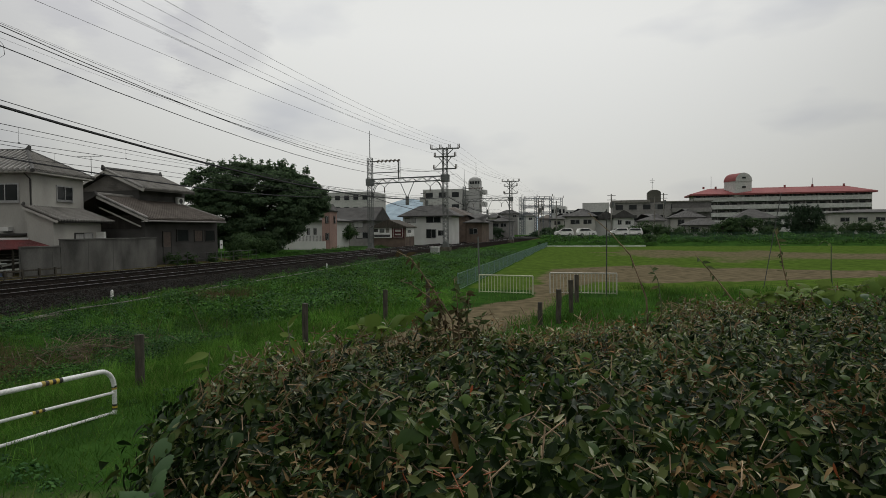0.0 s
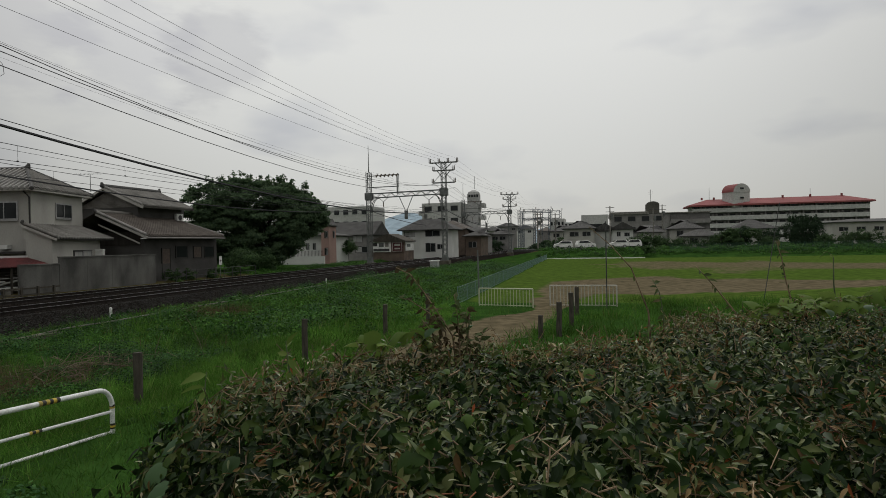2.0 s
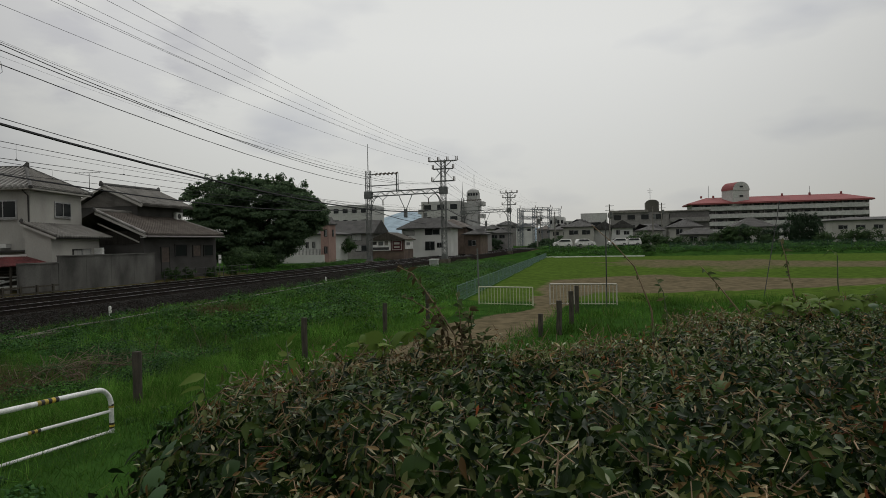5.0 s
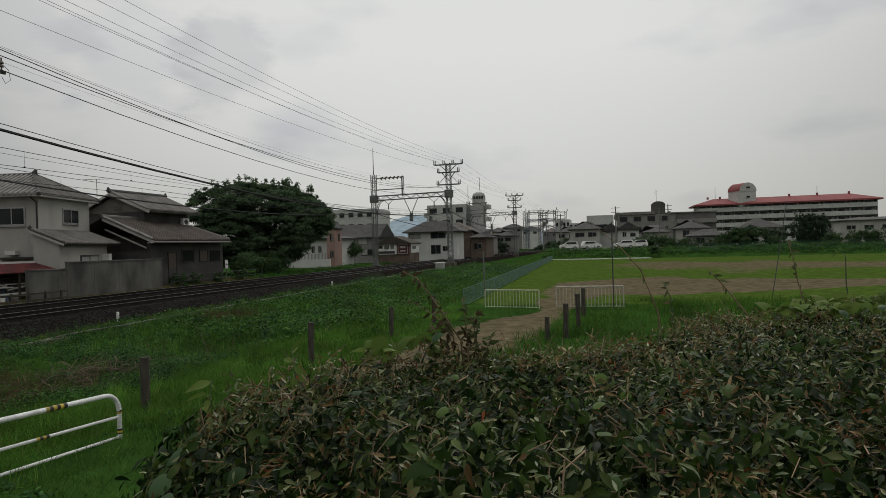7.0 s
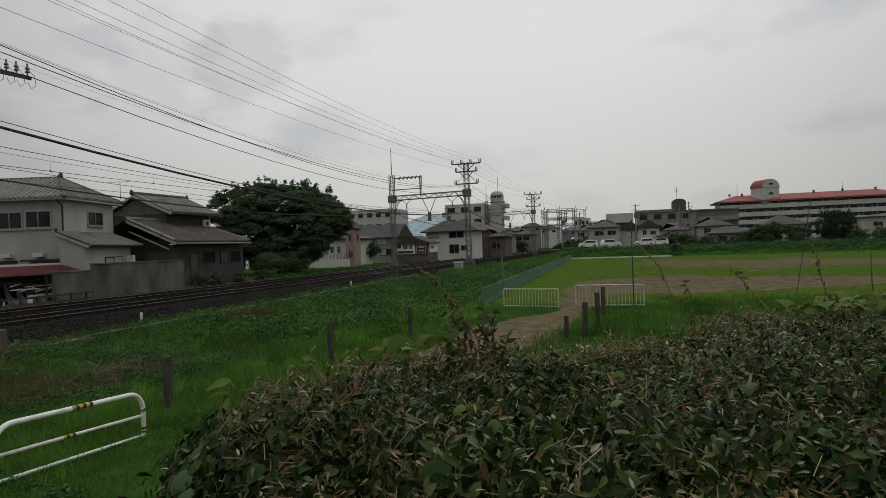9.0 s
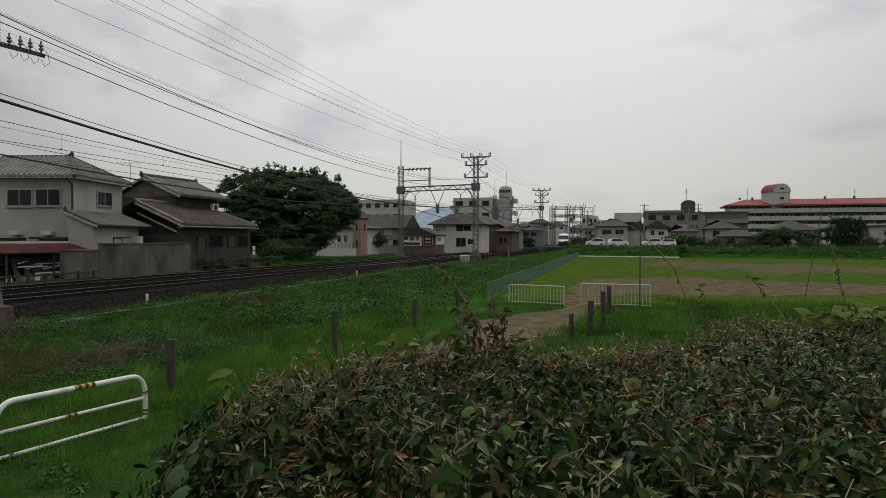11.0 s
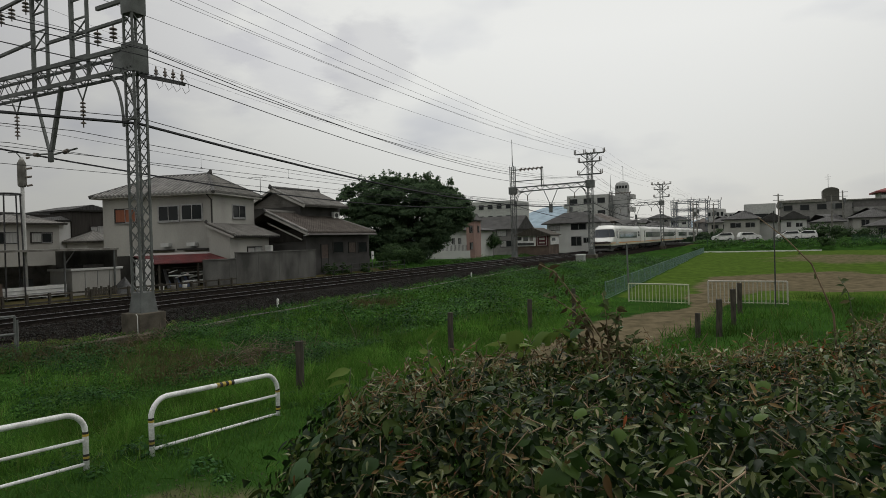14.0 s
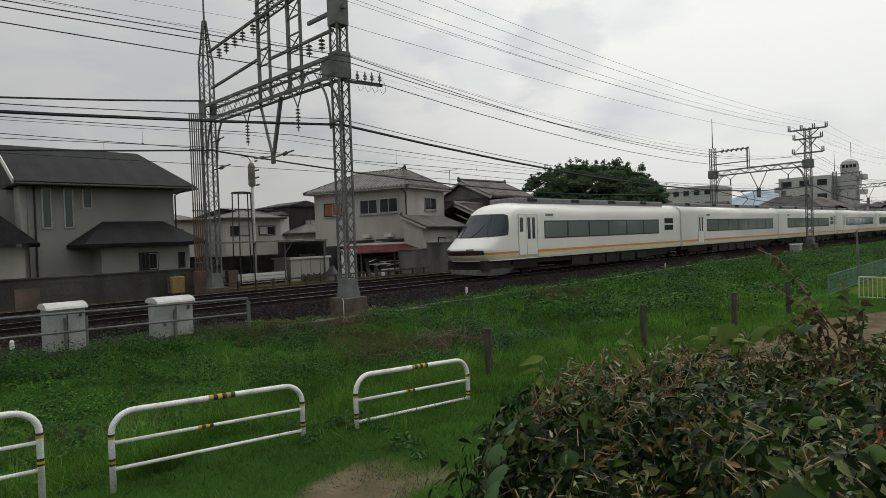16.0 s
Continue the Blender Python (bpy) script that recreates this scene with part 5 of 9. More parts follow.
def grey_house():
    """Grey stuccoed house with a slate hip roof, slit windows and a bay."""
    t = thing("house", "grey stucco house with a dark slate hip roof and narrow windows", "house", (0, 0, 0))
    part("wall", Build().box(-38.0, -31.6, 6.0, 12.2, -0.2, 5.25), M["greywall"], t, "plain grey stucco walls")
    part("wing_wall", Build().box(-37.0, -33.0, -2.0, 6.0, -0.2, 5.0), M["greywall"], t)
    part("left_wall", Build().box(-33.0, -31.75, 5.75, 6.0, -0.2, 5.2), M["plaster"], t)
    b = Build()
    hip_roof(b, -39.0, -30.9, GABLE_Y, 13.1, 5.22, 2.05, along="y", hip=(0.0, 0.35))
    part("roof", b, M["slate"], t, "dark slate roof")
    part("gutter", Build().tube([(-30.85, GABLE_Y, 5.1), (-30.85, 13.1, 5.1)], 0.06, 8).tube([(-30.9, 13.15, 5.1), (-34, 13.15, 5.1)], 0.05, 8), M["bronze"], t)
    part("bargeboard", Build().bar((-30.9, GABLE_Y - 0.05, 5.2), (-35.0, GABLE_Y - 0.05, 7.2), 0.05, 0.22), M["plaster2"], t)
    part("downpipe", Build().tube([(-30.9, 12.6, 5.05), (-31.5, 12.25, 4.8), (-31.52, 12.25, 0.5)], 0.04, 8), M["bronze"], t)
    part("downpipe", Build().tube([(-31.55, 6.25, 5.1), (-31.55, 6.25, 0.5)], 0.04, 8), M["bronze"], t)
    for y in (6.5, 7.35):
        window(t, (-31.58, y, 3.2), (0, 1, 0), (1, 0, 0), 0.40, 1.85, "alu", 1, "greenglass", sill=False)
    window(t, (-31.58, 8.1, 4.1), (0, 1, 0), (1, 0, 0), 0.42, 0.98, "alu", 1, "greenglass", sill=False)
    # bay with its own hipped roof
    part("bay_wall", Build().box(-31.6, -30.1, 8.4, 12.3, -0.2, 2.45), M["greywall"], t)
    b = Build()
    p = [(-31.6, 7.4, 2.45), (-29.5, 7.6, 2.45), (-29.5, 12.9, 2.45), (-31.6, 13.1, 2.45)]
    a, c = (-31.5, 8.9, 3.5), (-31.5, 11.6, 3.5)
    roof_face(b, (p[1], p[2], c, a))
    roof_face(b, (p[0], p[1], a))
    roof_face(b, (p[2], p[3], c))
    b.face(((-29.5, 7.6, 2.3), (-29.5, 12.9, 2.3), p[2], p[1]))
    b.face(((-31.6, 7.4, 2.3), (-29.5, 7.6, 2.3), p[1], p[0]))
    part("bay_roof", b, M["slate"], t, "dark slate roof of the bay")
    w = window(t, (-30.08, 9.95, 1.15), (0, 1, 0), (1, 0, 0), 0.85, 0.85, "bronze", 2, "glass", sill=False)
    for k in range(5):
        part("grille_bar", Build().bar((-30.0, 10.05 + 0.16 * k, 1.15), (-30.0, 10.05 + 0.16 * k, 2.0), 0.025), M["steel_dark"], w)
    window(t, (-30.08, 11.75, 1.2), (0, 1, 0), (1, 0, 0), 0.3, 0.75, "bronze", 1, "glass", sill=False)
    # low roof over the entrance
    part("porch_wall", Build().box(-33.0, -30.4, 0.5, 5.6, -0.2, 2.4), M["plaster"], t)
    b = Build()
    p = [(-33.0, 6.0, 2.55), (-29.6, 6.0, 2.55), (-29.6, -1.0, 2.55), (-33.0, -1.0, 2.55)]
    roof_face(b, (p[1], p[0], (-33.0, 3.7, 4.7), (-30.4, 3.7, 4.7)))
    roof_face(b, (p[2], p[1], (-30.4, 3.7, 4.7)))
    b.face(((-29.6, 6.0, 2.4), (-33.0, 6.0, 2.4), p[0], p[1]))
    part("porch_roof", b, M["slate"], t, "dark slate porch roof")


M["greenglass"] = glass_material("green_glass", (0.05, 0.07, 0.062), 0.15)
grey_house()


def yard_wall(name, label, y0, y1, z1, x=-28.8, cap=True, z0=-0.4):
    """A plain concrete wall, cast panel by panel."""
    t = thing(name, label, "wall", (x, 0, 0), group="yard walls")
    part("core", Build().box(-0.1, -0.01, y0, y1, z0, z1), M["blockwall"], t)
    y = y0
    while y < y1 - 0.3:
        d = min(y + 1.85, y1)
        part("panel", Build().box(-0.008, 0.006, y + 0.006, d - 0.006, z0, z1), M["blockpiece"], t, bevel=0.006)
        y = d
    if cap:
        part("coping", Build().box(-0.14, 0.05, y0, y1, z1, z1 + 0.06), M["blockwall"], t)


M["blockpiece"] = material("stained_wall", (0.155, 0.152, 0.142), (0.062, 0.061, 0.057), rough=0.92, scale=0.8, fine=24, bump=0.2, rand=0.05, stretch=(1, 1, 0.45))
M["blockdark"] = material("dark_block", (0.085, 0.083, 0.073), (0.04, 0.039, 0.034), rough=0.92, scale=0.8, fine=20, bump=0.2, stretch=(1, 1, 0.4))
yard_wall("yard_wall", "weathered grey concrete wall behind the tracks", 27.0, 34.4, 1.85)
yard_wall("yard_wall", "low stained concrete wall", 24.6, 26.98, 1.5)


def dark_yard_wall():
    t = thing("yard_wall", "dark stained concrete wall before the grey house", "wall", (0, 0, 0), group="yard walls")
    part("core", Build().box(-28.95, -28.8, -14.0, 12.6, -0.4, 1.12), M["blockdark"], t)
    for c in range(6):
        part("course", Build().box(-28.8, -28.788, -14.0, 12.6, -0.35 + c * 0.245, -0.35 + c * 0.245 + 0.235), M["blockdark"], t)
    part("coping", Build().box(-29.0, -28.74, -14.0, 12.6, 1.12, 1.18), M["blockdark"], t)
    for y0, y1 in ((4.9, 5.75), (10.7, 11.15)):
        part("hatch", Build().box(-28.8, -28.76, y0, y1, -0.1 if y0 < 6 else 0.1, 0.75 if y0 < 6 else 0.9), M["brownwall"], t, "rusty brown hatch")


dark_yard_wall()


def carport():
    """Open shed with a flat sheet roof, a white box van body and clutter."""
    t = thing("carport", "open shed with a pale flat sheet roof and dark interior", "shed", (0, 0, 0))
    part("roof_sheet", Build().box(-36.5, -30.6, 12.9, 20.6, 2.3, 2.36), M["plaster2"], t, "pale corrugated sheet roof")
    b = Build()
    for k in range(37):
        b.box(-36.5, -30.58, 13.2 + k * 0.2, 13.28 + k * 0.2, 2.36, 2.38)
    ob = part("sheet_ribs", b, M["plaster2"], t)
    ob["kind"] = "stuff"
    part("fascia", Build().box(-30.6, -30.55, 13.2, 20.6, 2.27, 2.37), M["concrete"], t)
    for y in (13.3, 17.9, 20.5):
        part("column", Build().tube([(-30.8, y, -0.1), (-30.8, y, 2.3)], 0.05, 8), M["steel"], t)
    part("brace", Build().bar((-30.8, 17.9, 1.6), (-30.8, 18.4, 2.25), 0.04, 0.04), M["steel"], t)
    part("back_wall", Build().box(-36.6, -36.5, 13.0, 24.5, -0.2, 1.5), M["concrete"], t)
    part("side_wall", Build().box(-36.5, -31.0, 20.7, 20.8, -0.2, 2.35), M["blockdark"], t)


carport()


def tarp_heap():
    """A dark tarpaulin thrown over a heap, with a low board fence before it."""
    b = Build()
    n = 14
    ring = [(0.75 * math.cos(a) * (1 + 0.15 * math.sin(3 * a)), 0.6 * math.sin(a), 0.0) for a in (2 * math.pi * k / n for k in range(n))]
    mid = [(x * 0.55, y * 0.5 + 0.1, 0.5 + 0.08 * math.sin(5 * k)) for k, (x, y, _) in enumerate(ring)]
    for k in range(n):
        b.face((ring[k], ring[(k + 1) % n], mid[(k + 1) % n], mid[k]))
        b.face((mid[k], mid[(k + 1) % n], (0.0, 0.15, 0.95)))
    tagged(part("tarpaulin", b, M["steel_dark"], smooth=True, at=pose(-29.9, 20.3, -0.1)), "dark tarpaulin draped over a heap by the shed", "tarpaulin")
    f = thing("board_fence", "low fence of dark upright boards before the storage box", "fence", (-29.7, 18.2, -0.2))
    for k in range(13):
        part("board", Build().box(-0.015, 0.015, k * 0.13, k * 0.13 + 0.1, 0, 0.62 + 0.05 * math.sin(k * 2.3)), M["post"], f)
    part("fence_rail", Build().box(-0.05, -0.017, 0, 1.66, 0.4, 0.46), M["post"], f)


tarp_heap()


def storage_box():
    t = thing("storage_container", "pale beige sheet-metal storage box with a flat lid", "storage box", (0, 0, 0))
    part("body", Build().box(-32.8, -30.9, 18.3, 20.9, 0.0, 1.25), M["plaster"], t, bevel=0.02)
    part("lid", Build().box(-32.9, -30.82, 18.2, 21.0, 1.25, 1.36), M["plaster2"], t, bevel=0.02)
    for y in (18.95, 19.6, 20.25):
        part("seam", Build().box(-30.9, -30.885, y, y + 0.02, 0.05, 1.2), M["steel"], t)
    part("crate", Build().box(-32.2, -31.4, 19.2, 20.3, 1.36, 1.52), M["black"], t)


storage_box()


def flatbed():
    """The white drop side of a small parked flatbed truck under the shed."""
    t = thing("flatbed_truck", "small white flatbed truck parked under the shed", "truck", (0, 0, 0))
    part("bed", Build().box(-32.6, -31.05, 15.0, 18.1, 0.35, 0.45), M["white"], t)
    part("side_board", Build().box(-31.08, -31.02, 15.0, 18.1, 0.1, 0.62), M["white"], t, "white drop side")
    for z in (0.27, 0.44):
        part("board_rib", Build().box(-31.02, -31.0, 15.0, 18.1, z, z + 0.03), M["alu"], t)
    part("tail_board", Build().box(-32.6, -31.05, 18.04, 18.1, 0.3, 0.62), M["white"], t)
    part("cab", Build().box(-34.8, -33.0, 13.5, 14.9, 0.2, 1.6), M["steel_dark"], t, "dark cab in the shade", bevel=0.12)
    part("drawbar", Build().box(-33.1, -32.5, 14.4, 14.9, 0.3, 0.42), M["steel_dark"], t)
    for y in (14.2, 17.2):
        w = part("wheel", Build().tube([(-31.25, y, 0.18), (-31.05, y, 0.18)], 0.27, 16), M["black"], t)
        part("rim", Build().tube([(-31.05, y, 0.18), (-31.03, y, 0.18)], 0.15, 12), M["alu"], w)
    part("mud_flap", Build().box(-31.3, -31.1, 16.5, 16.9, -0.05, 0.3), M["black"], t)


flatbed()


def lean_to():
    """Red sheet roof over stacked timber and tools against the wall."""
    t = thing("lean_to", "lean-to with a red sheet roof over stacked odds and ends", "lean-to", (0, 0, 0))
    roof = Build()
    roof_face(roof, ((-29.7, 22.15, 1.42), (-29.7, 27.5, 1.42), (-31.6, 27.5, 1.88), (-31.6, 22.15, 1.88)))
    roof_face(roof, ((-29.7, 22.15, 1.38), (-31.6, 22.15, 1.84), (-31.6, 27.5, 1.84), (-29.7, 27.5, 1.38)))
    rp = part("roof_sheet", roof, M["redsheet"], t, "faded red corrugated sheet")
    for k in range(40):
        y = 22.2 + k * 0.135
        part("corrugation", Build().tube([(-29.68, y, 1.425), (-31.6, y, 1.885)], 0.03, 4), M["redsheet"], rp)
    part("flashing", Build().box(-31.7, -31.55, 22.0, 27.5, 1.86, 2.0), M["plaster2"], t)
    part("back_wall", Build().box(-31.75, -31.65, 21.0, 27.6, -0.2, 1.9), M["blockdark"], t)
    part("white_panel", Build().box(-30.1, -30.05, 21.2, 22.3, -0.1, 1.7), M["plaster2"], t, "white panel")
    for y in (22.4, 25.0, 27.3):
        part("post", Build().box(-29.85, -29.77, y, y + 0.08, -0.2, 1.42), M["post"], t)
    rnd = random.Random(5)
    for k in range(16):
        z = 0.75 + 0.05 * k % 0.6
        y = rnd.uniform(22.6, 25.0)
        part("plank", Build().bar((-30.3 - rnd.random() * 0.8, y, 0.75 + rnd.random() * 0.45), (-30.3 - rnd.random() * 0.8, y + rnd.uniform(1.2, 2.6), 0.75 + rnd.random() * 0.4), 0.12, 0.04), M["post" if k % 3 else "concrete"], t)
    for k in range(7):
        y = 23.2 + k * 0.27
        part("leaning_panel", Build().bar((-30.0, y, -0.1), (-30.5, y + rnd.uniform(-0.2, 0.2), rnd.uniform(0.7, 1.1)), 0.2, 0.03), M["bluetarp" if k % 2 else "steel_dark"], t)
    for k in range(6):
        y = 22.4 + k * 0.75
        part("bucket", Build().tube([(-29.6, y, -0.1), (-29.6, y, 0.18)], [0.11, 0.14], 10), M["concrete" if k % 2 else "white"], t)


def odds_and_ends():
    """Loose pipes, boards and boxes kept under the lean-to and the shed."""
    rnd = random.Random(12)
    for k in range(12):
        y, z = rnd.uniform(22.6, 26.0), rnd.uniform(0.15, 0.95)
        ob = part("stored_pipe", Build().tube([(-29.95 - rnd.random() * 0.4, y, z), (-29.95 - rnd.random() * 0.5, y + rnd.uniform(0.8, 1.9), z + rnd.uniform(-0.25, 0.3))], rnd.uniform(0.02, 0.05), 8), M[("concrete_pale", "steel", "white")[k % 3]])
        tagged(ob, "pale pipe stored under the lean-to", "pipe", "stored pipes")
    for k in range(7):
        x, y, w = -30.6 - rnd.random(), 13.6 + k * 0.95, rnd.uniform(0.2, 0.45)
        if 14.9 < y < 18.2:
            x = -33.6
        ob = part("crate", Build().box(x - w, x, y, y + w * 1.4, 0.0, rnd.uniform(0.3, 0.9)), M[("steel", "brownwall", "plaster2", "steel_dark")[k % 4]], bevel=0.01)
        tagged(ob, "worn crate standing in the open shed", "crate", "crates in the shed")


M["bluetarp"] = material("blue_tarp", (0.10, 0.13, 0.20), (0.06, 0.08, 0.13), rough=0.6, scale=3)
lean_to()


def line_fence():
    """A low dark fence of sleepers and bars along the far side of the tracks."""
    t = thing("low_fence", "low dark railing along the far side of the tracks", "fence", (-28.4, 0, 0))
    for k in range(24):
        y = 12.9 + k * 0.95
        if y < 26.8:
            part("fence_post", Build().box(-0.05, 0.05, y, y + 0.1, -0.4, 0.42), M["post"], t)
    part("rail_bar", Build().box(-0.03, 0.03, 12.9, 26.6, 0.3, 0.38), M["post"], t)
    part("rail_bar", Build().box(-0.03, 0.03, 12.9, 26.6, -0.02, 0.06), M["post"], t)


line_fence()


def concrete_pole():
    t = thing("utility_pole", "slender pale concrete pole with a transformer can", "utility pole", (-31.2, 16.3, 0))
    part("pole", Build().tube([(0, 0, -0.2), (0, 0, 6.75)], [0.10, 0.075], 12), M["concrete_pale"], t, smooth=True)
    part("transformer", Build().tube([(0, 0, 5.35), (0, 0, 5.43), (0, 0, 6.45), (0, 0, 6.65)], [0.14, 0.19, 0.19, 0.1], 14), M["concrete"], t, smooth=True)
    for z, s in ((6.7, 0.22), (6.2, 0.3), (5.8, 0.28), (5.4, 0.3)):
        part("insulator", Build().tube([(0.2, 0.1, z), (0.2 + 0.1, s, z + 0.05)], 0.05, 6), M["insulator"], t)
    part("crossarm", Build().bar((-0.1, -1.0, 4.1), (0.0, 1.2, 4.1), 0.07, 0.07), M["steel_dark"], t)
    part("lamp_arm", Build().tube([(0, 0, 6.7), (0.05, -0.25, 6.95), (0.08, -0.6, 6.9)], 0.025, 6), M["steel"], t)
    s = thing("pole_stand", "dark steel frame with a ring, beside the pole", "steel stand", (-31.4, 15.75, 0))
    for dx, dy in ((-0.35, -0.35), (0.35, -0.35), (0.0, 0.35), (0.35, 0.35)):
        part("leg", Build().tube([(dx * 1.2, dy * 1.2, -0.2), (dx, dy, 5.0)], 0.035, 6), M["steel_dark"], s)
    part("ring", Build().tube([(0.5 * math.cos(a), 0.5 * math.sin(a), 5.0) for a in (i * math.pi / 8 for i in range(17))], 0.04, 6, cap=False), M["steel_dark"], s)


M["concrete_pale"] = material("pale_concrete", (0.50, 0.50, 0.48), (0.42, 0.42, 0.40), rough=0.8, scale=2, fine=30, bump=0.05)
concrete_pole()
odds_and_ends()


def cable_riser():
    """A bundle of pale conduits up the far mast, with meter boxes at its foot."""
    t = thing("cable_riser", "bundle of pale vertical conduits beside the far mast", "conduits", (-28.2, 12.0, 0))
    for k in range(7):
        part("conduit", Build().tube([(0, -0.22 + k * 0.10, 4.2), (0, -0.22 + k * 0.10, 8.3)], 0.03, 6), M["concrete"], t)
        part("conduit_foot", Build().tube([(0, -0.22 + k * 0.10, 1.0), (0, -0.22 + k * 0.10, 4.2)], 0.034, 6), M["rustpipe"], t, "rust-stained lower conduit")
    for z in (1.4, 3.8, 6.6):
        part("clamp", Build().box(0.03, 0.08, -0.3, 0.46, z, z + 0.06), M["steel"], t)
    part("riser_box", Build().box(-0.15, 0.15, -0.3, 0.42, -0.3, 1.05), M["rustpipe"], t, "rusty brown box", bevel=0.02)
    m = thing("meter_box", "faded ochre metal box on a stand by the wall", "meter box", (-28.4, 11.0, 0))
    part("body", Build().box(-0.15, 0.15, -0.28, 0.28, 0.1, 0.85), M["ochre"], m, bevel=0.03)
    part("leg", Build().box(-0.05, 0.05, -0.2, -0.1, -0.4, 0.1), M["steel"], m)
    part("leg", Build().box(-0.05, 0.05, 0.1, 0.2, -0.4, 0.1), M["steel"], m)


M["rustpipe"] = material("rust_stained_pipe", (0.16, 0.11, 0.085), (0.09, 0.062, 0.05), rough=0.85, scale=3, fine=30, bump=0.1)
M["ochre"] = material("faded_ochre", (0.30, 0.22, 0.10), (0.22, 0.16, 0.08), rough=0.7)
cable_riser()


# ---- houses behind the shed ----
def plain_house(name, label, x0, x1, y0, y1, eave, ridge, wall, roof, along="x", hip=(1, 1), turn=0, base=0.0, over=0.5, wins=(), rows=0):
    """A house further off: walls, roof with ribs, windows."""
    t = thing(name, label, "house", (0, 0, base), group="houses")
    part("wall", Build().box(x0, x1, y0, y1, -0.6, eave), M[wall], t)
    b = Build()
    hip_roof(b, x0 - over, x1 + over, y0 - over, y1 + over, eave, ridge - eave, along, hip=hip)
    rf = part("roof", b, M[roof], t)
    if not all(hip):
        g = Build()
        if along == "x":
            for k, x in ((0, x0), (1, x1)):
                if not hip[k]:
                    g.face(((x, y0, eave), (x, y1, eave), (x, (y0 + y1) / 2, ridge - 0.15)))
        else:
            for k, y in ((0, y0), (1, y1)):
                if not hip[k]:
                    g.face(((x0, y, eave), (x1, y, eave), ((x0 + x1) / 2, y, ridge - 0.15)))
        part("gable", g, M[wall], t)
    for face, a, z, w, h, pm in wins:
        if face == "s":
            window(t, (a, y0 - 0.01, z), (1, 0, 0), (0, -1, 0), w, h, "bronze", 2, pm, sill=False)
        else:
            window(t, (x1 + 0.01, a, z), (0, 1, 0), (1, 0, 0), w, h, "bronze", 2, pm, sill=False)
    return t


plain_house("house", "weathered two-storey house with a silver tile roof behind the shed", -53, -46, 21.6, 26.4, 4.35, 5.3, "plaster", "tiles", "y", wins=(("e", 22.0, 2.9, 1.6, 0.8, ("glass", "curtain")), ("e", 24.4, 2.9, 1.5, 0.8, ("curtain", "glass"))), over=0.4)
plain_house("house", "pale narrow block between two houses", -52, -46.1, 26.45, 27.3, 4.6, 4.9, "plaster2", "darktiles", "x", over=0.05)
plain_house("house", "black clad house with a shallow roof", -52, -46, 27.35, 30.4, 5.4, 5.8, "darkwood", "darktiles", "x", hip=(1, 0), over=0.15, wins=(("e", 28.7, 3.5, 1.2, 0.7, ("curtain", "curtain")),))
plain_house("house", "small annex with a silver tile awning roof", -45.9, -43.4, 26.9, 29.2, 3.0, 3.8, "plaster", "tiles", "y", over=0.3)
plain_house("house", "grey house with dark windows and a tile roof", -53, -46, 12.0, 19.2, 4.2, 5.5, "plaster", "tiles", "y", over=0.4, wins=(("e", 13.0, 2.5, 2.0, 1.0, "glass"), ("e", 16.2, 2.5, 2.2, 1.0, ("glass", "curtain"))))


# ---- leaves, trees, bushes ----
LEAF_V = np.array([(0, 0, 0), (0.32, 0.42, -0.05), (-0.32, 0.42, -0.05), (0, 0.5, 0.06), (0, 1, -0.1)])
LEAF_F = np.array([(0, 1, 3), (0, 3, 2), (3, 1, 4), (3, 4, 2)])
OVAL_V = np.array([(0, 0, 0), (0.34, 0.48, 0.08), (0, 1.0, -0.06), (-0.34, 0.48, 0.08)])
OVAL_F = np.array([(0, 1, 2), (0, 2, 3)])


def scatter(name, pos, nrm, size, mat, parent=None, rng=None, label="", shape=(LEAF_V, LEAF_F), width=1.0, lean=None):
    """Many leaves as one mesh: at pos, facing nrm, turned at random (or pointing along lean)."""
    rng = rng or np.random.default_rng(1)
    V, F = shape
    n = len(pos)
    nrm = nrm / np.linalg.norm(nrm, axis=1, keepdims=True)
    d = rng.normal(size=(n, 3)) if lean is None else lean + rng.normal(size=(n, 3)) * 0.35
    d -= nrm * (d * nrm).sum(1, keepdims=True)
    d /= np.linalg.norm(d, axis=1, keepdims=True)
    s = np.cross(d, nrm)
    size = np.broadcast_to(size, (n,))[:, None, None]
    verts = pos[:, None, :] + size * (V[None, :, 0, None] * width * s[:, None, :] + V[None, :, 1, None] * d[:, None, :] + V[None, :, 2, None] * nrm[:, None, :])
    faces = (np.arange(n) * len(V))[:, None, None] + F[None]
    me = bpy.data.meshes.new(name)
    k = F.shape[1]
    me.vertices.add(n * len(V))
    me.vertices.foreach_set("co", verts.reshape(-1).astype(np.float32))
    nf = n * len(F)
    me.loops.add(nf * k)
    me.loops.foreach_set("vertex_index", faces.reshape(-1).astype(np.int32))
    me.polygons.add(nf)
    me.polygons.foreach_set("loop_start", (np.arange(nf) * k).astype(np.int32))
    me.polygons.foreach_set("loop_total", np.full(nf, k, np.int32))
    me.polygons.foreach_set("use_smooth", np.ones(nf, bool))
    me.update(calc_edges=True)
    me.materials.append(mat)
    return part(name, me, None, parent, label)


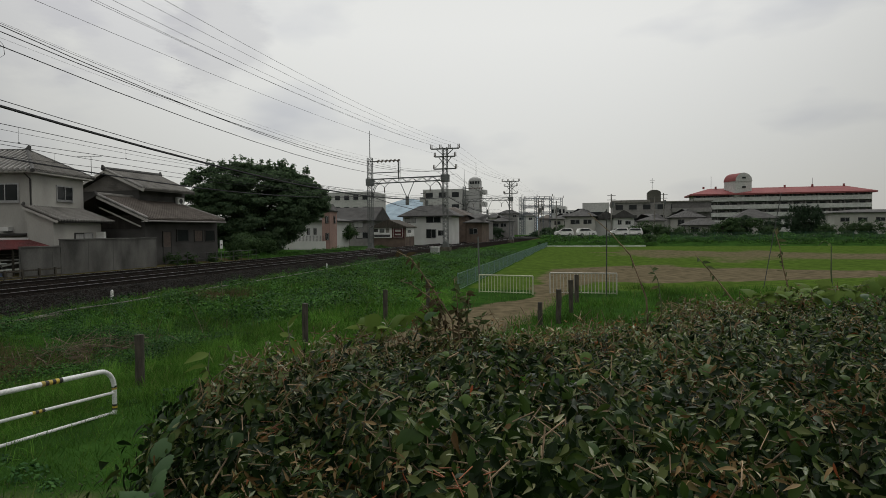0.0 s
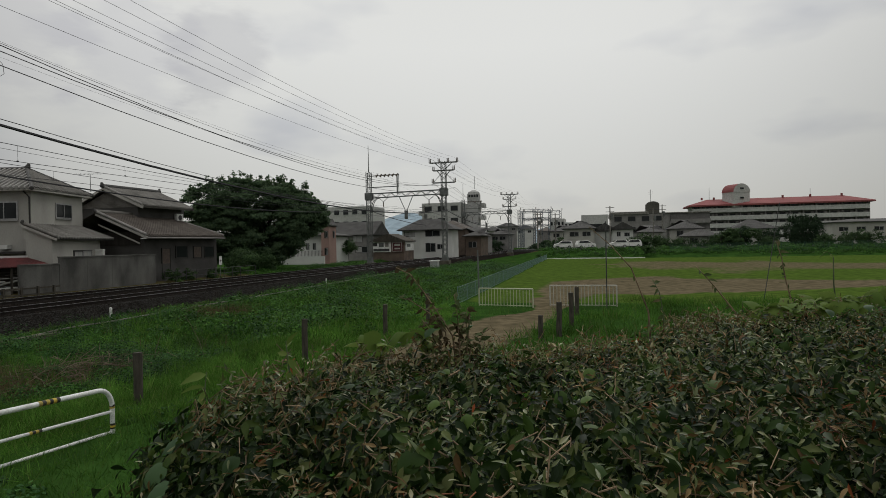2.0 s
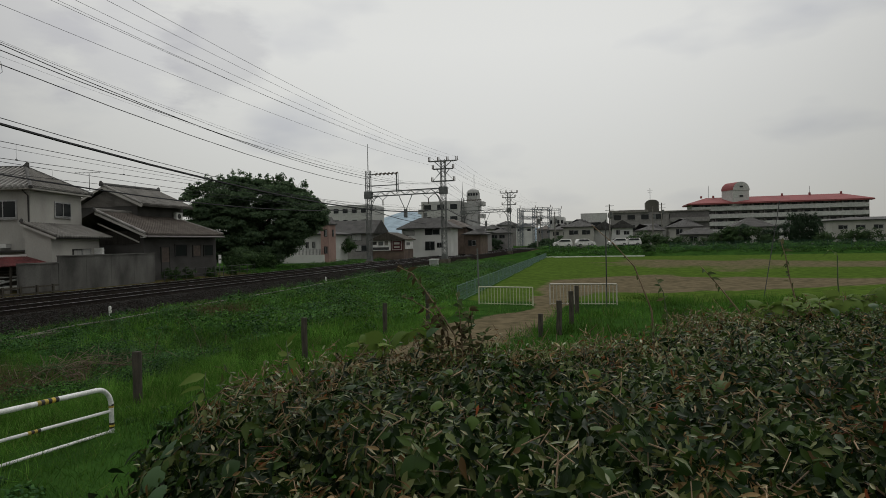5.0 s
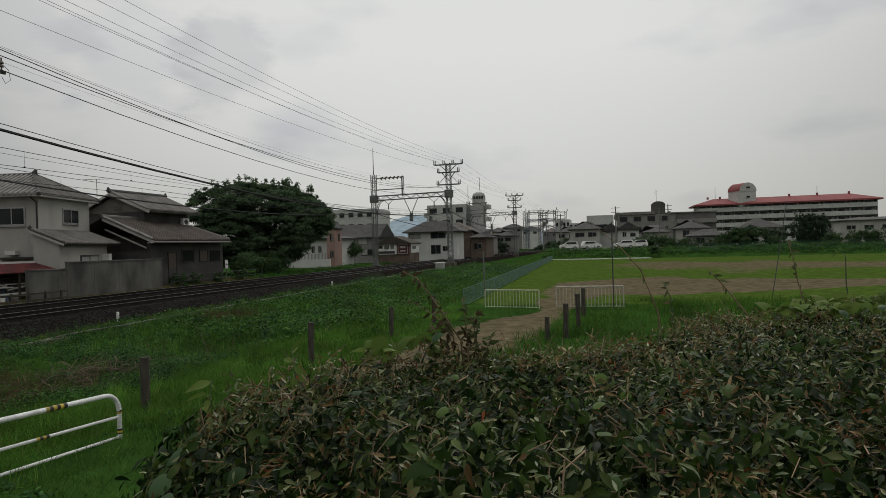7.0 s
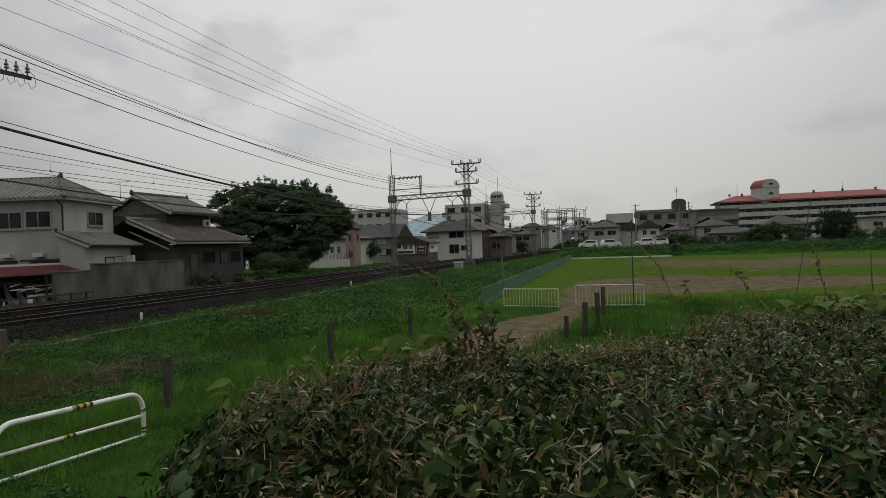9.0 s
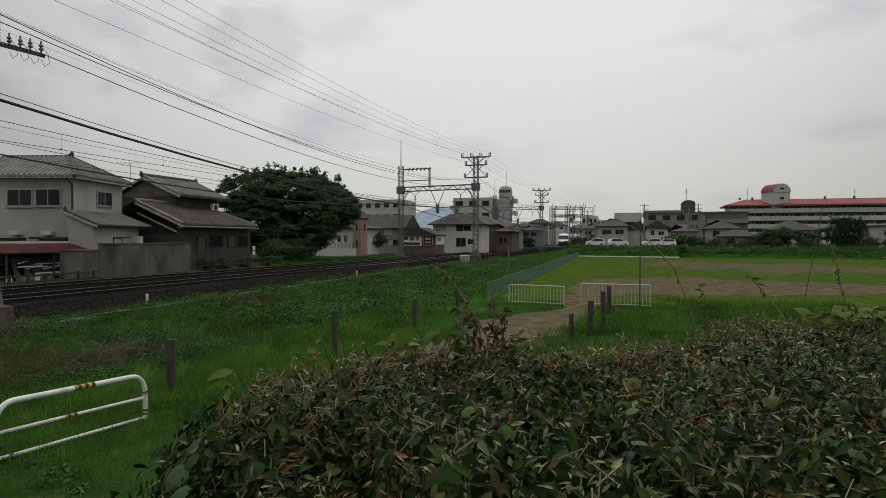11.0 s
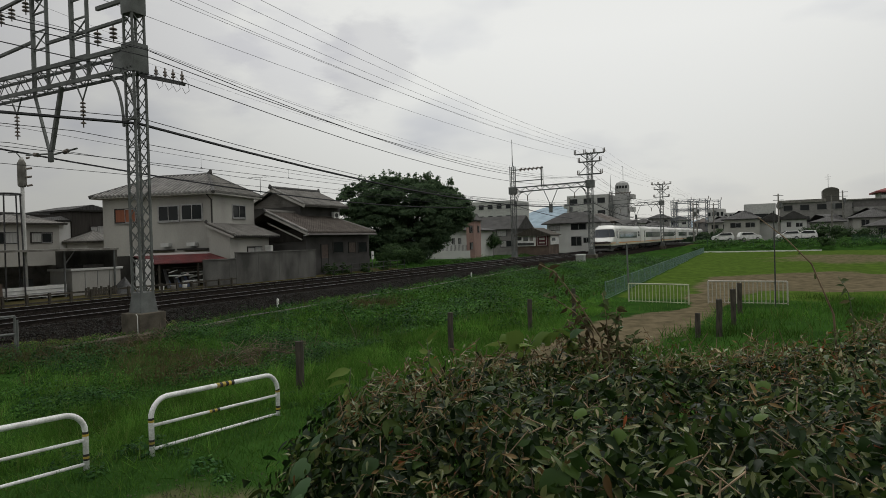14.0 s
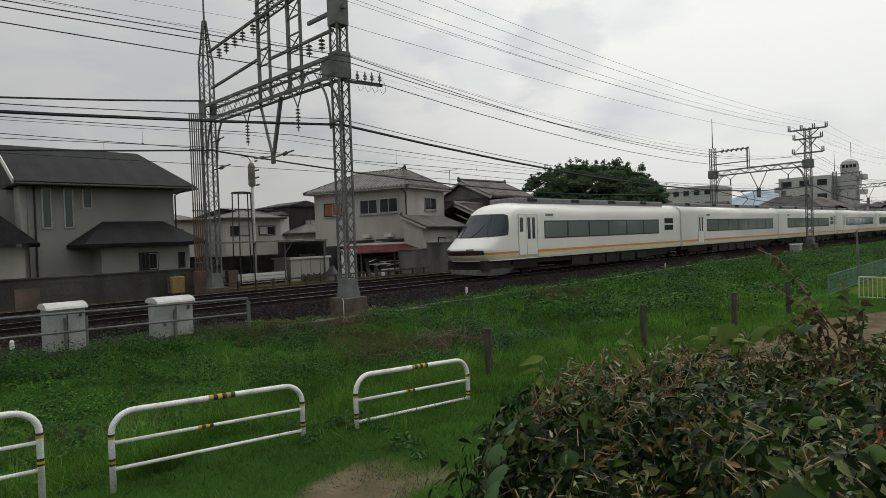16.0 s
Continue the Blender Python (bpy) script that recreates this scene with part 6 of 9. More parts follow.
M["bark"] = material("bark", (0.045, 0.038, 0.032), (0.025, 0.021, 0.018), rough=0.95, scale=4, fine=25, bump=0.5, stretch=(2, 2, 0.5))
M["tree_leaf"] = leafy("tree_leaves", [(0.0, (0.062, 0.102, 0.060)), (0.6, (0.095, 0.148, 0.078)), (1.0, (0.13, 0.19, 0.095))], 0.7, 0.5, 0.08, (0.8, 1.2))
M["bush_leaf"] = leafy("bush_leaves", [(0.0, (0.028, 0.055, 0.022)), (0.7, (0.050, 0.090, 0.034)), (1.0, (0.08, 0.13, 0.045))], 0.6, 0.25)
M["conifer_leaf"] = leafy("conifer_leaves", [(0.0, (0.022, 0.042, 0.024)), (1.0, (0.045, 0.075, 0.038))], 0.6, 0.2)


def tree(name, label, base, height, lobes, leaf, count, mat, trunk=0.3, seed=1, category="tree", group="trees", shape=None, up=0.35, loose=0.16):
    """Tapered trunk, limbs to each lobe, and leaves thick on the shell of every lobe. lobes: centre x, y, z and radii."""
    rng = np.random.default_rng(seed)
    t = thing(name, label, category, base, group=group)
    if trunk:
        top = height * 0.45
        b = Build().tube([(0, 0, -0.3), (0.1, 0.05, top * 0.5), (0.0, 0.1, top), (0.1, 0, height * 0.75)], [trunk * 1.3, trunk, trunk * 0.75, trunk * 0.25], 9)
        part("trunk", b, M["bark"], t, smooth=True)
        for lx, ly, lz, r, rz in lobes[:14]:
            m = (lx * 0.45, ly * 0.45, top * 0.55 + lz * 0.4)
            part("limb", Build().tube([(0, 0.05, top * 0.75), m, (lx, ly, lz)], [trunk * 0.55, trunk * 0.35, trunk * 0.1], 6), M["bark"], t, smooth=True)
    tot = sum(r * r for *_, r, _ in lobes)
    P, N = [], []
    for lx, ly, lz, r, rz in lobes:
        n = int(count * r * r / tot)
        u = rng.normal(size=(n, 3))
        u /= np.linalg.norm(u, axis=1, keepdims=True)
        # clumps: leaves gather round twig ends, with gaps between them
        tw = rng.normal(size=(max(6, n // 45), 3))
        tw /= np.linalg.norm(tw, axis=1, keepdims=True)
        k = rng.integers(0, len(tw), n)
        rad = 0.72 + 0.33 * rng.random((len(tw), 1)) ** 0.7
        c = tw[k] * rad[k]
        p = c + rng.normal(size=(n, 3)) * loose + u * 0.05
        P.append(p * np.array((r, r, rz)) + np.array((lx, ly, lz)))
        N.append(p + u * 0.9 + np.array((0, 0, up)))
    crown = scatter("crown", np.concatenate(P), np.concatenate(N), leaf * (0.6 + 0.8 * rng.random(sum(map(len, P)))), mat, t, rng, shape=shape or (LEAF_V, LEAF_F))
    return t


def random_lobes(seed, n, rx, ry, z0, z1, r):
    rnd = random.Random(seed)
    out = []
    for k in range(n):
        a, f = rnd.uniform(0, 6.28), math.sqrt(rnd.random())
        z = rnd.uniform(z0, z1)
        fall = 1 - 0.35 * max(0, (z - (z0 + z1) / 2) / (z1 - z0 + 0.01)) * 2
        out.append((rx * f * math.cos(a) * fall, ry * f * math.sin(a) * fall, z, rnd.uniform(0.75, 1.2) * r, rnd.uniform(0.6, 0.85) * r))
    return out


def spreading_lobes(seed):
    """A broad crown of flat sprays in tiers, ragged along the top and overhanging on the open side."""
    rnd = random.Random(seed)
    top = ((-6.4, 6.6), (-5.9, 8.0), (-4.3, 8.6), (-1.3, 9.3), (0.5, 8.8), (2.5, 9.0), (4.0, 8.2), (4.9, 7.9), (6.0, 6.5), (6.6, 5.2))
    low = ((-6.4, 1.6), (-3.0, 0.3), (0.0, 0.2), (1.5, 0.5), (3.0, 1.3), (4.7, 2.4), (5.9, 3.6), (6.6, 4.7))
    out = []

    def put(a, d, z, r, flat):
        out.append((a * 0.85 - d * 0.527, a * 0.527 + d * 0.85, z, r, r * flat))

    # inner boughs
    for k in range(50):
        a, d = rnd.uniform(-5.4, 5.1), rnd.uniform(-2.4, 2.2)
        z0, z1 = lerp_table(low, a) + 0.7, lerp_table(top, a) - 1.3
        put(a, d, z0 + (z1 - z0) * rnd.random(), rnd.uniform(0.9, 1.4), 0.6)
    # tiers of sprays on the outside
    for k in range(215):
        a = rnd.uniform(-6.3, 6.4)
        deep = 3.4 * math.sqrt(max(0.05, 1 - (a / 6.9) ** 2))
        z0, z1 = lerp_table(low, a), lerp_table(top, a)
        f = rnd.random()
        d = (-deep if rnd.random() < 0.75 else deep) * math.sqrt(max(0.04, 1 - (2 * f - 0.75) ** 2 * 0.6)) * rnd.uniform(0.8, 1.05)
        put(a, d, z0 + 0.35 + (z1 - z0 - 1.0) * f, rnd.uniform(0.5, 1.0), rnd.uniform(0.26, 0.42))
    # top edge with single upright tips
    for k in range(40):
        a = -6.2 + 12.4 * (k + rnd.random()) / 40
        put(a, rnd.uniform(-1.6, 1.0), lerp_table(top, a) - 0.5 + rnd.uniform(-0.3, 0.3), rnd.uniform(0.4, 0.75), rnd.uniform(0.35, 0.6))
    for a, h in ((-1.3, 0.35), (-0.6, 0.2), (-2.2, 0.1), (2.4, 0.3), (2.7, 0.25), (4.8, 0.45), (5.2, 0.1), (-4.3, 0.25), (-3.2, 0.2), (-5.8, 0.25), (0.4, 0.2), (1.4, 0.15), (3.5, 0.2), (5.9, 0.15), (6.6, -0.2), (6.5, -1.0)):
        put(a, rnd.uniform(-0.8, 0.3), lerp_table(top, a) + h - 0.1, rnd.uniform(0.26, 0.42), rnd.uniform(1.0, 1.5))
    return out


tree("tree", "large spreading dark green broadleaf tree beside the tracks", (-33.6, 54.5, 0), 8.6, spreading_lobes(5), 0.19, 230000, M["tree_leaf"], 0.4, 3, shape=(OVAL_V, OVAL_F), up=0.6, loose=0.21)
tree("bush", "dark shrubs growing at the foot of the tree", (-30.8, 48.0, -0.1), 2.0, random_lobes(4, 12, 1.5, 5.0, 0.4, 1.6, 0.9), 0.13, 12000, M["bush_leaf"], 0, 5, "bush", "bushes")
for k, y in enumerate((36.0, 38.2, 41.0, 43.6)):
    tree("bush", "low garden shrub in front of the dark house", (-28.9, y, -0.1), 1.0, random_lobes(110 + k, 5, 0.3, 0.8, 0.2, 0.7, 0.42), 0.09, 1500, M["bush_leaf"], 0, 120 + k, "bush", "garden shrubs")
gf = thing("garden_fence", "low dark railing in front of the dark house", "fence", (-28.5, 0, 0))
for k in range(11):
    part("fence_post", Build().tube([(0, 34.9 + k * 1.1, -0.4), (0, 34.9 + k * 1.1, 0.75)], 0.025, 6), M["steel_dark"], gf)
for z in (0.3, 0.7):
    part("rail", Build().tube([(0, 34.9, z), (0, 45.9, z)], 0.018, 6), M["steel_dark"], gf)
sg = thing("track_sign", "small white trackside sign on a thin post", "sign", (-28.2, 40.6, 0))
part("post", Build().tube([(0, 0, -0.4), (0, 0, 1.0)], 0.025, 6), M["steel"], sg)
part("plate", Build().box(0.026, 0.04, -0.17, 0.17, 0.95, 1.6), M["white"], sg, "white sign plate")
part("sign_mark", Build().box(0.04, 0.046, -0.1, 0.1, 1.2, 1.32), M["steel_dark"], sg)
tree("bush", "round green shrub beside the gabled house", (-34.2, 78.0, 0.3), 3.0, random_lobes(6, 5, 1.2, 1.2, 1.0, 2.2, 1.2), 0.2, 3500, M["bush_leaf"], 0.1, 7, "bush", "bushes")


# ---- buildings further along the line ----
plain_house("house", "pink rendered narrow house beside the line", -34.15, -33.05, 70.0, 72.0, 4.6, 5.5, "pink", "darktiles", "y", hip=(0, 0), over=0.15, base=0.2, wins=(("s", -33.7, 3.0, 0.45, 0.9, "glass"), ("e", 71.0, 3.0, 0.5, 0.9, "glass"), ("s", -33.7, 0.9, 0.45, 0.9, "glass")))
plain_house("house", "white rendered house with small windows", -40.5, -34.05, 70.6, 78.0, 3.4, 4.4, "plaster2", "darktiles", "x", base=0.2, wins=(("s", -36.5, 1.6, 0.4, 0.8, "glass"), ("s", -35.6, 1.6, 0.4, 0.8, "glass")))
plain_house("house", "grey house with a steep dark gable roof", -39.5, -32.9, 84.0, 90.0, 3.5, 5.5, "aptgrey", "darktiles", "x", hip=(0, 0), base=0.3, wins=(("s", -36.0, 2.4, 1.6, 1.0, ("curtain", "curtain")), ("s", -35.5, 0.8, 2.0, 1.0, ("curtain", "glass"))))
w = thing("garden_wall", "pale low garden wall with a dark railing", "wall", (0, 68.5, 0))
part("wall_body", Build().box(-38.5, -33.0, -0.1, 0.1, -0.3, 1.0), M["plaster2"], w)
for k in range(28):
    part("baluster", Build().box(-38.4 + k * 0.19, -38.37 + k * 0.19, -0.02, 0.02, 1.0, 1.7), M["steel_dark"], w)


def sign_shed():
    """Brown shed with advertising boards on its gable."""
    t = thing("shed", "brown board shed with large white and red advertising boards", "shed", (0, 79.0, 0.3))
    part("wall", Build().box(-30.95, -26.3, 0, 4.2, -0.3, 2.45), M["brownwall"], t)
    b = Build()
    hip_roof(b, -31.2, -26.0, -0.3, 4.5, 2.45, 1.0, "y", hip=(0, 0))
    b.face(((-30.95, -0.01, 2.45), (-26.3, -0.01, 2.45), (-28.6, -0.01, 3.35)))
    part("roof", b, M["post"], t, "dark brown gable roof")
    s = part("white_board", Build().box(-30.85, -28.15, -0.1, -0.03, 0.95, 2.4), M["white"], t, "white board with dark lettering bars")
    for x0, x1, z0, z1, m in ((-30.75, -30.15, 1.75, 2.2, "black"), (-29.9, -29.2, 1.65, 2.2, "steel"), (-30.7, -28.4, 1.05, 1.4, "steel_dark"), (-29.0, -28.5, 1.65, 2.25, "concrete")):
        part("sign_mark", Build().box(x0, x1, -0.115, -0.1, z0, z1), M[m], s)
    r = part("red_board", Build().box(-28.1, -26.4, -0.13, -0.1, 0.9, 2.4), M["maroon"], t, "dark red board with a pale border")
    for x0, x1, z0, z1 in ((-27.95, -26.55, 2.22, 2.30), (-27.95, -26.55, 1.0, 1.08), (-27.95, -27.87, 1.08, 2.22), (-26.63, -26.55, 1.08, 2.22), (-27.65, -26.85, 1.75, 2.05), (-27.65, -26.85, 1.3, 1.5)):
        part("sign_mark", Build().box(x0, x1, -0.145, -0.13, z0, z1), M["plaster"], r)
    s2 = part("white_board", Build().box(-26.27, -26.2, 0.4, 3.9, 1.1, 2.4), M["white"], t)
    part("sign_mark", Build().box(-26.2, -26.185, 0.9, 2.4, 1.6, 2.0), M["steel"], s2)
    return t


M["maroon"] = material("maroon_board", (0.085, 0.022, 0.025), (0.06, 0.016, 0.018), rough=0.5)
sign_shed()
plain_house("house", "two-storey pale house with a dark hipped roof by the line", -30.9, -22.9, 92.0, 96.5, 4.2, 5.9, "plaster2", "darktiles", "x", base=0.3, over=0.7, wins=(("s", -27.1, 3.1, 2.4, 0.95, "glass"), ("s", -30.6, 3.1, 1.8, 0.8, "curtain"), ("s", -27.1, 0.7, 1.6, 1.4, "glass"), ("s", -25.2, 1.1, 1.0, 0.8, "glass")))
plain_house("house", "dark low house with a tile roof beside the track", -22.4, -18.6 - 1.2, 99.5, 106, 3.2, 4.6, "brownwall", "darktiles", "x", base=0.3, wins=(("s", -21.9, 1.2, 1.4, 1.0, "glass"),))
plain_house("house", "brown house with layered tile roofs", -29.5, -23.5, 104, 112, 4.4, 6.0, "brownwall", "browntiles", "y", base=0.4, wins=(("s", -27.5, 2.2, 1.8, 1.0, "curtain"),))
plain_house("house", "long low grey building with a flat tile roof", -36, -24.5, 128, 136, 3.8, 4.6, "aptgrey", "darktiles", "x", base=0.5)
plain_house("house", "grey building beside the feeder frames", -37.5, -29.5, 150, 158, 5.2, 5.6, "aptgrey", "darktiles", "x", base=0.5)


def slab(name, label, x0, x1, y0, y1, z0, floors, floor_h, wall, recess, bays, balcony=True, turn=0.0, windows=False):
    """A block of flats: floor by floor parapets, panels coloured as shaded recesses, and doors or windows on the face
    towards the field.
    """
    t = thing(name, label, "apartment building", (x0, y0, z0), turn)
    w, d, h = x1 - x0, y1 - y0, floors * floor_h
    part("body", Build().box(0, w, 0.0, d, -1.5, h), M[wall], t)
    for k in range(floors):
        z = k * floor_h
        if balcony:
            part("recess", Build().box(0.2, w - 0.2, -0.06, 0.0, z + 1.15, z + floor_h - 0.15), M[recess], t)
            part("parapet", Build().box(0, w, -1.3, -1.15, z + 0.05, z + 1.4).box(0, w, -1.3, -0.0, z - 0.05, z + 0.05), M[wall], t)
            for i in range(bays):
                x = w * (i + 0.5) / bays
                pw = part("window", Build().box(x - w / bays * 0.3, x + w / bays * 0.12, -0.1, -0.06, z + 0.25, z + 2.05), M["glass"], t)
                part("door", Build().box(x + w / bays * 0.2, x + w / bays * 0.38, -0.1, -0.06, z + 0.1, z + 2.05), M["aptgrey"], t)
        else:
            for i in range(bays):
                x = w * (i + 0.5) / bays
                part("window", Build().box(x - w / bays * 0.27, x + w / bays * 0.27, -0.04, 0.0, z + 0.9, z + 2.1), M["glass"], t)
                part("sill", Build().box(x - w / bays * 0.3, x + w / bays * 0.3, -0.12, 0.0, z + 0.8, z + 0.9), M[wall], t)
    if balcony:
        for i in range(bays + 1):
            x = w * i / bays
            part("divider", Build().box(x - 0.06, x + 0.06, -1.28, -0.02, 0, h), M["aptgrey"], t)
    return t


def red_roof_flats():
    t = slab("apartment_building", "long five-storey apartment block with a red roof and balconies", 29.5, 83.5, 230, 241, 0.8, 5, 2.62, "apt", "aptshade", 14)
    b = Build()
    hip_roof(b, -1.5, 55.5, -1.9, 12.5, 13.1, 2.2, "x", thick=0.5)
    part("roof", b, M["redroof"], t, "faded red sheet roof")
    tw = part("stair_tower", Build().box(-3.2, 3.2, -2.6, 3.2, 12.0, 17.4), M["apt"], t, "pale stair tower with a red barrel roof", at=pose(14.8, 2.0, 0, 0, 0, 28))
    b = Build()
    pts = [(3.35 * math.cos(a), 2.9 * math.sin(a)) for a in (math.pi * i / 12 for i in range(13))]
    ring = lambda y: [(x, y, 17.3 + z) for x, z in pts]
    for p, q in zip(range(12), range(1, 13)):
        a, c = ring(-2.75), ring(3.3)
        b.face((a[p], a[q], c[q], c[p]))
    part("barrel_roof", b, M["redroof"], tw)
    part("tower_front", (lambda f: (f.face(tuple(ring(-2.74))), f)[1])(Build()), M["apt"], tw)
    for z in (15.0, 18.2):
        part("tower_window", Build().box(-0.7, 0.7, -2.8, -2.74, z, z + 0.6), M["glass"], tw)
    for x in (4, 8, 30, 38.5, 48):
        part("roof_vent", Build().tube([(x, 5, 15.2), (x, 5, 16.0)], 0.35, 8), M["redroof"], t)
    for x, z in ((6.5, 19.5), (38.5, 18.2)):
        part("aerial", Build().tube([(x, 5, 15), (x, 5, z)], 0.06, 5), M["steel"], t)


red_roof_flats()


M["towerdark"] = material("dark_tower", (0.115, 0.11, 0.095), (0.085, 0.08, 0.07), rough=0.85, scale=0.3, fine=4, bump=0)


def grey_flats():
    t = slab("apartment_building", "grey four-storey flats with a brown stair tower", 1.6, 24.5, 160, 170, 0.8, 3, 2.62, "aptgrey", "aptshade", 7, balcony=False)
    part("roof_slab", Build().box(-0.4, 9.0, -0.4, 10.3, 7.86, 8.5).box(11.5, 23.3, -0.4, 10.3, 7.86, 8.1), M["concrete"], t, "pale flat roof edge")
    part("rounded_edge", Build().tube([(0, -0.3, 7.6), (0, 10.2, 7.6)], 0.7, 12), M["aptgrey"], t)
    tw = part("stair_tower", Build().box(8.4, 11.5, 0.05, 4.0, 7.5, 10.2), M["towerdark"], t, "dark stair tower")
    b = Build()
    arc = [(9.95 + 1.56 * math.cos(a), 10.15 + 0.8 * math.sin(a)) for a in (math.pi * i / 12 for i in range(13))]
    for (xa, za), (xb, zb) in zip(arc, arc[1:]):
        b.face(((xa, 0.0, za), (xb, 0.0, zb), (xb, 4.05, zb), (xa, 4.05, za)))
    b.face([(x, 0.0, z) for x, z in arc])
    b.face([(x, 4.05, z) for x, z in reversed(arc)])
    part("barrel_roof", b, M["towerdark"], tw)
    for k in range(3):
        part("balcony", Build().box(14.0, 23.0, -1.2, 0, 0.1 + k * 2.62, 1.1 + k * 2.62), M["aptgrey"], t)
        # flat dark panel painted as the shade above the balcony
        part("recess", Build().box(14.0, 23.0, -0.08, -0.04, 1.1 + k * 2.62, 2.5 + k * 2.62), M["aptshade"], t)
    part("aerial", Build().tube([(9.6, 2, 10.5), (9.6, 2, 14.0)], 0.05, 5).bar((9.0, 2, 13.4), (10.2, 2, 13.4), 0.05).bar((9.1, 2, 12.9), (10.1, 2, 12.9), 0.05), M["steel"], t)


grey_flats()


M["apttower"] = material("tower_grey", (0.44, 0.44, 0.43), (0.37, 0.37, 0.36), rough=0.9, scale=0.15, fine=2, bump=0)


def tower_flats():
    t = slab("apartment_building", "white apartment block with a round-topped stair tower", -42.0, -32.5, 140, 158, 0.5, 4, 2.85, "apt", "aptshade", 3, balcony=False)
    for k in range(4):
        for i in range(6):
            part("window", Build().box(9.5, 9.54, 1.2 + i * 2.9, 2.6 + i * 2.9, k * 2.85 + 0.9, k * 2.85 + 2.1), M["glass"], t)
        part("balcony", Build().box(-1.0, 0, 0.5, 5, k * 2.85 + 0.1, k * 2.85 + 1.1), M["apt"], t)
    tw = part("stair_tower", Build().box(11.2, 13.7, -0.5, 2.6, -0.5, 13.2), M["apttower"], t, "grey stair tower")
    b = Build()
    b.tube([(12.45, 1.05, 13.2), (12.45, 1.05, 13.7), (12.45, 1.05, 14.15)], [1.45, 1.3, 0.4], 16)
    part("cap", b, M["apttower"], tw)
    for k in range(4):
        part("tower_window", Build().box(11.5 + k * 0.62, 11.95 + k * 0.62, -0.55, -0.5, 12.4, 13.0), M["glass"], tw)
    for k in range(4):
        part("balcony", Build().box(14.1, 15.0, 0, 3, 1.5 + k * 2.85, 2.5 + k * 2.85), M["apt"], tw)
    part("rear_block", Build().box(9.5, 11.4, 1.5, 8, -0.5, 11.0), M["apt"], t)
    part("aerial", Build().tube([(12.6, 1.5, 14.5), (12.6, 1.5, 17.5)], 0.05, 5), M["steel"], t)


tower_flats()
slab("apartment_building", "white four-storey block far behind the tree", -75, -59.5, 150, 162, 0.5, 4, 3.0, "apt", "aptshade", 6, balcony=False)
slab("warehouse", "large white windowless building in the distance", -7.2, 1.0, 200, 215, 0.5, 2, 5.0, "apt", "aptshade", 1, balcony=False)
slab("office_building", "pale office block in the distance", -17.5, -12.8, 205, 215, 0.5, 3, 3.1, "apt", "aptshade", 4, balcony=False)
slab("office_building", "low pale block in the distance", -12.7, -7.3, 200, 215, 0.5, 3, 2.6, "apt", "aptshade", 4, balcony=False)
plain_house("house", "cream two-storey house with a tiered tile roof", -7.9, -2.0, 125, 132, 4.0, 5.6, "plaster", "darktiles", "x", base=0.8, wins=(("s", -6.8, 2.4, 1.8, 0.9, "glass"), ("s", -4.3, 2.4, 1.6, 0.9, "glass")))
plain_house("house", "white gabled house with a dark roof", 1.4, 5.2, 122, 130, 3.6, 5.0, "plaster2", "darktiles", "y", hip=(0, 0), base=0.8, wins=(("s", 2.2, 2.2, 0.7, 0.9, "glass"), ("s", 3.6, 2.2, 1.0, 0.7, "glass")))
plain_house("house", "white house with a brown gable roof", -2.2, 2.2, 127, 134, 3.4, 5.0, "plaster2", "darktiles", "y", hip=(0, 0), base=0.8)
plain_house("house", "small grey house with tile roofs", 6.3, 11.0, 128, 136, 3.0, 4.4, "plaster", "darktiles", "x", base=0.8, wins=(("s", 7.5, 1.0, 1.6, 1.0, "glass"),))
plain_house("house", "old grey house with a broad tile roof", 12.2, 18.0, 126, 133, 3.5, 5.2, "plaster", "darktiles", "x", base=0.8, wins=(("s", 13.4, 2.0, 1.2, 1.1, "glass"),))
plain_house("house", "low front wing with a tile roof", 14.0, 20.0, 120, 125, 2.0, 3.2, "plaster", "darktiles", "x", base=0.8, over=0.7, wins=(("s", 15.0, 0.6, 1.4, 1.0, "glass"), ("s", 18.0, 0.6, 1.0, 1.0, "curtain")))
plain_house("house", "low grey house with a wide tile roof", 26.0, 34.0, 140, 147, 3.4, 5.4, "plaster", "darktiles", "x", base=0.8)
plain_house("house", "beige building at the edge of the field", 43.0, 60.0, 135, 143, 4.2, 4.8, "plaster", "darktiles", "x", base=0.8, wins=(("s", 44.0, 2.4, 1.6, 0.8, "glass"), ("s", 47.0, 2.4, 1.6, 0.8, "glass"), ("s", 50.0, 2.4, 1.6, 0.8, "glass")))
